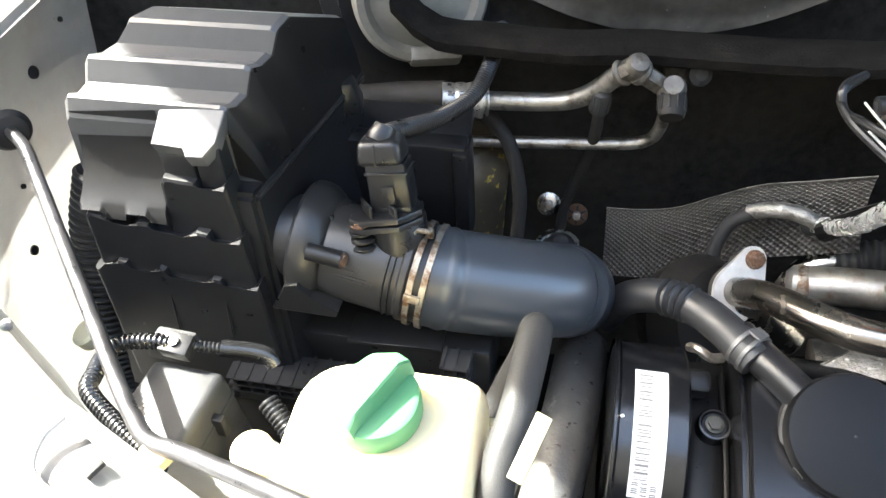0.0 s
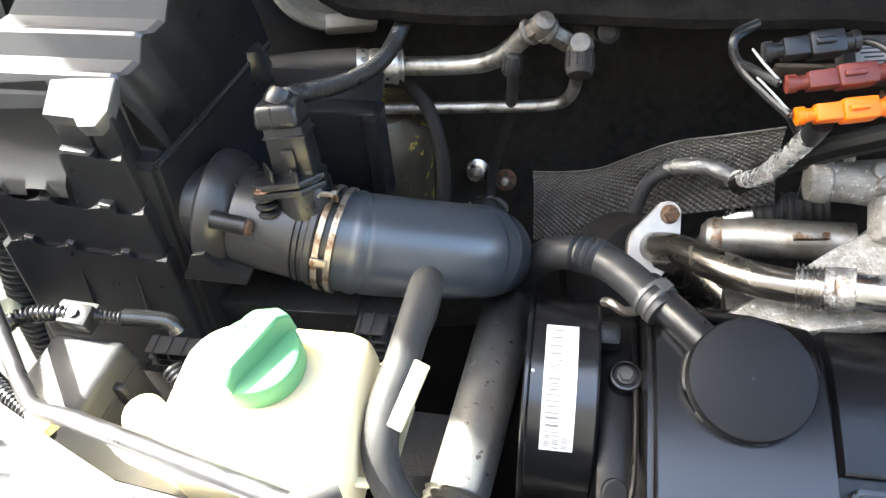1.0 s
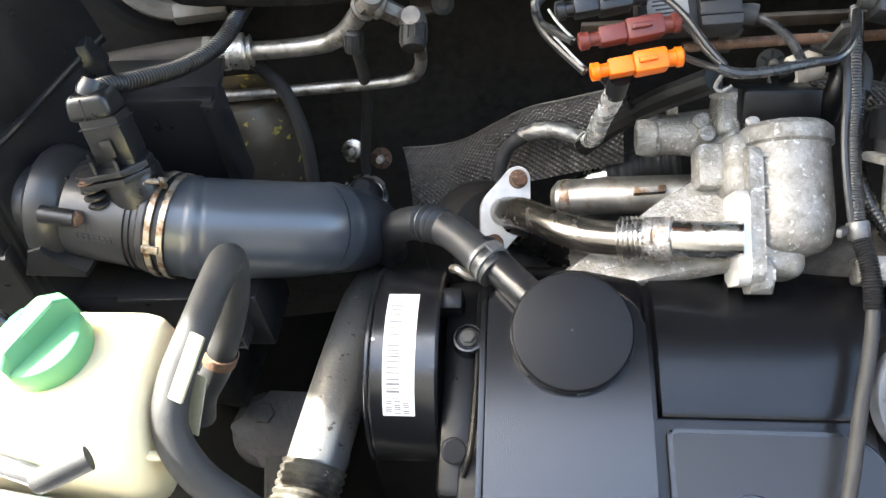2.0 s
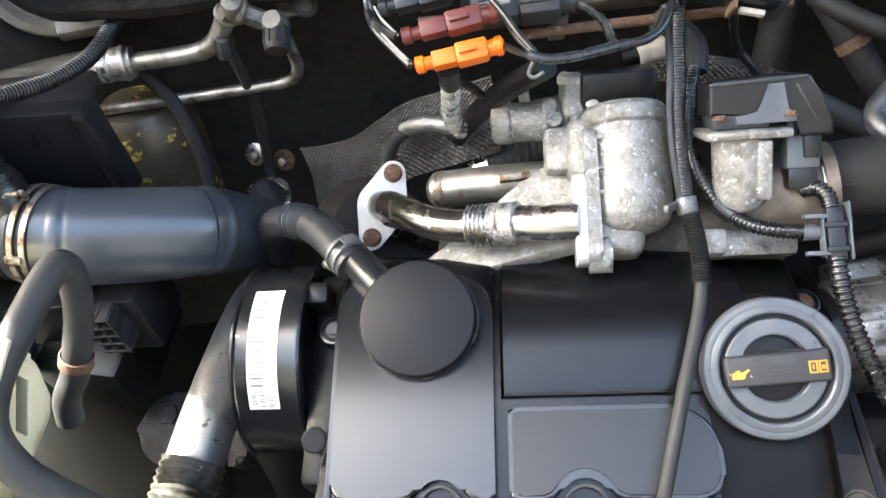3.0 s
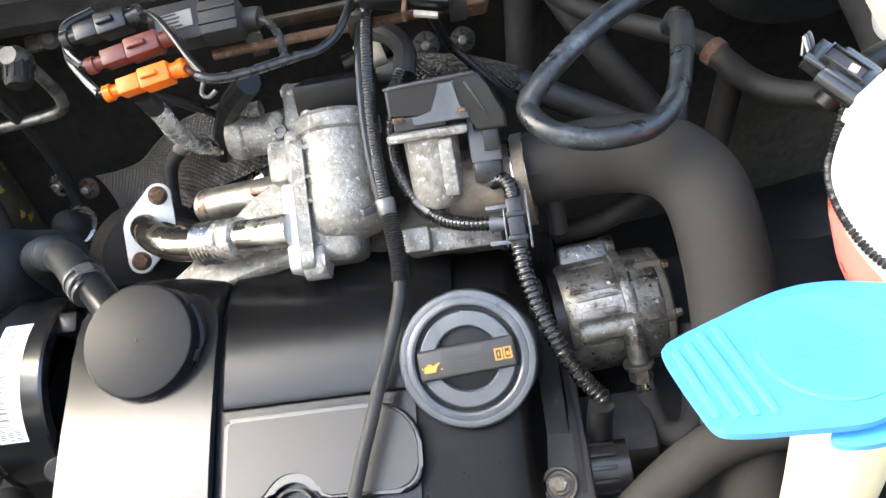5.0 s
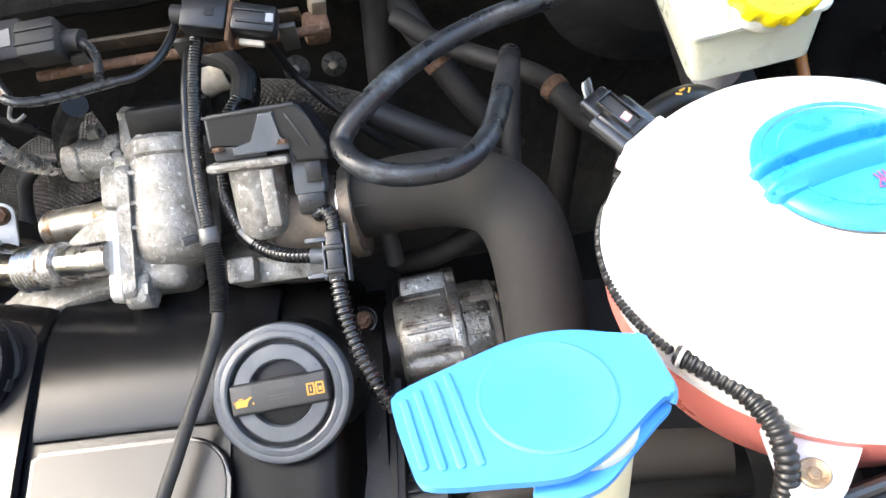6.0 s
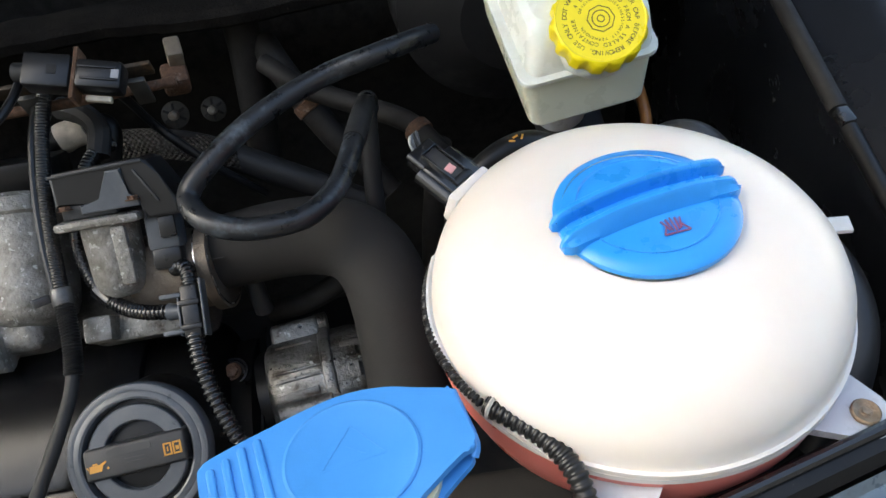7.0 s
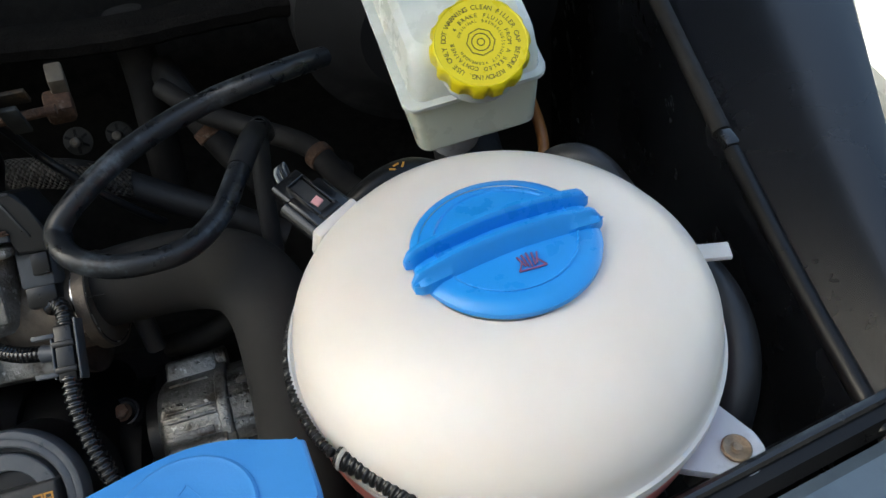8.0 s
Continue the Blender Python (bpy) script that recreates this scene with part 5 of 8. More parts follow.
part("weld_band", tube([b0.lerp(b1, 0.42), b0.lerp(b1, 0.6), b0.lerp(b1, 0.9)], lambda s, t: 0.0158 + 0.0007 * noise.noise(Vector((s * 700, 0, 5))), 36, 0.0006), ROUGHWELD, ep)
part("straight_tube", tube([b0.lerp(b1, 0.85), (0.285, 0.355, 0.871), (0.311, 0.350, 0.877)], 0.0130, 28), STEEL, ep)

# exhaust gas valve, cast aluminium
A_UP = Vector((0, 0.83, 0.56)).normalized()
A_OUT = Vector((0, -0.56, 0.83)).normalized()
ev = thing("exhaust_gas_valve", "corroded cast aluminium exhaust gas valve body", "valve body", (0.34, 0.38, 0.82))
part("inlet_flange", prism(rounded(-0.0315, -0.026, 0.035, 0.016, 0.007), 0.0085, axes((0.3065, 0.3575, 0.866), (1, 0, 0), A_UP), 0.0015), WHITEFLANGE, ev, "bare steel flange plate")

for p, mat_ in (((0.3068, 0.3885, 0.8870), RUST), ((0.3068, 0.3270, 0.8640), RUST)):
    part("bolt_collar", lathe([(0.0085, 0), (0.0085, 0.002), (0.0065, 0.003)], axes(p, (-1, 0, 0)), 20), GRIMYALU, ev)
    hexbolt("flange_bolt", Vector(p) - Vector((0.002, 0, 0)), (-1, 0, 0), 0.0062, ev, mat_, 0.009)
mm = axes(Vector((0.3475, 0.352, 0.850)), A_UP)
part("main_chamber", lathe([(0.0, 0.003), (0.013, 0.004), (0.022, 0.007), (0.0275, 0.012), (0.0300, 0.020), (0.0310, 0.030), (0.0305, 0.060), (0.030, 0.082), (0.0325, 0.084), (0.0325, 0.094), (0.029, 0.098), (0, 0.100)], mm, 56), CAST, ev)
part("chamber_back", box((0.044, 0.085, 0.045), axes((0.336, 0.392, 0.842), A_OUT, (1, 0, 0)), 0.010, (0.9, 0.95), 3), CAST, ev)
part("casting_flange", prism(rounded(-0.036, -0.030, 0.062, 0.0165, 0.008), 0.0095, axes((0.3152, 0.362, 0.868), (1, 0, 0), A_UP), 0.0030, 3), CAST, ev)
part("flange_lobe", prism(rounded(-0.0420, -0.012, -0.016, 0.0130, 0.009), 0.0165, axes((0.3150, 0.362, 0.868), (1, 0, 0), A_UP), 0.0035, 3), CAST, ev)
part("upper_lug", box((0.022, 0.036, 0.020), axes((0.3125, 0.462, 0.890), A_OUT, (1, 0, 0)), 0.005, (0.8, 0.85), 3), CAST, ev)
for lx, lk in ((0.3060, 0.0), (0.3185, 0.004)):
    part("lug_eye", lathe([(0.0022, 0.0), (0.0052, 0.0), (0.0056, 0.002), (0.0052, 0.006), (0.0022, 0.006)], axes((lx, 0.4755 - lk, 0.9035 - lk), A_OUT), 18, False), CAST, ev)
for bp_ in ((0.2968, 0.4435, 0.8915), (0.3145, 0.4323, 0.8965)):
    part("screw_boss", lathe([(0.0075, -0.014), (0.0068, 0.0), (0.0058, 0.0025), (0.0030, 0.0028), (0.0026, 0.0008)], axes(bp_, A_OUT), 22), CAST, ev)
part("neck_block", box((0.03, 0.05, 0.036), axes((0.318, 0.425, 0.868), A_OUT, (1, 0, 0)), 0.008, (0.85, 0.9), 3), CAST, ev)
for k in (0.0, 0.018, 0.04):
    part("rib", box((0.018, 0.004, 0.012), axes(Vector((0.329, 0.372, 0.879)) + A_UP * k, A_OUT, (1, 0, 0)), 0.0015), CAST, ev)
arm = axes((0.250, 0.4635, 0.874), (1, -0.04, 0.04), (0, 0, 1))
part("side_arm", lathe([(0.012, -0.003), (0.0155, -0.002), (0.0175, 0.004), (0.0175, 0.012), (0.0160, 0.014), (0.0165, 0.03), (0.019, 0.05), (0.021, 0.075)], arm, 32), CAST, ev)
part("eye_lug", lathe([(0.0025, -0.004), (0.007, -0.004), (0.007, 0.004), (0.0025, 0.004)], axes((0.274, 0.4745, 0.892), (1, 0, 0.1)), 20, False), CAST, ev)
part("lug_boss", lathe([(0.0065, -0.01), (0.0065, 0.004), (0.005, 0.005)], axes((0.294, 0.456, 0.893), A_OUT), 20), CAST, ev)
part("top_stub", lathe([(0.018, -0.03), (0.0155, 0.0), (0.015, 0.012), (0.0165, 0.013), (0.0165, 0.018), (0.011, 0.021)], axes((0.316, 0.463, 0.893), (0.05, 0.55, 0.83)), 28), CAST, ev)
part("stub_screw", lathe([(0.005, 0), (0.005, 0.006), (0.003, 0.007)], axes((0.325, 0.44, 0.905), A_OUT), 16), BOLTMAT, ev)
part("step_block", box((0.05, 0.035, 0.03), axes((0.312, 0.432, 0.862), A_OUT, (1, 0, 0)), 0.006), CAST, ev)
part("motor_cover", box((0.056, 0.040, 0.026), axes((0.345, 0.452, 0.896), (0, 0.5, 0.86), (1, 0, 0)), 0.004), DEEPBLACK, ev, "black plastic motor cover")
for x in (0.322, 0.331, 0.340, 0.349, 0.358, 0.367):
    part("cover_rib", box((0.0025, 0.004, 0.024), axes((x, 0.4325, 0.888), (0, 0.5, 0.86), (1, 0, 0)), 0.001), DEEPBLACK, ev)
part("cover_rim", box((0.060, 0.006, 0.006), axes((0.345, 0.4330, 0.886), (0, 0.5, 0.86), (1, 0, 0)), 0.0015), DEEPBLACK, ev)
# manifold web running down to the head
web_m = axes((0.295, 0.341, 0.849), (-0.28, -0.25, 0.93), (1, 0, 0.3))
web_in = web_m.inverted()
part("manifold_web", prism([tuple((web_in @ Vector(p)).xy) for p in ((0.313, 0.347, 0.858), (0.312, 0.398, 0.878), (0.289, 0.426, 0.870), (0.263, 0.405, 0.857), (0.223, 0.384, 0.842), (0.183, 0.366, 0.821), (0.180, 0.352, 0.815), (0.224, 0.346, 0.833))], 0.012, web_m @ pose(0, 0, -0.016), 0.004), CAST, ev)
part("manifold_runner", tube([(0.20, 0.395, 0.775), (0.26, 0.395, 0.785), (0.32, 0.39, 0.80), (0.40, 0.38, 0.82), (0.46, 0.375, 0.83)], 0.026, 20), GRIMYCAST, ev)
part("lower_lug", box((0.020, 0.018, 0.018), axes((0.399, 0.343, 0.852), A_OUT, (1, 0, 0)), 0.003), CAST, ev)
part("lower_rail", box((0.07, 0.020, 0.02), axes((0.425, 0.352, 0.838), A_OUT, (1, 0, 0)), 0.004), OILYCAST, ev)

# flap actuator with its black cap
UA = Vector((0, 0.60, 0.80)).normalized()
ac = thing("flap_actuator", "aluminium flap actuator with a black plastic cap", "actuator", (0.42, 0.36, 0.87))
c0 = Vector((0.420, 0.386, 0.917))
FA = UA.cross(Vector((-1, 0, 0)))
part("body", lathe([(0.012, -0.057), (0.0168, -0.052), (0.0183, -0.045), (0.0192, -0.008), (0.0205, -0.004)], axes(c0 + UA * 0.004, UA), 36), CAST, ac)
part("body_rib", box((0.010, 0.006, 0.04), axes(c0 - UA * 0.044 + FA * 0.0165 + Vector((0.011, 0, 0)), UA), 0.002), CAST, ac)
part("flange", box((0.056, 0.047, 0.0065), axes(c0 - UA * 0.003, UA, (1, 0, 0)), 0.003), CAST, ac)
part("cap_base", box((0.036, 0.036, 0.010), axes(c0 + UA * 0.004 + Vector((-0.004, 0, 0)), UA, (1, 0, 0)), 0.002), GREYBOX, ac)
cap_m = axes(c0 + UA * 0.013 - FA * 0.018, FA, (1, 0, 0))
part("cap", prism([(-0.0245, 0.0), (-0.0245, 0.020), (-0.022, 0.0225), (0.034, 0.0245), (0.039, 0.0225), (0.045, 0.012), (0.054, -0.006), (0.054, -0.016), (0.031, -0.016), (0.0305, 0.0)], 0.036, cap_m, 0.0022), PLASTIC, ac)
part("cap_rim", box((0.062, 0.002, 0.0025), cap_m @ pose(0.006, 0.0215, 0.0355, 0, 0, 2), 0.0006), GREYBOX, ac)
part("cap_rib", prism([(-0.008, 0.0), (0.006, 0.001), (0.0125, 0.019), (0.0225, 0.0195), (0.0235, 0.002), (0.030, -0.001), (0.030, -0.006), (-0.008, -0.006)], 0.004, cap_m @ pose(0, 0, 0.0345), 0.0012), CAPGREY, ac)
part("cap_crease", box((0.0016, 0.026, 0.002), cap_m @ pose(0.036, 0.006, 0.0352, 0, 0, 28), 0.0005), GREYBOX, ac)
for x in (-0.018, 0.026):
    hexbolt("screw", c0 + UA * 0.011 + FA * 0.0195 + Vector((x, 0, 0)), UA, 0.0038, ac, RUST, 0.003)
pc = part("plug_case", box((0.0215, 0.020, 0.034), axes(Vector((0.457, 0.3665, 0.8985)), (0.0, 0.70, 0.70), (1, 0, 0)), 0.0025), CAPGREY, ac)
part("plug_latch", box((0.011, 0.004, 0.018), axes(Vector((0.462, 0.3640, 0.9115)), (0, 0.70, 0.70), (1, 0, 0)), 0.001), PLASTIC, pc)
part("plug", box((0.020, 0.017, 0.016), axes(Vector((0.457, 0.3565, 0.889)), (0.0, 0.70, 0.70), (1, 0, 0)), 0.003), PLASTIC, ac)
part("throttle_ring", lathe([(0.028, 0), (0.030, 0.002), (0.030, 0.05), (0.034, 0.052), (0.034, 0.06)], axes((0.425, 0.376, 0.862), (1, -0.02, 0.1)), 36), surface("brown_cast", (0.17, 0.14, 0.11), 0.55, metal=0.5, vary=0.3, bump=0.5), ac)
for x in (0.477, 0.483):
    part("hose_band", lathe([(0.0305, -0.002), (0.0315, -0.002), (0.0315, 0.002), (0.0305, 0.002)], axes((x, 0.3745, 0.868), (1, -0.02, 0.1)), 48, False), STEEL, ac)

# vacuum pump at the end of the head
vp = thing("vacuum_pump", "oily cast aluminium vacuum pump at the engine's end", "vacuum pump", (0.53, 0.33, 0.71))
VA = Vector((1, 0.10, 0.0)).normalized()
mv = axes((0.494, 0.322, 0.757), VA, (0, 0, 1))
part("housing", lathe([(0.036, 0.0), (0.0415, 0.004), (0.0440, 0.009), (0.0440, 0.046), (0.0425, 0.048)], mv, 64), OILYCAST, vp)
part("mounting_foot", lathe([(0.0385, -0.006), (0.0390, 0.002), (0.037, 0.004)], mv, 56), DEEPBLACK, vp)
part("joint_band", lathe([(0.043, 0.044), (0.0462, 0.0452), (0.0466, 0.0465), (0.0466, 0.0515), (0.0458, 0.0528), (0.043, 0.0535)], mv, 64, False), OILYCAST, vp)
part("rear_case", lathe([(0.0428, 0.052), (0.0425, 0.072), (0.0410, 0.0745), (0.0405, 0.0745)], mv, 64), OILYCAST, vp)
part("end_cover", lathe([(0.0418, 0.0745), (0.0422, 0.0755), (0.0420, 0.0795), (0.040, 0.0812), (0.0, 0.0822)], mv, 56), DUSTCAST, vp)
for a, wide, l0, l1 in ((-23, 0.0022, 0.012, 0.040), (10, 0.0024, 0.010, 0.044), (18.5, 0.0026, 0.010, 0.044), (34, 0.0060, 0.012, 0.040), (66, 0.0024, 0.016, 0.040)):
    part("rib", box((0.0030, wide, l1 - l0), mv @ pose(0.0442 * math.cos(radians(a)), 0.0442 * math.sin(radians(a)), l0, 0, 0, a), 0.0009), OILYCAST, vp)
for a, tall, span in ((4, 0.0034, 9), (24, 0.0026, 14), (46, 0.0036, 8), (-34, 0.0024, 10)):
    seg = [[mv @ Vector((r * math.cos(radians(b)), r * math.sin(radians(b)), l)) for b in np.linspace(a - span / 2, a + span / 2, 6)] for r, l in ((0.0425, 0.0535), (0.0425 + tall, 0.0545), (0.0425 + tall, 0.0715), (0.0422, 0.0735))]
    part("cast_pad", sheet(seg, -0.002), OILYCAST, vp)
for a in (-8, 52, 112, -68, -128, 172):
    sm = mv @ pose(0.0385 * math.cos(radians(a)), 0.0385 * math.sin(radians(a)), 0)
    part("screw_lug", lathe([(0.0046, 0.060), (0.0056, 0.063), (0.0056, 0.0795), (0.0046, 0.0805)], sm, 16), DUSTCAST, vp)
    hexbolt("screw", sm @ Vector((0, 0, 0.0805)), VA, 0.0034, vp, CLAMP, 0.005)
fa = radians(50)
cp = [mv @ Vector((0.0445 * math.cos(fa), 0.0445 * math.sin(fa), l)) for l in (0.008, 0.024, 0.046)]
part("cross_pipe", tube(cp, 0.0088, 24), OILYCAST, vp)
hexbolt("pipe_plug", cp[2], VA, 0.0072, vp, BOLTMAT, 0.008)
up_way = (mv.to_3x3() @ Vector((0.56, -0.83, 0))).normalized()
part("top_block", box((0.040, 0.026, 0.019), axes(mv @ Vector((0.0210, -0.0310, 0.028)), up_way, VA), 0.0035, (0.94, 0.86), 3), OILYCAST, vp)
part("block_rib", box((0.034, 0.0022, 0.003), axes(mv @ Vector((0.0320, -0.0300, 0.028)), up_way, VA), 0.0008), OILYCAST, vp)
part("block_cap", lathe([(0.0060, 0), (0.0080, 0.001), (0.0080, 0.010), (0.0060, 0.011)], axes(mv @ Vector((0.0300, -0.0400, 0.043)), VA), 20), OILYCAST, vp)
part("pipe_stub", tube([(0.502, 0.362, 0.82), (0.500, 0.372, 0.85), (0.498, 0.385, 0.875)], 0.007, 14), GREYBOX, vp)
part("side_outlet", tube([(0.5430, 0.290, 0.787), (0.5440, 0.280, 0.779), (0.545, 0.270, 0.764)], 0.0072, 16), OILYCAST, vp)
hexbolt("union_nut", (0.5445, 0.271, 0.767), (0.10, -0.55, -0.80), 0.0090, vp, GRIMYALU, 0.015)
part("hose_ferrule", tube([(0.5462, 0.2625, 0.755), (0.5475, 0.256, 0.746)], 0.0072, 16), STEEL, vp)
part("hose", tube([(0.547, 0.257, 0.747), (0.550, 0.243, 0.738), (0.556, 0.230, 0.734), (0.568, 0.223, 0.741), (0.578, 0.235, 0.741), (0.585, 0.262, 0.748), (0.590, 0.30, 0.76)], 0.0095, 16), DUSTY, vp)

# thermostat housing and coolant hoses below it
th = thing("thermostat_housing", "black ridged plastic coolant housing", "coolant housing", (0.515, 0.20, 0.72))
part("barrel", tube([(0.482, 0.20, 0.748), (0.510, 0.20, 0.748), (0.524, 0.20, 0.748)], 0.0195, 28), PLASTIC, th)
for k in range(9):
    a = radians(-30 + 25 * k)
    part("ridge", box((0.030, 0.003, 0.003), axes((0.500, 0.20 - 0.0195 * math.cos(a), 0.748 + 0.0195 * math.sin(a)), (0, -math.cos(a), math.sin(a)), (1, 0, 0)), 0.0006), PLASTIC, th)
part("socket", lathe([(0.022, 0), (0.0245, 0.003), (0.0245, 0.022), (0.020, 0.028)], axes((0.520, 0.20, 0.748), (1, 0, 0)), 32), PLASTIC, th)
part("tower", box((0.06, 0.05, 0.05), pose(0.52, 0.235, 0.70), 0.008), MATT, th)
part("pipe", tube([(0.510, 0.225, 0.80), (0.508, 0.222, 0.78), (0.507, 0.220, 0.75)], 0.009, 14), PLASTIC, th)
for pts, r in (([(0.46, 0.135, 0.70), (0.51, 0.158, 0.748), (0.546, 0.176, 0.780), (0.577, 0.187, 0.800), (0.62, 0.190, 0.812), (0.70, 0.185, 0.815)], 0.0150), ([(0.50, 0.15, 0.68), (0.55, 0.170, 0.712), (0.59, 0.183, 0.742), (0.64, 0.190, 0.765), (0.72, 0.19, 0.775)], 0.0165)):
    hs = thing("coolant_hose", "thick dusty black coolant hose in front of the gearbox", "hose", pts[1])
    part("hose", tube(pts, r, 24), DUSTY, hs)
gb = thing("gearbox", "dark grimy gearbox casing deep in the bay", "gearbox", (0.68, 0.3, 0.45))
part("case", box((0.34, 0.30, 0.22), pose(0.68, 0.30, 0.45), 0.03), MATT, gb)
part("bell", lathe([(0.15, 0), (0.15, 0.05), (0.12, 0.09)], axes((0.50, 0.30, 0.58), (1, 0, 0)), 40), MATT, gb)


# ---- behind the engine ----
hsd = thing("heat_shield", "dimpled grey metal heat shield behind the exhaust", "heat shield", (0.12, 0.54, 0.70))
bm = bm_new()
uv = bm.loops.layers.uv.new("UVMap")
N, K = 26, 12
grid = []
for k in range(K + 1):
    v = k / K
    row = []
    for i in range(N + 1):
        u = i / N
        x = 0.030 + 0.215 * u
        top = 0.7545 + 0.27 * (x - 0.03) + 1.18 * max(0, min(x, 0.15) - 0.08) ** 1.3 + 0.18 * max(0, x - 0.15)
        row.append(bm.verts.new((x + 0.004 * (1 - v), 0.585 - 0.229 * (x - 0.03) - 0.022 * (1 - v) + 0.010 * math.sin(math.pi * v), top - (0.080 - 0.010 * u) * (1 - v))))
    grid.append(row)
for k in range(K):
    for i in range(N):
        f = bm.faces.new((grid[k][i], grid[k][i + 1], grid[k + 1][i + 1], grid[k + 1][i]))
        for loop, (du, dv) in zip(f.loops, ((0, 0), (1, 0), (1, 1), (0, 1))):
            loop[uv].uv = ((i + du) / N * 0.24, (k + dv) / K * 0.09)
edge_line = [v.co.copy() for v in grid[K]]
part("sheet", bm, SHIELD, hsd)
part("rolled_edge", tube(edge_line[::4] + edge_line[-1:], 0.0010, 8), SHIELD, hsd)
bm = bm_new()
uv = bm.loops.layers.uv.new("UVMap")
prev = None
for i in range(25):
    u = i / 24
    c = Vector((0.385 + 0.105 * u, 0.5435 - 0.0385 * u, 0.857 + 0.022 * u - 0.026 * u * u))
    row = [bm.verts.new(c + Vector((0, -0.0132 * math.cos(a), 0.0132 * math.sin(a)))) for a in np.linspace(-0.6, 3.0, 10)]
    if prev:
        for j in range(9):
            f = bm.faces.new((prev[j], row[j], row[j + 1], prev[j + 1]))
            for loop, (du, dv) in zip(f.loops, ((0, 0), (1, 0), (1, 1), (0, 1))):
                loop[uv].uv = ((i + du) * 0.0056, (j + dv) * 0.0064)
    prev = row
hs2 = thing("heat_sleeve", "dimpled metal heat sleeve behind the actuator", "heat shield", (0.45, 0.52, 0.84))
part("sleeve", bm, SLEEVE, hs2)
part("pipe", tube([(0.37, 0.55, 0.855), (0.45, 0.52, 0.862), (0.53, 0.49, 0.835), (0.60, 0.47, 0.80)], 0.012, 14), MATT, hs2)

# steel exhaust cooler and black hose end behind the return pipe
ex = thing("exhaust_cooler", "steel exhaust gas cooler tube with a brown weld", "steel tube", (0.23, 0.42, 0.82))
part("shell", tube([(0.184, 0.472, 0.792), (0.23, 0.465, 0.803), (0.30, 0.455, 0.815)], lambda s, t: 0.0165 - 0.006 * max(0, 1 - s / 0.006), 32), DULLSTEEL, ex)
part("weld_band", lathe([(0.0168, -0.005), (0.0174, -0.002), (0.0174, 0.002), (0.0168, 0.005)], axes((0.196, 0.470, 0.795), (1, -0.13, 0.1)), 40, False), CLAMP, ex)
part("bracket", box((0.026, 0.006, 0.012), axes((0.262, 0.451, 0.822), A_OUT, (1, 0, 0.1)), 0.001), CLAMP, ex)
bh = thing("short_hose", "short black hose with a steel bend behind the exhaust cooler", "hose", (0.26, 0.47, 0.83))
part("bend", tube([(0.205, 0.515, 0.735), (0.214, 0.522, 0.752), (0.228, 0.526, 0.764), (0.246, 0.527, 0.771)], 0.0135, 20), STEEL, bh)
part("hose", tube([(0.240, 0.527, 0.770), (0.262, 0.525, 0.778), (0.30, 0.52, 0.79)], lambda s, t: 0.0165 + 0.001 * math.cos(s * 2 * math.pi / 0.008), 20, 0.001), RUBBER, bh)
tu = thing("turbo_housing", "dark rusty turbocharger casing half hidden below", "turbocharger", (0.14, 0.45, 0.70))
part("scroll", lathe([(0.02, -0.03), (0.05, -0.028), (0.06, 0.0), (0.05, 0.03), (0.02, 0.034)], axes((0.12, 0.46, 0.745), (0.5, -0.5, 0.6)), 32), surface("dark_cast_iron", (0.014, 0.0125, 0.011), 0.7, metal=0.4, vary=0.3, bump=0.5), tu)
part("pipe", tube([(0.12, 0.47, 0.77), (0.145, 0.455, 0.783), (0.17, 0.46, 0.76), (0.20, 0.47, 0.72)], 0.02, 16), DARKSTEEL, tu)

fo = thing("foil_wrapped_hose", "crinkled silver foil sleeve on a thin hose", "hose", (0.21, 0.48, 0.83))
part("foil", tube([(0.223, 0.425, 0.950), (0.221, 0.434, 0.930), (0.217, 0.445, 0.906), (0.216, 0.462, 0.880), (0.217, 0.490, 0.848), (0.213, 0.515, 0.824), (0.208, 0.528, 0.812)], lambda s, t: 0.0073 + 0.0012 * noise.noise(Vector((s * 220, 0, 0))), 18, 0.0015), FOILMAT, fo)
part("band", lathe([(0.0098, -0.005), (0.0102, 0.0), (0.0098, 0.005)], axes((0.208, 0.528, 0.812), (-0.5, 0.6, -0.5)), 20, False), RUBBER, fo)
part("sleeve", tube([(0.212, 0.522, 0.818), (0.192, 0.530, 0.822), (0.172, 0.536, 0.818), (0.156, 0.543, 0.806)], lambda s, t: 0.0074 + 0.001 * noise.noise(Vector((s * 160, 4, 0))), 16, 0.0015), surface("dull_foil", (0.30, 0.29, 0.27), 0.45, metal=0.8, vary=0.3, bump=0.9, bump_scale=260), fo)
part("hose", tube([(0.160, 0.541, 0.809), (0.143, 0.541, 0.793), (0.134, 0.533, 0.772), (0.130, 0.52, 0.745), (0.128, 0.50, 0.70)], 0.0068, 14), RUBBER, fo)
part("hose", tube([(0.224, 0.418, 0.966), (0.223, 0.426, 0.946)], 0.0075, 14), PLASTIC, fo)

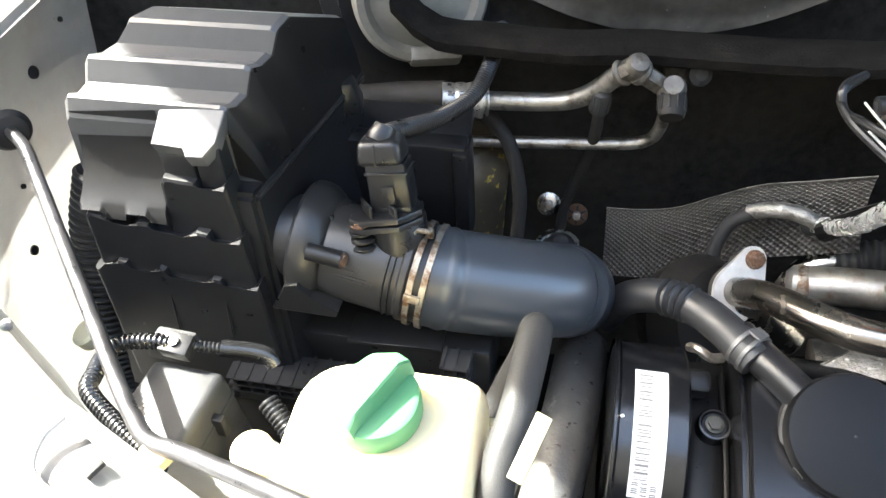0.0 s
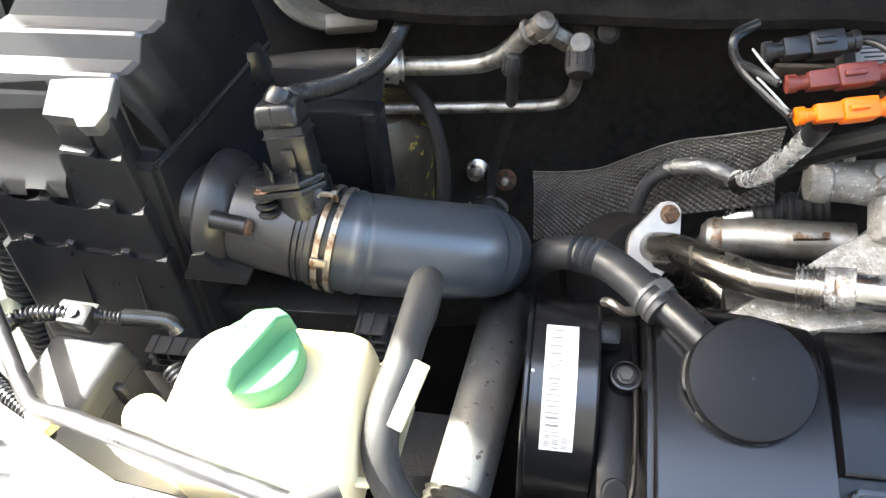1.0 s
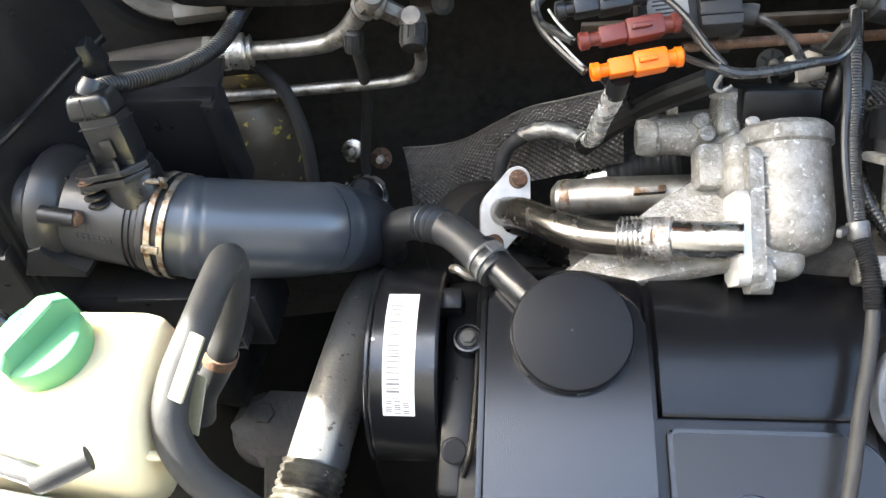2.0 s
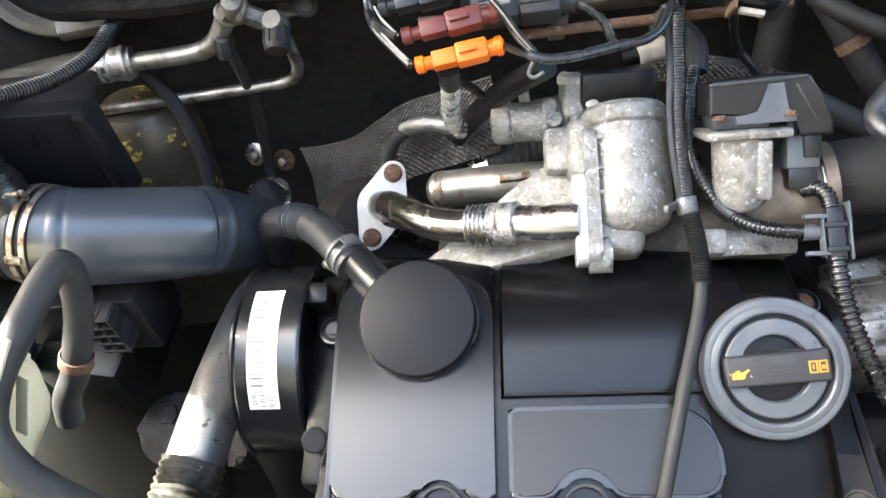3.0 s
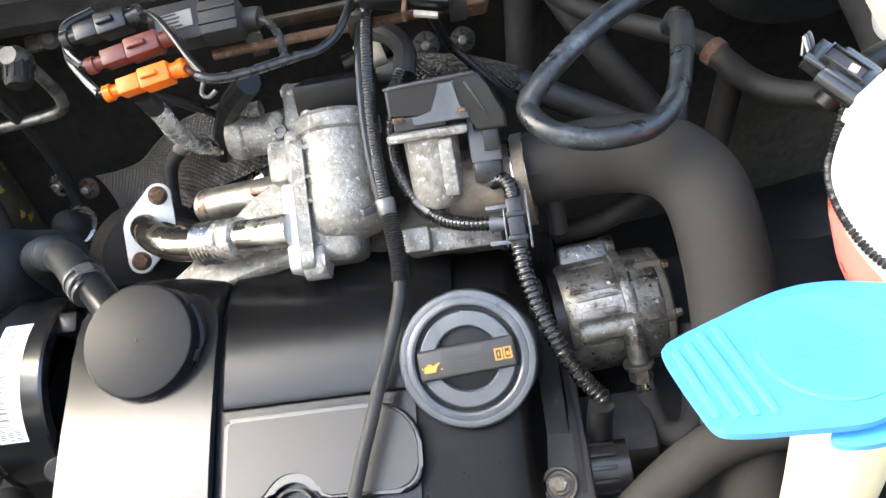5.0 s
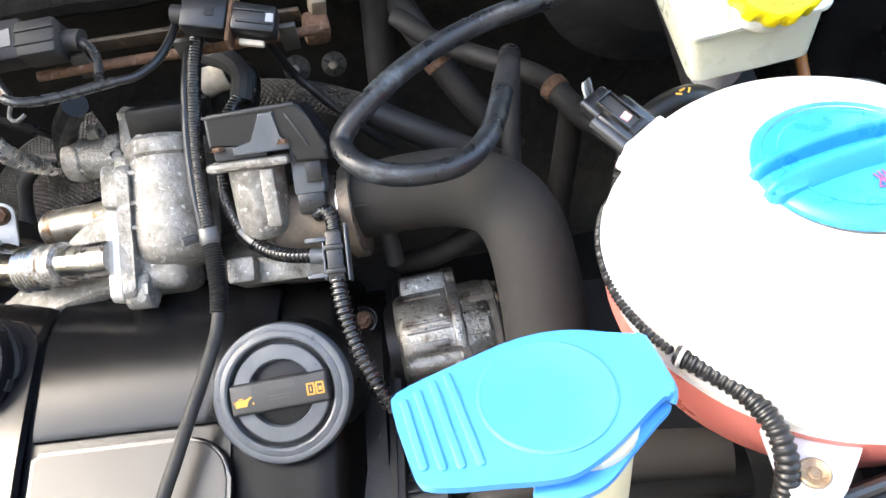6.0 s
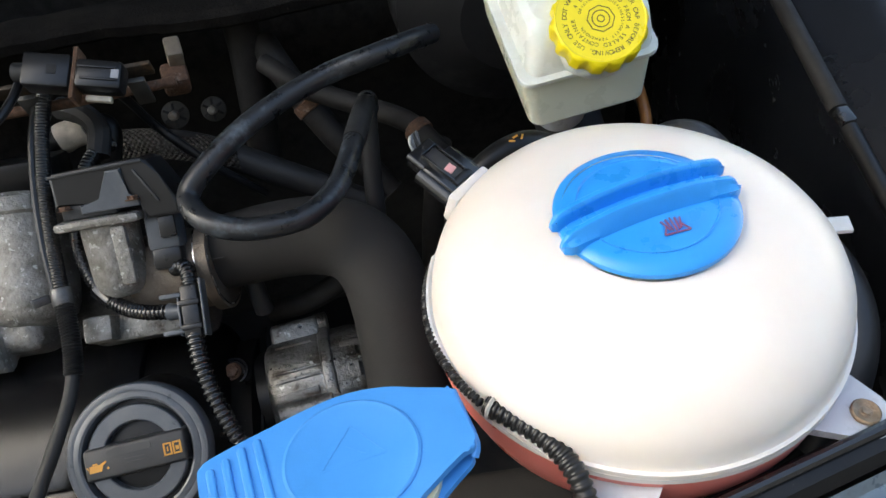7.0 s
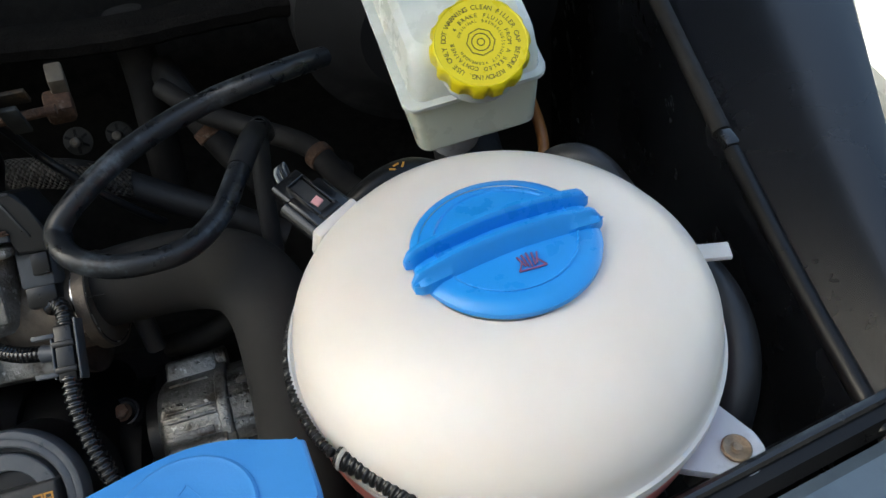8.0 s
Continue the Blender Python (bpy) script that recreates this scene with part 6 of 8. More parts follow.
# sensor plugs in a row above the bulkhead
def plug(name, a, b, r, material, label):
    a, b = Vector(a), Vector(b)
    d = (b - a).normalized()
    t_ = thing(name, label, "plug", a, "sensor plugs")
    ln = (b - a).length
    mm_ = axes(a, d, (0, -0.6, 0.8))
    part("nose", lathe([(r * 0.45, 0), (r * 0.8, 0.001), (r * 0.8, ln * 0.10), (r * 0.6, ln * 0.11), (r * 0.6, ln * 0.2), (r * 0.85, ln * 0.21)], mm_, 20), material, t_)
    part("middle", box((r * 1.7, r * 1.5, ln * 0.26), mm_ @ pose(0, 0, ln * 0.2), 0.001), material, t_)
    part("socket", box((r * 2.1, r * 2.0, ln * 0.36), mm_ @ pose(0, 0, ln * 0.46), 0.0022, (0.96, 0.96)), material, t_)
    part("latch", box((r * 0.8, r * 0.5, ln * 0.2), mm_ @ pose(r * 1.1, 0, ln * 0.5), 0.001), material, t_)
    part("tail", lathe([(r * 0.75, ln * 0.82), (r * 0.75, ln * 0.9), (r * 0.9, ln * 0.91), (r * 0.9, ln * 0.97), (r * 0.5, ln)], mm_, 20), material, t_)
    return t_


plug("sensor_plug", (0.203, 0.411, 0.975), (0.264, 0.420, 0.980), 0.0074, ORANGE, "bright orange sensor plug above the bulkhead")
plug("sensor_plug", (0.195, 0.424, 0.990), (0.262, 0.435, 0.996), 0.0074, REDBROWN, "red-brown sensor plug above the bulkhead")
plug("sensor_plug", (0.180, 0.440, 1.003), (0.240, 0.449, 1.008), 0.0080, PLASTIC, "black sensor plug above the bulkhead")
br_ = thing("plug_bracket", "brown steel bracket rail that carries the plugs", "bracket", (0.3, 0.46, 0.95))
part("rail", box((0.26, 0.004, 0.012), axes((0.33, 0.478, 0.962), (0, -0.3, 0.95), (1, 0.03, -0.02)), 0.0012), surface("brown_steel", (0.06, 0.048, 0.036), 0.55, metal=0.6, vary=0.35, dirt=(0.2, 0.12, 0.06), dirt_scale=60, bump=0.3), br_)
part("rod", tube([(0.27, 0.455, 0.962), (0.33, 0.462, 0.960), (0.40, 0.472, 0.955), (0.47, 0.485, 0.95)], 0.0038, 12), RUST, br_)
for x in (0.30, 0.375, 0.45):
    part("tab", box((0.012, 0.004, 0.03), axes((x, 0.468, 0.948), (0.1, -0.4, 0.9), (1, 0.1, 0)), 0.001), DULLZINC, br_)
rl = thing("wall_plug", "black plug with a pale print on the bracket rail", "plug", (0.44, 0.45, 0.965), "wall plugs")
pz, px_ = Vector((0.12, -0.55, 0.83)), Vector((1, -0.12, -0.20)).normalized()
pmid = Vector((0.4175, 0.4585, 0.9790))
pb = part("body", box((0.030, 0.020, 0.018), axes(pmid + px_ * 0.016, pz, px_), 0.003), PLASTIC, rl)
part("socket", box((0.030, 0.023, 0.019), axes(pmid - px_ * 0.017, pz, px_), 0.002), PLASTIC, rl)
part("latch_window", box((0.006, 0.006, 0.0006), axes(pmid - px_ * 0.013 + pz.normalized() * 0.0190, pz, px_), 0), DEEPBLACK, rl)
for k in (-0.0045, 0.0045):
    part("rib", box((0.024, 0.0016, 0.0016), axes(pmid + px_ * 0.016 + pz.normalized() * 0.0178 + Vector((0, 0.8, 0.5)) * k, pz, px_), 0.0004), PLASTIC, rl)
part("cable_boot", tube([pmid - px_ * 0.030 + pz.normalized() * 0.009, pmid - px_ * 0.040 + pz.normalized() * 0.008], 0.0065, 16), RUBBER, rl)
part("rail_clip", box((0.0028, 0.036, 0.018), axes(pmid - pz.normalized() * 0.001, pz, px_), 0.0006), RUST, rl, "rusty spring clip")
part("printed_bar", box((0.005, 0.006, 0.0005), axes(pmid + px_ * 0.0270 + pz.normalized() * 0.0182, pz, px_), 0), surface("faded_print", (0.30, 0.31, 0.33), 0.5), pb)
part("foot_strip", box((0.017, 0.004, 0.005), axes(pmid + px_ * 0.012 + Vector((0, -0.0125, -0.006)), pz, px_), 0.001), BEIGETAPE, rl)
rl = thing("wall_plug", "black boxy plug with a worn white label", "plug", (0.29, 0.46, 0.99), "wall plugs")
pz = Vector((0, -0.5, 0.86)).normalized()
lm_ = Vector((0.2550, 0.4560, 0.9900))
pb = part("body", box((0.040, 0.030, 0.018), axes(lm_ - pz * 0.012, pz, (1, 0.05, 0)), 0.002), MATT, rl)
lb = part("label", box((0.027, 0.0125, 0.0006), axes(lm_ + pz * 0.0062, pz, (1, 0.12, 0)), 0), surface("greyed_label", (0.20, 0.195, 0.185), 0.5, vary=0.1, bump=0.02), pb)
for k in range(4):
    part("printed_line", box((0.012 + 0.003 * (k % 2), 0.0012, 0.0003), axes(lm_ + pz * 0.0069 + Vector((-0.004 + 0.001 * k, 0.0038 - 0.0026 * k, 0.0022 - 0.0015 * k)), pz, (1, 0.12, 0)), 0), MATT, lb)
part("socket", box((0.028, 0.026, 0.022), axes(Vector((0.2885, 0.4580, 0.9800)), pz, (1, 0.05, 0)), 0.003), MATT, rl)
for k in (-0.005, 0.005):
    part("socket_rib", box((0.027, 0.002, 0.002), axes(Vector((0.2885, 0.4580, 0.9800)) + pz * 0.0215 + Vector((0, 0.86, 0.5)) * k, pz, (1, 0.05, 0)), 0.0005), MATT, rl)
part("cable_boot", tube([(0.301, 0.4545, 0.9865), (0.309, 0.4545, 0.9870), (0.314, 0.4535, 0.9865)], 0.0075, 16), RUBBER, rl)
rl = thing("wall_plug", "dull brown clip on a rusty foot beside the plugs", "clip", (0.46, 0.52, 0.93), "wall plugs")
part("clip", box((0.012, 0.018, 0.024), axes((0.463, 0.525, 0.938), (0.2, -0.3, 0.9), (1, 0.2, 0)), 0.002), surface("brown_clip", (0.16, 0.13, 0.095), 0.6, vary=0.3, bump=0.3), rl)
part("clip_foot", box((0.02, 0.02, 0.02), axes((0.46, 0.515, 0.925), (0.2, -0.3, 0.9), (1, 0.2, 0)), 0.004), RUST, rl)


def wire_run(label, pts, r, material=None):
    t_ = thing("wire", label, "wire", pts[0], "wires")
    part("strand", tube(pts, r, 10), material or PLASTIC, t_)


for dz, lab_ in ((0, "thin black wire with pale tape at the plugs"), (1, "thin black wire behind the plugs")):
    wire_run(lab_, [(0.200 - 0.008 * dz, 0.411 + 0.014 * dz, 0.976 + 0.014 * dz), (0.186 - 0.008 * dz, 0.428 + 0.012 * dz, 0.980 + 0.010 * dz), (0.172 - 0.002 * dz, 0.448 + 0.01 * dz, 0.985), (0.168, 0.470, 0.990 + 0.006 * dz), (0.185, 0.488, 0.995)], 0.003)
    wire_run("short pale wire end at the plugs", [(0.201 - 0.008 * dz, 0.411 + 0.014 * dz, 0.977 + 0.014 * dz), (0.190 - 0.008 * dz, 0.421 + 0.014 * dz, 0.984 + 0.014 * dz), (0.180 - 0.004 * dz, 0.434 + 0.014 * dz, 0.988 + 0.012 * dz)], 0.0009, WIREWHITE)
tp = thing("taped_hose", "black hose stub wrapped in pale beige cloth tape", "hose", (0.372, 0.497, 0.90))
part("hose", tube([(0.352, 0.493, 0.906), (0.372, 0.498, 0.909), (0.389, 0.5015, 0.9120), (0.3995, 0.5010, 0.9105), (0.4020, 0.4945, 0.904), (0.3985, 0.485, 0.893), (0.395, 0.478, 0.875)], 0.0085, 20, 0.0012), DULLBLACK, tp)
part("tape_wrap", tube([(0.3640, 0.4950, 0.9082), (0.3700, 0.4966, 0.9092), (0.3770, 0.4985, 0.9103), (0.3845, 0.5003, 0.9114)], lambda s, t: 0.0116 + 0.0003 * math.sin(s * 420), 28, 0.0012), BEIGETAPE, tp, "pale beige cloth tape")
TAPED = surface("shiny_black_tape", (0.02, 0.021, 0.023), 0.3, vary=0.2, grain=120, dirt=(0.05, 0.05, 0.05), dirt_scale=70, bump=0.35, bump_scale=260)
wire_run("taped black wire bundle sagging below the plugs", [(0.2800, 0.3930, 0.9900), (0.2880, 0.3900, 0.9880), (0.2980, 0.3920, 0.9855), (0.3120, 0.3965, 0.9835), (0.3318, 0.4045, 0.9815), (0.3440, 0.4090, 0.9805)], 0.0034, TAPED)
wire_run("black wire rising from the bundle to the rail plug", [(0.3420, 0.4085, 0.9805), (0.3568, 0.4130, 0.9795), (0.3680, 0.4250, 0.9800), (0.3755, 0.4420, 0.9830), (0.3790, 0.4560, 0.9860)], 0.0030)
wire_run("black wire from the label plug into the bundle", [(0.312, 0.4535, 0.9865), (0.322, 0.4440, 0.9860), (0.330, 0.4290, 0.9850), (0.3335, 0.4150, 0.9830), (0.3350, 0.4060, 0.9820)], 0.0030, TAPED)
wire_run("taped black wire from the orange plug", [(0.262, 0.420, 0.980), (0.268, 0.412, 0.982), (0.276, 0.400, 0.986), (0.284, 0.3925, 0.9885)], 0.0024)
wire_run("black wire from the red-brown plug", [(0.260, 0.435, 0.996), (0.266, 0.424, 0.997), (0.273, 0.408, 0.994), (0.282, 0.3950, 0.9905)], 0.0024)
wire_run("black wire from the black plug", [(0.240, 0.449, 1.008), (0.250, 0.440, 1.010), (0.262, 0.424, 1.006), (0.274, 0.406, 0.997), (0.284, 0.3935, 0.9905)], 0.0022)
wire_run("pale stripped wire end hanging from the bundle", [(0.2830, 0.3915, 0.9860), (0.2790, 0.3880, 0.9790), (0.2830, 0.3860, 0.9765), (0.2890, 0.3885, 0.9790)], 0.0014, GREYCLAMP)
wire_run("black wire running down from the rail", [(0.428, 0.455, 0.972), (0.4291, 0.480, 0.950), (0.4381, 0.4904, 0.9127), (0.4531, 0.4863, 0.8927), (0.4695, 0.4815, 0.8731), (0.4873, 0.4811, 0.8506), (0.505, 0.485, 0.826)], 0.0035)
wire_run("long black wire below the plugs", [(0.21, 0.44, 0.955), (0.24, 0.47, 0.90), (0.255, 0.485, 0.86), (0.26, 0.49, 0.83)], 0.0035)
wire_run("thick black hose dropping behind the foil sleeve", [(0.292, 0.44, 0.945), (0.258, 0.465, 0.905), (0.232, 0.490, 0.862), (0.212, 0.512, 0.82)], 0.0095, DULLBLACK)
wire_run("black wire bundle to the motor cover", [(0.375, 0.498, 0.935), (0.395, 0.487, 0.932), (0.404, 0.475, 0.925), (0.402, 0.458, 0.915)], 0.0085, RUBBER)

# braided cable that drops across the rocker cover, and the corrugated loom
dp = thing("braided_cable", "black braided cable hanging across the rocker cover", "cable", (0.38, 0.33, 0.90))
part("upper", corrugated([(0.388, 0.480, 0.972), (0.3850, 0.4608, 0.9660), (0.3823, 0.4382, 0.9535), (0.3809, 0.4148, 0.9387), (0.3798, 0.3952, 0.9225), (0.3803, 0.3732, 0.9054), (0.3823, 0.3480, 0.8865)], 0.0054, 0.0022, 0.0005), GLOSS, dp)
part("upper_cord", tube([(0.380, 0.470, 0.968), (0.3768, 0.4382, 0.9555), (0.3752, 0.4148, 0.9407), (0.3742, 0.3952, 0.9245), (0.3752, 0.3732, 0.9074), (0.3785, 0.3500, 0.8890)], 0.0028, 10), PLASTIC, dp)
part("braid", tube([(0.3823, 0.3480, 0.8865), (0.3858, 0.3300, 0.8785), (0.3872, 0.3140, 0.8700), (0.3867, 0.3010, 0.8625)], lambda s, t: 0.0060 + 0.0005 * math.cos(s * 2 * math.pi / 0.002), 14, 0.0005), PLASTIC, dp)
part("lower", tube([(0.3868, 0.3030, 0.8635), (0.3835, 0.2860, 0.8560), (0.3752, 0.2586, 0.8475), (0.3676, 0.2359, 0.8410), (0.3608, 0.2124, 0.8350), (0.3539, 0.1909, 0.8290), (0.3470, 0.1690, 0.820), (0.338, 0.145, 0.800)], 0.0045, 14), RUBBER, dp)
part("clip_band", lathe([(0.0066, -0.006), (0.0072, -0.005), (0.0072, 0.005), (0.0066, 0.006)], axes((0.3821, 0.3490, 0.8872), (0.1, -0.8, -0.6)), 20, False), GREYCLAMP, dp)
part("clip_tail", box((0.004, 0.006, 0.012), axes((0.374, 0.349, 0.888), (-0.5, -0.5, 0.3)), 0.001), GREYCLAMP, dp)
lm = thing("engine_loom", "ridged black engine loom with a plastic junction", "cable loom", (0.47, 0.31, 0.89))
part("sleeve", corrugated([(0.404, 0.482, 0.905), (0.4015, 0.4600, 0.9180), (0.3955, 0.4400, 0.9180), (0.3922, 0.4227, 0.9115), (0.3900, 0.4042, 0.9027), (0.3915, 0.3839, 0.8950), (0.3975, 0.3660, 0.8866), (0.4076, 0.3510, 0.8790), (0.4215, 0.3390, 0.8765), (0.4384, 0.3300, 0.8785), (0.4560, 0.3260, 0.8800)], 0.0054, 0.003, 0.001), GLOSS, lm)
part("sleeve_collar", tube([(0.4030, 0.3560, 0.8815), (0.4076, 0.3510, 0.8790), (0.4130, 0.3460, 0.8775)], 0.0064, 14), GLOSS, lm)
part("sleeve_boot", tube([(0.4540, 0.3262, 0.8799), (0.4600, 0.3248, 0.8805), (0.4660, 0.3235, 0.8815)], lambda s, t: 0.0060 - 0.0016 * s / t, 14), CAPGREY, lm)
part("sleeve", corrugated([(0.458, 0.3555, 0.889), (0.4655, 0.3515, 0.8945), (0.4700, 0.3440, 0.8945), (0.4710, 0.3350, 0.8905)], 0.0056, 0.003, 0.001), GLOSS, lm)
part("sleeve", corrugated([(0.4706, 0.3080, 0.8760), (0.4720, 0.2930, 0.8660), (0.4755, 0.2785, 0.8545), (0.4815, 0.2630, 0.8420), (0.4890, 0.2490, 0.8295), (0.4985, 0.2380, 0.8155), (0.5125, 0.2275, 0.7990)], 0.0062, 0.0042, 0.0013), GLOSS, lm)
jm = axes((0.4708, 0.3205, 0.8825), (0, -0.56, 0.83), (1, 0, 0))
part("junction_rib", box((0.0135, 0.004, 0.011), jm @ pose(0, 0.006, -0.004), 0.001), PLASTIC, lm)
part("junction_rib", box((0.0135, 0.004, 0.011), jm @ pose(0, -0.010, -0.004), 0.001), PLASTIC, lm)
part("junction", box((0.0115, 0.036, 0.010), jm @ pose(0, 0, -0.004), 0.002), PLASTIC, lm)
part("junction_fin", box((0.0016, 0.038, 0.012), jm @ pose(0.0085, 0.002, -0.005), 0.0006), CAPGREY, lm)
part("junction_fin", box((0.0014, 0.026, 0.009), jm @ pose(-0.0075, -0.002, -0.004), 0.0006), CAPGREY, lm)
for v in (-0.012, 0.012):
    part("junction_claw", box((0.014, 0.003, 0.006), jm @ pose(-0.012, v, 0.0), 0.0006), CAPGREY, lm)

# air conditioning pipes in front of the bulkhead
cl = thing("aircon_pipe", "dull aluminium air conditioning pipe with a crimped hose end", "aircon pipe", (-0.09, 0.57, 0.88), "aircon pipes")
part("rubber_hose", tube([(-0.30, 0.55, 0.872), (-0.232, 0.562, 0.881), (-0.179, 0.571, 0.885), (-0.130, 0.570, 0.891)], 0.0150, 20), DIMRUBBER, cl)
crimp_ends = [Vector((-0.1310, 0.5575, 0.8963)), Vector((-0.1150, 0.5612, 0.8953)), Vector((-0.0985, 0.5650, 0.8938))]
crimp = part("crimp", tube(crimp_ends, lambda s, t: 0.0158 - 0.0010 * math.exp(-((s - 0.011) / 0.0016) ** 2) - 0.0010 * math.exp(-((s - 0.0215) / 0.0016) ** 2), 28, 0.0008), CRIMPED, cl, "bright crimped sleeve")
cw = (crimp_ends[2] - crimp_ends[0]).normalized()
for d in (0.006, 0.0165):
    cmx = axes(crimp_ends[0] + cw * d, cw)
    for a in range(0, 360, 40):
        part("crimp_dimple", box((0.0014, 0.0052, 0.0042), cmx @ pose(0.0152 * math.cos(radians(a)), 0.0152 * math.sin(radians(a)), -0.002, 0, 0, a), 0.0005), GRIMYALU, crimp)
part("crimp_collar", lathe([(0.009, -0.004), (0.0165, -0.0035), (0.0170, -0.001), (0.0165, 0.001), (0.0125, 0.0018), (0.0125, 0.0038), (0.0145, 0.0045), (0.0145, 0.0062), (0.0085, 0.0070)], axes((-0.0965, 0.5654, 0.8937), cw), 32), CRIMPED, cl)
part("pipe", tube([(-0.098, 0.5652, 0.8937), (-0.070, 0.5655, 0.8945), (-0.040, 0.5655, 0.8965), (-0.018, 0.5640, 0.9010), (-0.002, 0.5600, 0.9110), (0.010, 0.5555, 0.9245), (0.0195, 0.5510, 0.9375), (0.027, 0.5465, 0.948)], 0.0086, 20), ALUPIPE, cl)
hexbolt("union_nut", (0.0245, 0.5480, 0.9440), (0.62, -0.40, 0.68), 0.0092, cl, GRIMYALU, 0.014)
part("elbow_block", lathe([(0.0, -0.011), (0.0080, -0.009), (0.0100, -0.003), (0.0100, 0.005), (0.0080, 0.010), (0.0, 0.0115)], axes((0.0350, 0.5430, 0.9530), (0.2, -0.45, 0.87)), 24), GRIMYALU, cl)
hexbolt("valve_block", (0.0370, 0.5435, 0.9500), (0.80, 0.12, -0.58), 0.0088, cl, GRIMYALU, 0.024)
c2 = thing("aircon_pipe", "thin pitted aluminium air conditioning pipe", "aircon pipe", (-0.1, 0.57, 0.84), "aircon pipes")
part("pipe", tube([(-0.26, 0.572, 0.824), (-0.20, 0.572, 0.832), (-0.13, 0.570, 0.8395), (-0.06, 0.570, 0.8445), (0.010, 0.570, 0.8500), (0.042, 0.570, 0.8535), (0.057, 0.569, 0.8600), (0.064, 0.566, 0.8740), (0.066, 0.560, 0.895), (0.066, 0.553, 0.918)], 0.0058, 16, 0.002), ALUPIPE, c2)
sv = thing("service_port", "black capped aluminium service port on the aircon pipe", "service port", (0.064, 0.55, 0.90))
part("stem", lathe([(0.010, 0.0), (0.0115, 0.004), (0.0115, 0.014), (0.009, 0.018), (0.008, 0.022)], axes((0.066, 0.549, 0.925), (0.0, -0.55, 0.83)), 24), GRIMYALU, sv)
part("neck", tube([(0.066, 0.546, 0.934), (0.0665, 0.540, 0.931), (0.067, 0.534, 0.928)], 0.0085, 18), GRIMYALU, sv)
part("cap", lathe([(0.0095, -0.014), (0.0112, -0.012), (0.0112, 0.006), (0.0098, 0.010), (0.0, 0.011)], axes((0.0670, 0.5310, 0.9260), (0.03, -0.80, -0.45)), 10), DIMRUBBER, sv)
for a in range(0, 360, 36):
    part("cap_ridge", box((0.0018, 0.0022, 0.014), axes((0.0670, 0.5310, 0.9260), (0.03, -0.80, -0.45)) @ pose(0.0112 * math.cos(radians(a)), 0.0112 * math.sin(radians(a)), -0.009, 0, 0, a), 0.0005), DIMRUBBER, sv)
part("bolt_boss", lathe([(0.007, 0), (0.0078, 0.002), (0.0078, 0.010), (0.004, 0.012)], axes((0.087, 0.577, 0.928), (0.2, -0.8, 0.5)) @ Matrix.Scale(1.25, 4), 20), MATT, sv)
part("bracket", box((0.030, 0.016, 0.006), axes((0.075, 0.578, 0.925), (0.1, -0.6, 0.8), (1, 0.1, 0.1)), 0.002), GRIMYALU, sv)
rd = thing("sensor_lead", "black lead hanging from the aircon pressure switch", "lead", (0.01, 0.56, 0.86))
sm = axes((0.0090, 0.5500, 0.9010), (0.10, 0.15, 1))
part("switch", lathe([(0.0, -0.001), (0.0075, 0.0), (0.0085, 0.002), (0.0085, 0.018), (0.0070, 0.020), (0.0070, 0.026)], sm, 24), MATT, rd)
for a in range(0, 360, 45):
    part("switch_rib", box((0.0016, 0.0020, 0.015), sm @ pose(0.0085 * math.cos(radians(a)), 0.0085 * math.sin(radians(a)), 0.002, 0, 0, a), 0.0005), MATT, rd)
part("lead", tube([(0.010, 0.556, 0.905), (0.0090, 0.566, 0.866), (0.0032, 0.580, 0.8213), (-0.006, 0.590, 0.780), (-0.0137, 0.594, 0.742), (-0.016, 0.590, 0.715)], 0.0055, 12), DUSTY, rd)
part("foot", lathe([(0.014, -0.02), (0.018, -0.015), (0.020, 0.0), (0.014, 0.014), (0.008, 0.018)], axes((-0.014, 0.555, 0.715), (0.05, -0.2, 1)), 24), MATT, rd)
part("foot_ring", lathe([(0.021, -0.004), (0.026, -0.003), (0.026, 0.003), (0.021, 0.004)], axes((-0.016, 0.562, 0.706), (0.1, -0.3, 1)), 28, False), STEEL, rd)
dm = thing("receiver_drum", "dark metal drum with flaking yellow marks behind the pipes", "drum", (-0.13, 0.56, 0.70))
part("drum", lathe([(0.058, -0.06), (0.060, 0.0), (0.060, 0.10), (0.055, 0.125), (0.040, 0.142), (0, 0.150)], axes((-0.135, 0.580, 0.685), (0.05, 0.1, 1)) @ Matrix.Diagonal((0.94, 0.94, 1, 1)), 40), YELLOWDRUM, dm)
part("tag", box((0.012, 0.010, 0.001), axes((-0.1139, 0.5690, 0.8185), (0.25, -0.35, 0.90), (1, 0.3, 0)), 0), PAPER, dm)
part("bracket", sheet([[(-0.10 + 0.03 * u, 0.487 - 0.004 * u, 0.752 + 0.02 * v) for u in (0, 1)] for v in (0, 1)], 0.002), BOLTMAT, dm)
part("black_hose", tube([(-0.10, 0.58, 0.875), (-0.072, 0.565, 0.85), (-0.058, 0.548, 0.81), (-0.056, 0.535, 0.77), (-0.06, 0.52, 0.72)], 0.007, 12), DUSTY, dm)

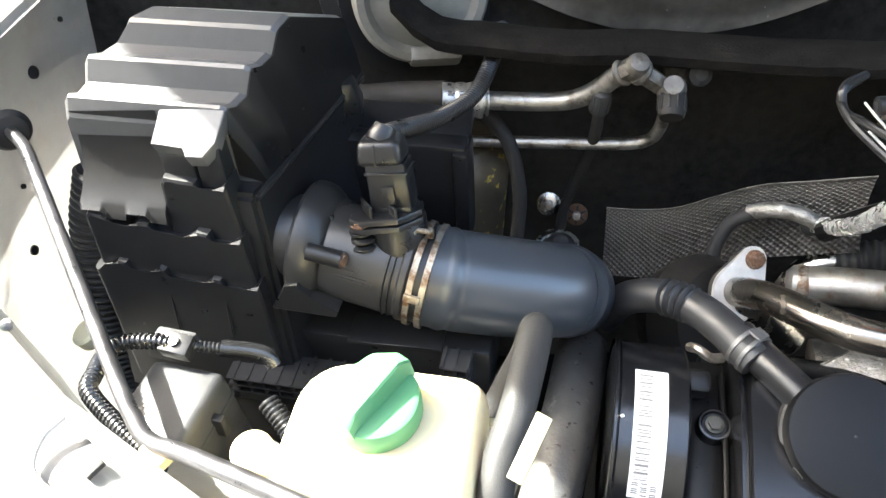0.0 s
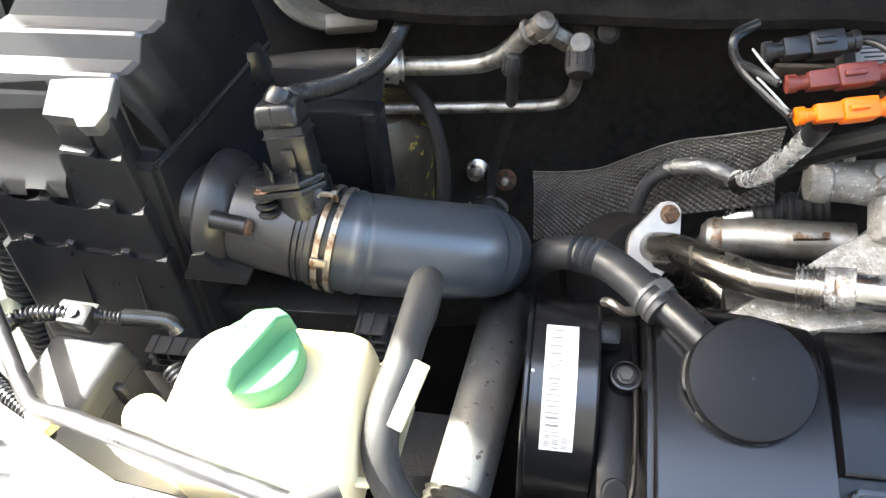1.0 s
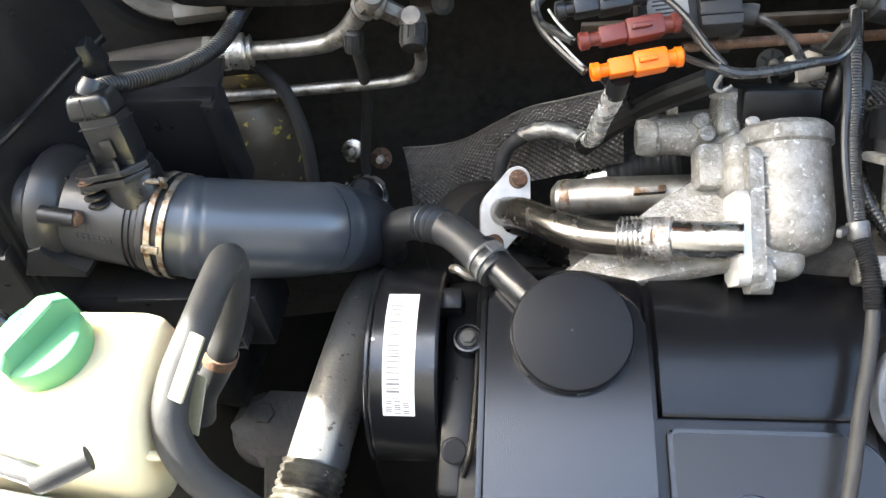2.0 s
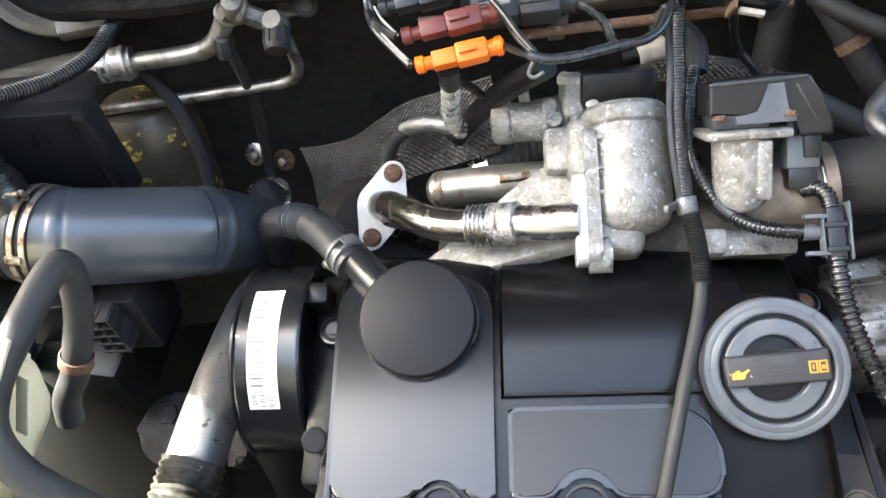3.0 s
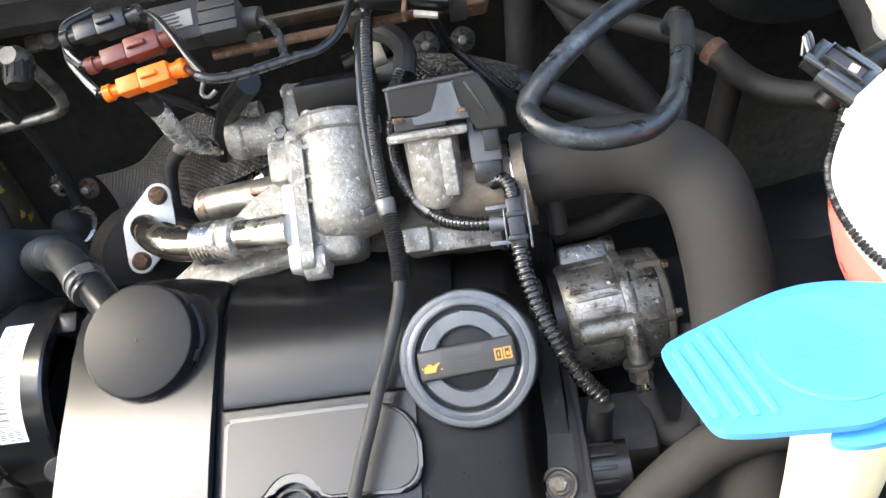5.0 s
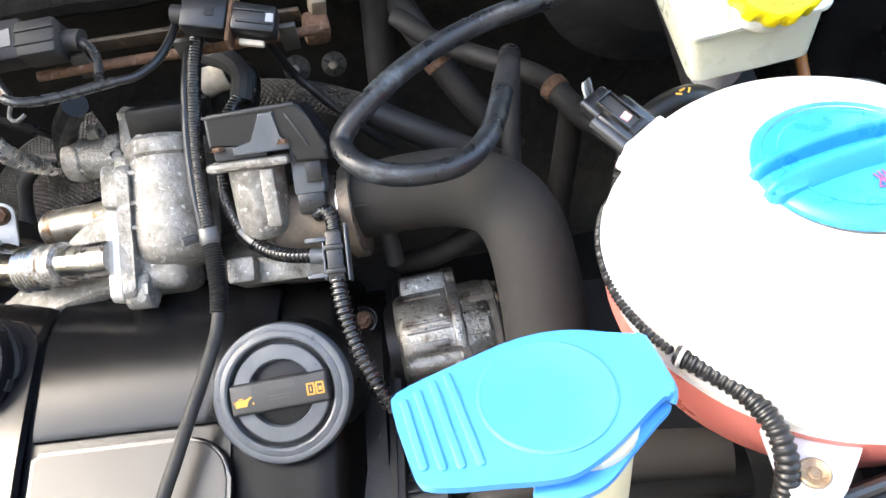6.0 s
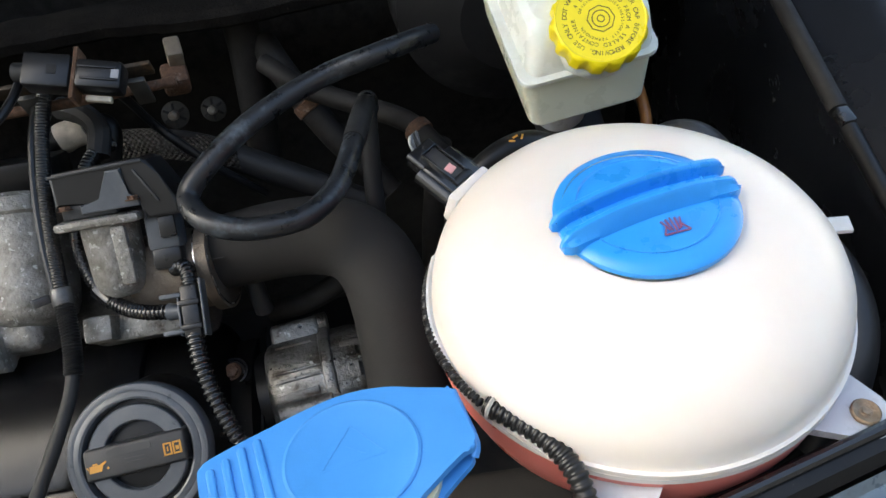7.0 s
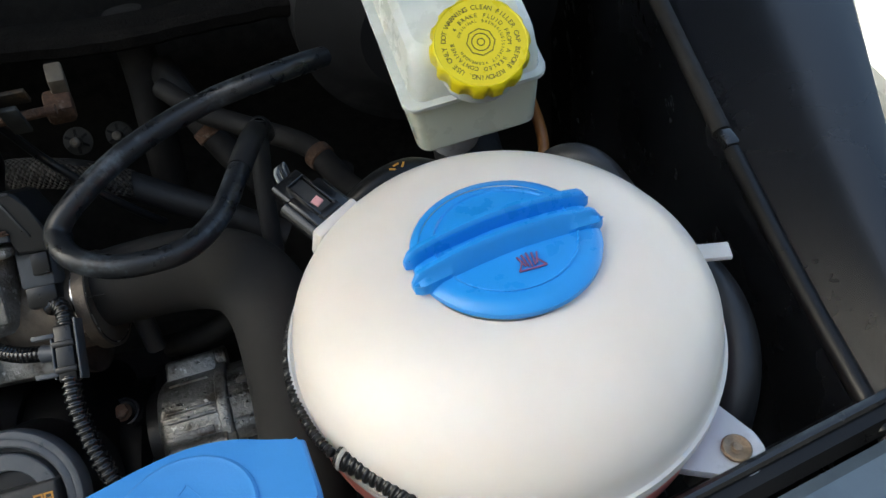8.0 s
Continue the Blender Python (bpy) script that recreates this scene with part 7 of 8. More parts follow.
# studs on the bulkhead
for p, mat_, lab_, r in (((-0.031, 0.607, 0.732), STEEL, "pale steel stud washer on the bulkhead", 0.013), ((0.0, 0.603, 0.724), RUST, "rusty push-on washer on the bulkhead", 0.012), ((0.404, 0.653, 0.801), DULLZINC, "star-cut washer on the bulkhead", 0.014), ((0.442, 0.658, 0.797), DULLZINC, "plain washer on the bulkhead", 0.013)):
    st = thing("bulkhead_stud", lab_, "stud", p, "bulkhead studs")
    part("washer", lathe([(r, 0), (r, 0.002), (r * 0.75, 0.0035), (r * 0.4, 0.004)], axes(p, (0, -0.85, 0.5)), 24), mat_, st)
    part("stud", lathe([(r * 0.35, 0), (r * 0.35, 0.012), (r * 0.2, 0.013)], axes(p, (0, -0.85, 0.5)), 12), BOLTMAT, st)
    if mat_ is not STEEL:
        for a in range(0, 360, 60):
            part("tooth", box((r * 0.18, r * 0.5, 0.001), axes(p, (0, -0.85, 0.5)) @ pose(0, 0, 0, 0, 0, a) @ pose(0, r * 0.62, 0.0032), 0), MATT, st)

# round silver housing in the far corner
bo = thing("blower_housing", "silver-grey round housing with a black ring", "housing", (-0.2, 0.66, 0.93))
mo = axes((-0.160, 0.620, 0.966), (0.35, -0.80, 0.20)) @ Matrix.Scale(1.12, 4)
part("dome", lathe([(0.056, -0.004), (0.056, 0.006), (0.053, 0.010), (0.047, 0.010), (0.042, 0.004), (0.030, 0.008), (0.0, 0.012)], mo, 48), surface("dusty_silver", (0.24, 0.23, 0.205), 0.5, metal=0.3, vary=0.15, dirt=(0.25, 0.23, 0.2), dirt_scale=30), bo)
part("ring", lathe([(0.060, -0.03), (0.066, -0.028), (0.066, -0.006), (0.057, -0.004)], mo, 48), PLASTIC, bo)
part("lug", box((0.05, 0.016, 0.02), axes((-0.150, 0.612, 0.902), (0.3, -0.5, 0.8), (1, 0.3, 0)), 0.005), surface("dusty_silver_lug", (0.22, 0.21, 0.19), 0.5, metal=0.3), bo)
part("back_case", lathe([(0.085, -0.14), (0.08, -0.03), (0.062, -0.028)], mo, 40), MATT, bo)


# ---- tank side ----
bp = thing("charge_air_hose", "wide dusty dark grey charge air hose with an elbow", "air hose", (0.58, 0.34, 0.86))
part("hose", tube([(0.470, 0.381, 0.868), (0.50, 0.381, 0.872), (0.535, 0.378, 0.877), (0.562, 0.370, 0.881), (0.584, 0.354, 0.883), (0.598, 0.328, 0.876), (0.603, 0.290, 0.853), (0.603, 0.255, 0.826), (0.600, 0.21, 0.79), (0.600, 0.16, 0.745)], lambda s, t: 0.0265 + 0.0015 * math.sin(min(1, s / 0.1) * math.pi / 2), 40, 0.002), DUSTY, bp)
part("print", box((0.012, 0.0006, 0.004), axes((0.4862, 0.359, 0.8885), (0, -0.7, 0.7), (1, 0, 0)), 0), RUBBER, bp)

lp = thing("vacuum_hose_loop", "scuffed black vacuum hose hanging in a loop", "hose", (0.53, 0.34, 0.93))
part("hose", tube([(0.66, 0.470, 0.965), (0.640, 0.444, 0.978), (0.6172, 0.4300, 0.9815), (0.5850, 0.4270, 0.9750), (0.5533, 0.4120, 0.9714), (0.5250, 0.3905, 0.9680), (0.5000, 0.3700, 0.9590), (0.488, 0.3565, 0.9500), (0.497, 0.338, 0.947), (0.516, 0.328, 0.944), (0.538, 0.3265, 0.942), (0.562, 0.334, 0.940), (0.581, 0.357, 0.940), (0.594, 0.395, 0.941), (0.602, 0.428, 0.938), (0.606, 0.458, 0.925), (0.606, 0.475, 0.905)], 0.0073, 18, 0.002), WORNHOSE, lp)
part("end_sleeve", tube([(0.594, 0.395, 0.941), (0.602, 0.428, 0.938), (0.606, 0.458, 0.925)], 0.0080, 18, 0.002), RUBBER, lp)
lp2 = thing("vacuum_hose", "black printed hose dropping behind the hose loop", "hose", (0.60, 0.43, 0.9))
ho = part("hose", tube([(0.606, 0.45, 0.935), (0.603, 0.432, 0.912), (0.600, 0.415, 0.885), (0.598, 0.40, 0.855)], 0.007, 14), RUBBER, lp2)
dots = bm_new()
for k in range(7):
    add_box(dots, (0.0025, 0.0008, 0.0035), axes(Vector((0.6045, 0.4385, 0.928)) + k * Vector((-0.0006, -0.0034, -0.0061)), (-0.05, -0.4, 0.9), (1, 0, 0)), 0)
part("printed_dashes", dots, PAPER, ho)

kp = thing("heater_pipe", "dusty brown-grey heater pipe with a rusty clamp", "pipe", (0.58, 0.46, 0.92), "heater pipes")
part("pipe", tube([(0.52, 0.575, 0.895), (0.5500, 0.5420, 0.8885), (0.5760, 0.5240, 0.8850), (0.6010, 0.5080, 0.8822), (0.6220, 0.4935, 0.8805), (0.6360, 0.4810, 0.8785), (0.6430, 0.4700, 0.8755)], 0.0088, 18), DIMRUBBER, kp)
part("clamp", lathe([(0.0104, -0.005), (0.0114, -0.004), (0.0114, 0.004), (0.0104, 0.005)], axes((0.6415, 0.4725, 0.8763), (0.5, -0.78, -0.2)), 24, False), RUST, kp)
part("end", tube([(0.6420, 0.4720, 0.8760), (0.6500, 0.4570, 0.8730), (0.6580, 0.4400, 0.8720), (0.672, 0.420, 0.874), (0.70, 0.40, 0.880), (0.72, 0.385, 0.890)], 0.0098, 18), DIMRUBBER, kp)
k2 = thing("heater_pipe", "dusty heater pipe bending behind the hose loop", "pipe", (0.55, 0.46, 0.88), "heater pipes")
part("pipe", tube([(0.520, 0.600, 0.900), (0.535, 0.570, 0.885), (0.552, 0.548, 0.862), (0.570, 0.530, 0.838), (0.590, 0.515, 0.815), (0.61, 0.50, 0.79)], 0.0125, 18), DIMRUBBER, k2)
part("clamp", lathe([(0.0122, -0.005), (0.0132, -0.004), (0.0132, 0.004), (0.0122, 0.005)], axes((0.552, 0.548, 0.862), (0.5, -0.55, -0.67)) @ Matrix.Scale(1.06, 4), 24, False), RUST, k2)
k3 = thing("heater_pipe", "dark upright heater pipe near the tank", "pipe", (0.65, 0.45, 0.8), "heater pipes")
part("pipe", tube([(0.655, 0.462, 0.87), (0.650, 0.458, 0.83), (0.642, 0.445, 0.79), (0.635, 0.43, 0.74)], 0.011, 16), DIMRUBBER, k3)
k4 = thing("heater_pipe", "dark pipe crossing below the charge air hose", "pipe", (0.53, 0.36, 0.8), "heater pipes")
part("pipe", tube([(0.50, 0.385, 0.79), (0.53, 0.38, 0.80), (0.565, 0.385, 0.815), (0.60, 0.40, 0.83)], 0.009, 14), DIMRUBBER, k4)
k5 = thing("heater_pipe", "dark upright pipe against the bulkhead", "pipe", (0.51, 0.60, 0.8), "heater pipes")
part("pipe", tube([(0.505, 0.61, 0.95), (0.505, 0.60, 0.90), (0.50, 0.585, 0.84), (0.495, 0.57, 0.78)], 0.016, 16), DIMRUBBER, k5)

# coolant expansion tank
TN = Vector((0.01, 0.02, 1)).normalized()
TC = Vector((0.7228, 0.2118, 0.9730))
tm = axes(TC, TN)
tk = thing("coolant_tank", "milky plastic coolant expansion tank with a blue cap", "coolant tank", TC - TN * 0.09)
bm = lathe([(0.0998, 0.0005), (0.0998, 0.0035), (0.0982, 0.004), (0.0972, 0.006), (0.0968, 0.012), (0.0948, 0.0200), (0.0908, 0.0272), (0.0845, 0.0342), (0.0768, 0.0398), (0.068, 0.0440), (0.057, 0.0472), (0.047, 0.0488), (0.041, 0.0494), (0.038, 0.0497)], tm, 96, False)
part("upper_shell", bm, MILK, tk)
wall_arc = [[tm @ Vector((r * math.cos(radians(a)), r * math.sin(radians(a)), h)) for a in np.linspace(158, 216, 26)] for r, h in ((0.0998, -0.004), (0.1006, 0.002), (0.1004, 0.0050), (0.0992, 0.0060), (0.0975, 0.0050))]
part("rim_wall", sheet(wall_arc), EARPLASTIC, tk)
part("seam_flange", lathe([(0.096, -0.004), (0.0998, -0.0035), (0.0998, 0.0), (0.096, 0.0)], tm, 96, False), MILK, tk)
part("lower_shell", lathe([(0.0, -0.088), (0.045, -0.082), (0.072, -0.066), (0.0905, -0.044), (0.0975, -0.022), (0.0985, -0.0045)], tm, 72, False), PINK, tk, "lower half showing pink coolant")
part("neck", lathe([(0.036, 0.044), (0.036, 0.054)], tm, 48, False), MILK, tk)
cm = axes(Vector((0.7247, 0.2150, 1.0238)), (0.0, 0.068, 1)) @ pose(0, 0, 0, 0, 0, 12.5) @ Matrix.Scale(0.967, 4) @ pose(0, 0, -0.064)
cap = part("cap", lathe([(0.036, 0.0605), (0.0405, 0.0612), (0.0420, 0.0628), (0.0420, 0.0652), (0.0405, 0.0668), (0.036, 0.0680), (0.0, 0.0695)], cm, 72), BLUE, tk, "blue screw cap")
part("cap_ring", lathe([(0.0318, 0.0680), (0.0321, 0.0688), (0.0315, 0.0690), (0.0309, 0.0682)], cm, 64, False), BLUE, cap)
for rear, x0, x1, yc in ((1, -0.0450, 0.0440, 0.0062), (0, -0.0465, 0.0425, -0.0072)):
    ridge = bm_new()
    secs = []
    for u in np.linspace(-1, 1, 41):
        x = (x0 + x1) / 2 + (x1 - x0) / 2 * u
        end = max(0, (abs(u) - 0.90) / 0.10)
        top = 0.0772 - 0.0040 * u * u - 0.0040 * end * end
        y = yc - 0.0028 * u * u + 0.0028
        front = 0.0062 if not rear else 0.0036
        secs.append([ridge.verts.new(cm @ Vector((x, y + dy * (1 - 0.45 * end * end), z))) for dy, z in ((-front, 0.0655), (-front + 0.0005, 0.0700), (-0.0026, top - 0.0022), (-0.0021, top - 0.0008), (-0.0012, top), (0.0008, top), (0.0016, top - 0.0008), (0.0020, top - 0.0022), (0.0028, 0.0655))])
    for a, b in zip(secs, secs[1:]):
        for i in range(9):
            j = (i + 1) % 9
            ridge.faces.new((a[i], a[j], b[j], b[i]))
    ridge.faces.new(secs[0][::-1])
    ridge.faces.new(secs[-1])
    part("grip_ridge", ridge, BLUE, cap)
ic = bm_new()
im = cm @ pose(0.0018, -0.0192, 0.0694, 3, 0, -6) @ Matrix.Scale(1.0, 4)
for pts in ([(-0.006, -0.004), (0.006, -0.004)], [(-0.006, -0.004), (-0.003, 0.001)], [(0.006, -0.004), (0.003, 0.001)], [(0, -0.003), (0, 0.005)], [(-0.0025, -0.002), (-0.0045, 0.004)], [(0.0025, -0.002), (0.0045, 0.004)], [(-0.0015, -0.0025), (-0.0022, 0.0045)], [(0.0015, -0.0025), (0.0022, 0.0045)]):
    (xa, ya), (xb, yb) = pts
    ln, an = math.hypot(xb - xa, yb - ya), math.degrees(math.atan2(yb - ya, xb - xa))
    add_box(ic, (ln, 0.0007, 0.0004), im @ pose((xa + xb) / 2, (ya + yb) / 2, 0, 0, 0, an), 0)
part("warning_symbol", ic, REDINK, cap)
# fixing ears with bolts
for nm, o, d in (("front", Vector((0.6825, 0.1065, 0.966)), (-0.35, -1, 0)), ("side", Vector((0.804, 0.134, 0.958)), (0.75, -0.66, 0))):
    d = Vector(d).normalized()
    em_ = axes(o, TN, d)
    ear = [(-0.045, -0.028), (-0.012, -0.0175)] + [(0.0125 * math.cos(radians(a)), 0.0125 * math.sin(radians(a))) for a in range(-70, 71, 14)] + [(-0.012, 0.0175), (-0.045, 0.028)]
    part("ear", prism(ear, 0.005, em_ @ pose(0, 0, -0.005), 0.001), EARPLASTIC, tk)
    hexbolt("ear_bolt", o + TN * 0.0012, TN, 0.0021, tk, BRASSY, 0.0012)
    part("ear_washer", lathe([(0.0062, 0), (0.0064, 0.0016), (0.0057, 0.0022), (0.0036, 0.0012), (0.0020, 0.0010)], em_, 32), BRASSY, tk)
part("side_tab", box((0.034, 0.011, 0.003), axes((0.8295, 0.2350, 0.9640), (-0.1, 0.1, 1), (1, -0.25, 0)), 0.001), MILK, tk)
sd = Vector((-0.62, 0.72, 0.30)).normalized()
sw = Vector((0.757, 0.653, 0.0))
sn = sw.cross(sd).normalized()
sb = Vector((0.654, 0.278, 0.999))
pm = Matrix.Translation(sb) @ Matrix((sw, sd, sn)).transposed().to_4x4()
part("sensor_socket", box((0.027, 0.034, 0.018), pm @ pose(-0.0025, -0.016, -0.016), 0.0045, segs=3), MILK, tk)
part("socket_lip", box((0.0285, 0.006, 0.021), pm @ pose(-0.0025, -0.0035, -0.0165), 0.002), MILK, tk)
sp = thing("level_sensor_plug", "black level sensor plug on the coolant tank", "plug", sb)
part("body", box((0.0225, 0.022, 0.0135), pm @ pose(0.0005, 0.0105, -0.0135), 0.0016, segs=3), GLOSS, sp)
part("side_barrel", tube([pm @ Vector((-0.0108, -0.0005, -0.006)), pm @ Vector((-0.0108, 0.010, -0.006)), pm @ Vector((-0.0108, 0.0215, -0.006))], 0.0046, 20), GLOSS, sp)
part("upper_body", box((0.0165, 0.013, 0.0105), pm @ pose(-0.0005, 0.0265, -0.0115), 0.0014, segs=3), GLOSS, sp)
part("upper_edge", tube([pm @ Vector((-0.0082, 0.021, -0.003)), pm @ Vector((-0.0082, 0.026, -0.003)), pm @ Vector((-0.0082, 0.0325, -0.003))], 0.0022, 14), GLOSS, sp)
part("shoulder_block", box((0.0085, 0.019, 0.012), pm @ pose(0.0090, 0.0100, -0.0130), 0.0014), PLASTIC, sp)
part("latch", box((0.0085, 0.021, 0.0015), pm @ pose(-0.0006, 0.0150, -0.0005), 0.0005), MATT, sp)
for q in (-0.0056, 0.0046):
    part("latch_rail", box((0.0012, 0.023, 0.0032), pm @ pose(q, 0.0150, -0.0008), 0.0005), GLOSS, sp)
part("latch_bridge", box((0.0110, 0.0012, 0.0034), pm @ pose(-0.0005, 0.0262, -0.0006), 0.0004), GLOSS, sp)
part("latch_foot", box((0.0125, 0.0045, 0.0026), pm @ pose(0.0, 0.0030, -0.0008), 0.0008), PLASTIC, sp)
part("pink_mark", box((0.0050, 0.0046, 0.0012), pm @ pose(-0.0010, 0.0105, 0.0006, 0, 0, 8), 0.0003), surface("pink_plastic", (0.6, 0.3, 0.3), 0.5), sp)
for k, c in ((0, WIREWHITE), (1, CAPGREY), (2, MATT), (3, CAPGREY)):
    part("wire", tube([pm @ Vector((0.0018 * k - 0.004, 0.032, -0.005)), pm @ Vector((0.0020 * k - 0.003, 0.037, -0.001)), pm @ Vector((0.0016 * k + 0.001, 0.040, -0.002)), pm @ Vector((0.0014 * k + 0.003, 0.039, -0.007)), pm @ Vector((0.0014 * k + 0.003, 0.036, -0.014))], 0.0007, 8, 0.001), c, sp)
sc = thing("tank_cable", "ridged black cable sleeve strapped round the coolant tank", "cable", (0.62, 0.2, 0.96))
R = 0.0998
ring_pts = [tm @ Vector(((R + 0.0012) * math.cos(radians(a)), (R + 0.0012) * math.sin(radians(a)), h)) for a, h in ((146, -0.008), (156, -0.004), (168, 0.0), (180, 0.0028), (192, 0.0045), (204, 0.0078), (213, 0.0100))]
part("serrated_strap", tube([sb + Vector((-0.010, 0.0, -0.012))] + ring_pts, ridged(0.0024, 0.0011, 0.0026), 8, 0.0006), PLASTIC, sc)
part("front_sleeve", corrugated([(0.6400, 0.1572, 0.9835), (0.6500, 0.1490, 0.9825), (0.6599, 0.1395, 0.9820), (0.6667, 0.1293, 0.9808), (0.6708, 0.1180, 0.9785), (0.6722, 0.1080, 0.9690), (0.671, 0.100, 0.950), (0.667, 0.095, 0.92)], 0.0050, 0.0034, 0.0010, 14), PLASTIC, sc)
part("tie", lathe([(0.0050, -0.0010), (0.0056, 0), (0.0050, 0.0010)], axes((0.6425, 0.1553, 0.9833), (0.75, -0.65, 0)), 16, False), WIREWHITE, sc)

th_ = thing("tank_hose", "thick grey-black hose curving behind the coolant tank", "hose", (0.84, 0.2, 0.93), "tank hoses")
part("hose", tube([(0.815, 0.285, 0.925), (0.834, 0.258, 0.937), (0.8415, 0.236, 0.940), (0.8425, 0.212, 0.938), (0.838, 0.190, 0.932), (0.828, 0.170, 0.918), (0.812, 0.15, 0.885)], 0.0112, 24), HOSEDARK, th_)
th2 = thing("tank_hose", "grey-black hose rising behind the coolant tank", "hose", (0.81, 0.33, 0.93), "tank hoses")
part("hose", tube([(0.778, 0.350, 0.915), (0.788, 0.345, 0.940), (0.799, 0.336, 0.951), (0.811, 0.327, 0.948), (0.823, 0.314, 0.934), (0.838, 0.295, 0.910)], 0.0100, 24), HOSEDARK, th2)

# washer bottle with its open flap lid
wb = thing("washer_filler", "white washer bottle neck with a light blue flap lid", "washer filler", (0.585, 0.14, 0.90))
FP = axes((0.583, 0.135, 0.993), (0.0, 0.16, 0.987))
part("neck", lathe([(0.018, -0.18), (0.019, -0.09), (0.021, -0.02), (0.0225, -0.006), (0.0225, -0.001)], FP @ pose(0.012, -0.006, 0), 36), CREAM, wb)
part("bottle", lathe([(0.036, -0.26), (0.036, -0.17), (0.030, -0.14), (0.021, -0.125)], FP @ pose(0.016, -0.010, 0), 36), CREAM, wb)
ol = [(-0.0612, 0.0071), (-0.0591, 0.0118), (-0.0468, 0.018), (-0.033, 0.0238), (-0.0180, 0.0300), (-0.0055, 0.0338), (0.0061, 0.0352), (0.0182, 0.0343), (0.0300, 0.0311), (0.0412, 0.0284), (0.0444, 0.0268), (0.0472, 0.0128), (0.0496, 0.0005), (0.0482, -0.0034), (0.0442, -0.005), (0.0357, -0.0119), (0.0217, -0.0241), (0.007, -0.0331), (-0.0037, -0.0350), (-0.0199, -0.0345), (-0.0364, -0.0340), (-0.0477, -0.0325), (-0.0516, -0.0291), (-0.0543, -0.0215), (-0.0588, -0.0052)]


def smooth_loop(pts, n=4):
    """A closed outline rounded through its points."""
    out = []
    for i in range(len(pts)):
        a, b, c, d = (Vector((*pts[(i + q) % len(pts)], 0)) for q in (-1, 0, 1, 2))
        for k in range(n):
            t = k / n
            p = 0.5 * (2 * b + (c - a) * t + (2 * a - 5 * b + 4 * c - d) * t * t + (3 * b - a - 3 * c + d) * t ** 3)
            out.append((p.x, p.y))
    return out


flap = part("flap_lid", prism(smooth_loop(ol), 0.0035, FP, 0.0010), SKYBLUE, wb, "light blue flap lid")
part("flap_ring", lathe([(0.0275, 0.0032), (0.0277, 0.0041), (0.0265, 0.0045), (0.0250, 0.0040), (0.0, 0.0044)], FP @ pose(0.0004, 0.0025, 0), 56), SKYBLUE, flap)
for (xa, ya), (xb, yb) in (((-0.0564, 0.0080), (-0.0486, -0.0259)), ((-0.0506, 0.0118), (-0.0416, -0.0268)), ((-0.0446, 0.0160), (-0.0346, -0.0268)), ((-0.0384, 0.0188), (-0.0274, -0.0265))):
    ln, an = math.hypot(xb - xa, yb - ya), math.degrees(math.atan2(yb - ya, xb - xa))
    part("grip_rib", prism(rounded(-ln / 2, -0.0018, ln / 2, 0.0018, 0.0016, 3), 0.0017, FP @ pose((xa + xb) / 2, (ya + yb) / 2, 0.0030, 0, 0, an), 0.0010, 2), SKYBLUE, flap)
part("flap_skirt", lathe([(0.0265, -0.008), (0.0280, -0.007), (0.0280, 0.0005), (0.0265, 0.0005)], FP @ pose(0.0004, 0.0, 0), 48, False), SKYBLUE, flap)
lip_edge = [(0.0482, -0.0030), (0.0400, -0.0115), (0.0297, -0.0214), (0.0166, -0.0340), (0.0035, -0.0385), (-0.0100, -0.0365), (-0.006, -0.028), (0.012, -0.024), (0.030, -0.010), (0.040, 0.0)]
part("spout_lip", prism(smooth_loop(lip_edge), 0.0030, FP @ pose(0, 0, -0.0075), 0.0009), SKYBLUE, flap)
part("lip_fold", tube([FP @ Vector(p) for p in ((0.0440, 0.0270, 0.0018), (0.0470, 0.0125, 0.0014), (0.0493, 0.0005, 0.0), (0.0478, -0.0035, -0.003))], 0.0020, 10), SKYBLUE, flap)
drop = bm_new()
dmx = FP @ pose(0.0004, 0.0030, 0.0043)
for (xa, ya), (xb, yb) in (((-0.012, -0.006), (0.0, 0.014)), ((0.0, 0.014), (0.014, -0.002)), ((0.014, -0.002), (-0.012, -0.006)), ((-0.002, 0.004), (0.006, -0.001))):
    ln, an = math.hypot(xb - xa, yb - ya), math.degrees(math.atan2(yb - ya, xb - xa))
    add_box(drop, (ln, 0.0007, 0.00018), dmx @ pose((xa + xb) / 2, (ya + yb) / 2, 0, 0, 0, an), 0)
part("moulded_symbol", drop, SKYBLUE, flap)

# brake fluid reservoir
BU = Vector((0, -0.34, 0.94)).normalized()
bm0 = axes((0.749, 0.374, 0.984), BU, (1, 0.14, -0.03))
bk = thing("brake_fluid_reservoir", "clouded plastic brake fluid reservoir with a yellow cap", "reservoir", (0.75, 0.42, 0.93))
bm = bm_new()
rgs = []
for z, x0, x1, y0, y1, r in ((-0.038, -0.034, 0.031, -0.004, 0.09, 0.008), (-0.0355, -0.039, 0.0355, -0.010, 0.09, 0.008), (-0.031, -0.041, 0.038, -0.012, 0.09, 0.008), (-0.004, -0.0440, 0.0425, 0.0, 0.10, 0.008), (0.0, -0.0440, 0.0425, 0.001, 0.10, 0.008)):
    rgs.append([bm.verts.new(bm0 @ Vector((x, y, z))) for x, y in rounded(x0, y0, x1, y1, r, 5)])
for a, b in zip(rgs, rgs[1:]):
    for i in range(len(a)):
        j = (i + 1) % len(a)
        bm.faces.new((a[i], a[j], b[j], b[i]))
bm.faces.new(rgs[0][::-1])
bm.faces.new(rgs[-1])
part("lower_tank", bm, FLUIDTANK, bk, "lower half with fluid showing through")
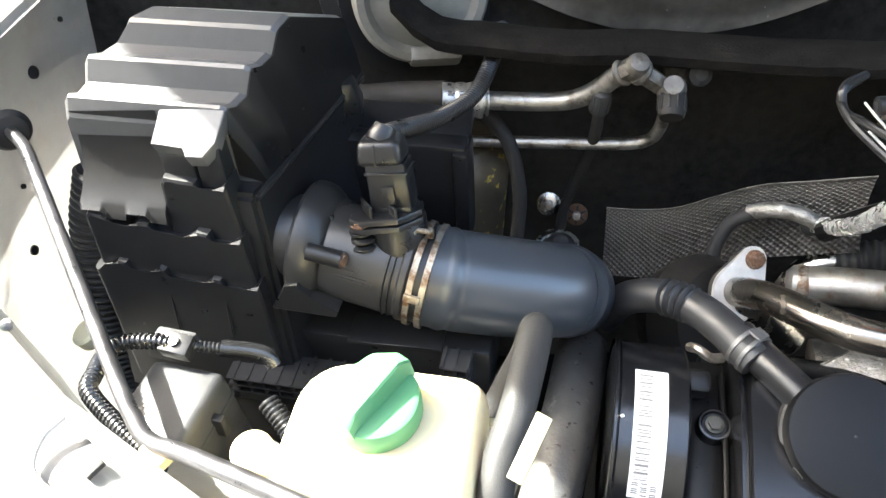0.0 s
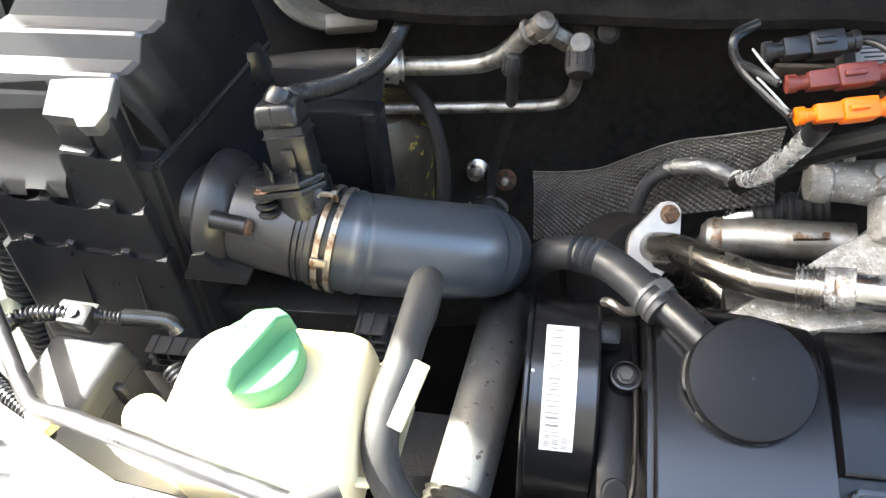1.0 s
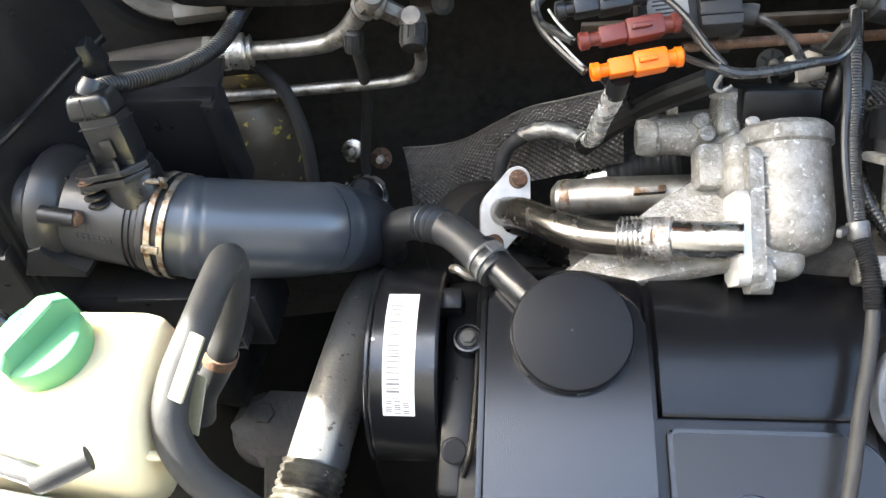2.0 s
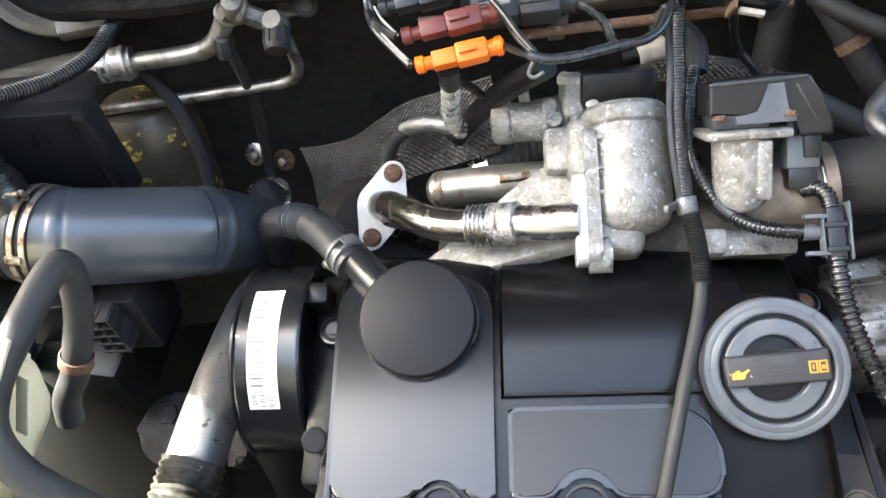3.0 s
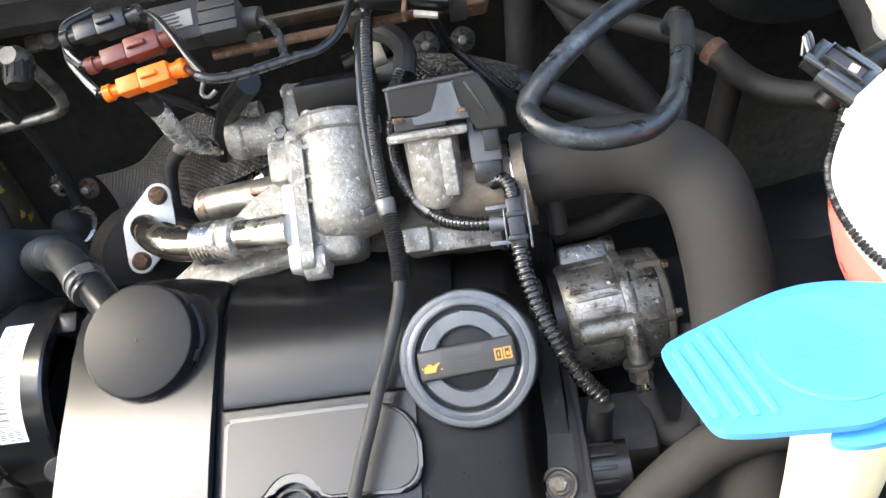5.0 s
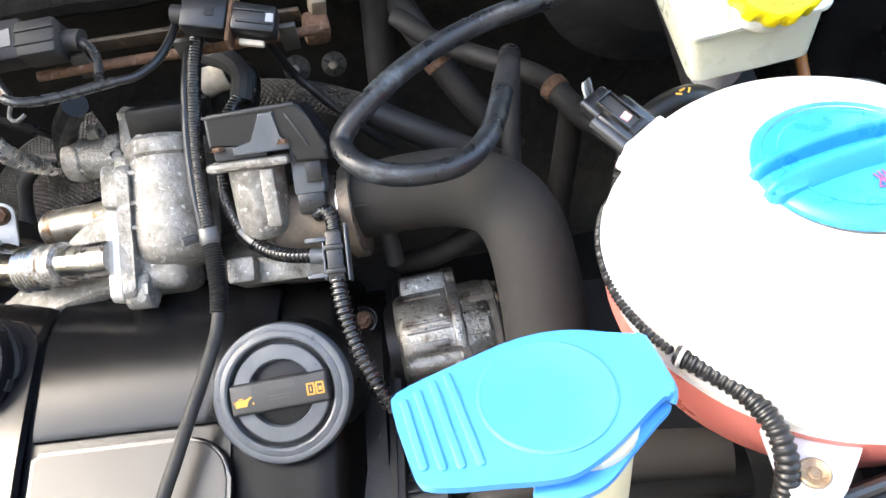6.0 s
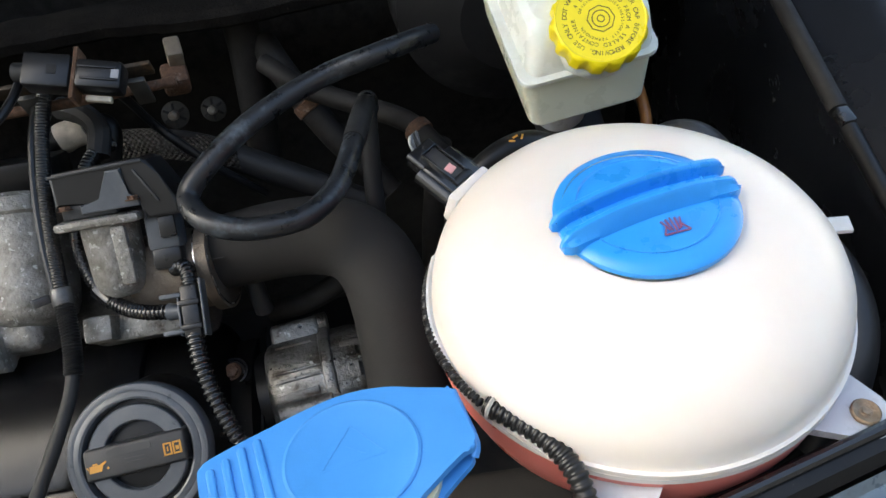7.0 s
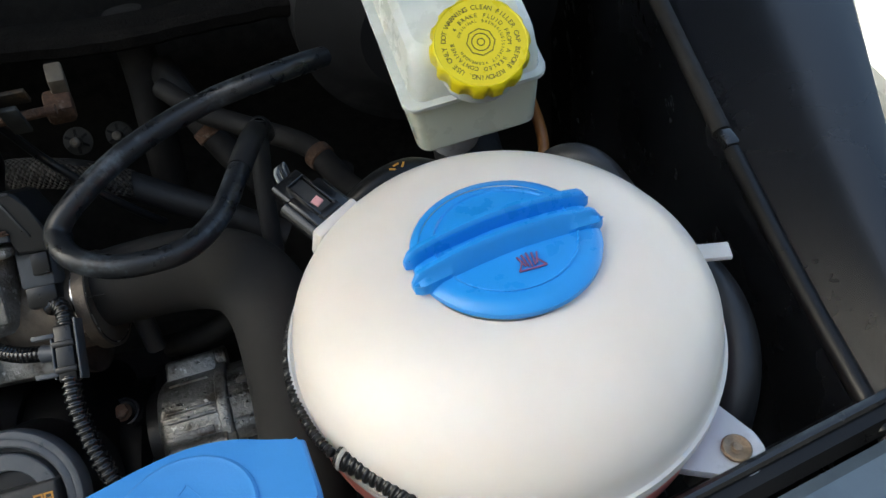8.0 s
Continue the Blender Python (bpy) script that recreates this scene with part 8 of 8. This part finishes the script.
part("seam_flange", prism(rounded(-0.0465, -0.002, 0.0455, 0.102, 0.008), 0.0035, bm0 @ pose(0, 0, -0.001), 0.001), CLEAR, bk)
bm = bm_new()
rgs = []
for z, x0, x1, y0, y1, r in ((0.002, -0.0405, 0.0425, 0.002, 0.10, 0.008), (0.008, -0.0395, 0.0425, 0.004, 0.10, 0.009), (0.020, -0.0375, 0.0415, 0.012, 0.10, 0.010), (0.025, -0.036, 0.040, 0.016, 0.10, 0.010), (0.028, -0.031, 0.035, 0.022, 0.095, 0.010)):
    rgs.append([bm.verts.new(bm0 @ Vector((x, y, z))) for x, y in rounded(x0, y0, x1, y1, r, 5)])
for a, b in zip(rgs, rgs[1:]):
    for i in range(len(a)):
        j = (i + 1) % len(a)
        bm.faces.new((a[i], a[j], b[j], b[i]))
bm.faces.new(rgs[-1])
part("upper_tank", bm, CLEAR, bk)
BN = Vector((0, -0.54, 0.84)).normalized()
bc_o = Vector((0.7515, 0.372, 1.020))
bcm = axes(bc_o - BN * 0.014, BN, (1, 0, -0.05))
part("filler_neck", lathe([(0.026, -0.014), (0.026, 0.0)], bcm, 40), CLEAR, bk)
prof = bm_new()
segs = 64
rings = []
for r, h, dent in ((0.0285, 0.0, 1), (0.0293, 0.001, 1), (0.0293, 0.0105, 1), (0.0280, 0.0130, 0.3), (0.0268, 0.0138, 0), (0.0262, 0.0133, 0), (0.0, 0.0133, 0)):
    rings.append([prof.verts.new(bcm @ Vector((((r - 0.0019 * dent * (math.cos(2 * math.pi * 14 * i / segs / 1.0) < -0.2)) * math.cos(2 * math.pi * i / segs)), ((r - 0.0019 * dent * (math.cos(2 * math.pi * 14 * i / segs) < -0.2)) * math.sin(2 * math.pi * i / segs)), h))) for i in range(segs)])
for a, b in zip(rings, rings[1:]):
    for i in range(segs):
        j = (i + 1) % segs
        prof.faces.new((a[i], a[j], b[j], b[i]))
prof.faces.new(rings[0][::-1])
bmesh.ops.remove_doubles(prof, verts=prof.verts, dist=0.00005)
bcap = part("cap", prof, YELLOW, bk, "yellow printed screw cap")
tx = bm_new()
tmx = bcm @ pose(0, 0, 0.0134)
arc_letters(tx, "WARNING CLEAN FILLER CAP BEFORE REMOVING. USE ONLY DOT ", 0.0040, tmx, 0.0212, 148, 360)
arc_letters(tx, "4 BRAKE FLUID FROM A SEALED CONTAINER ", 0.0034, tmx, 0.0163, 150, 345)
arc_letters(tx, "ORIGINAL BREMSFLUESSIGKEIT VERWENDEN ", 0.0024, tmx, 0.0128, 160, 330)
for r in (0.0085, 0.0055, 0.0024):
    n8 = 8 if r > 0.008 else 24
    add_lathe(tx, [(r, 0), (r, 0.0002), (r - 0.0006, 0.0002), (r - 0.0006, 0)], tmx, n8, False)
part("printing", tx, DARKINK, bcap)
part("outlet_tube", tube([(0.793, 0.412, 0.942), (0.7975, 0.4025, 0.926), (0.7965, 0.388, 0.916), (0.790, 0.372, 0.902)], 0.004, 12), surface("amber_hose", (0.32, 0.13, 0.035), 0.4), bk)
part("lower_boss", lathe([(0.0, -0.024), (0.016, -0.022), (0.0185, -0.016), (0.0185, 0.0)], axes(bm0 @ Vector((-0.012, 0.010, -0.038)), BU), 28), EARPLASTIC, bk)
mc = thing("master_cylinder", "black brake master cylinder below the reservoir", "master cylinder", (0.75, 0.45, 0.86))
part("cylinder", tube([(0.745, 0.37, 0.905), (0.748, 0.42, 0.91), (0.75, 0.50, 0.92), (0.75, 0.58, 0.93)], 0.024, 24), MATT, mc)
part("booster", lathe([(0.06, -0.02), (0.11, 0.0), (0.115, 0.03), (0.115, 0.06)], axes((0.75, 0.56, 0.925), (0, 1, 0.1)), 48), MATT, mc)
vh = thing("overflow_hose", "short black hose with gold printing behind the coolant tank", "hose", (0.68, 0.325, 0.95))
vent = part("hose", tube([(0.655, 0.318, 0.950), (0.668, 0.3215, 0.964), (0.6835, 0.3285, 0.9690), (0.699, 0.3350, 0.9670), (0.712, 0.340, 0.958)], 0.0078, 18), DULLBLACK, vh)
for k in range(3):
    part("gold_mark", box((0.0036, 0.0012, 0.0006), axes((0.6885 + 0.0032 * k, 0.3280 + 0.0012 * k, 0.9765), (0, -0.25, 1), (0.9, 0.45, 0)) @ pose(0, 0.0018 * (k % 2), 0, 0, 0, 40 * (k - 1)), 0.0002), YELLOWINK, vent)
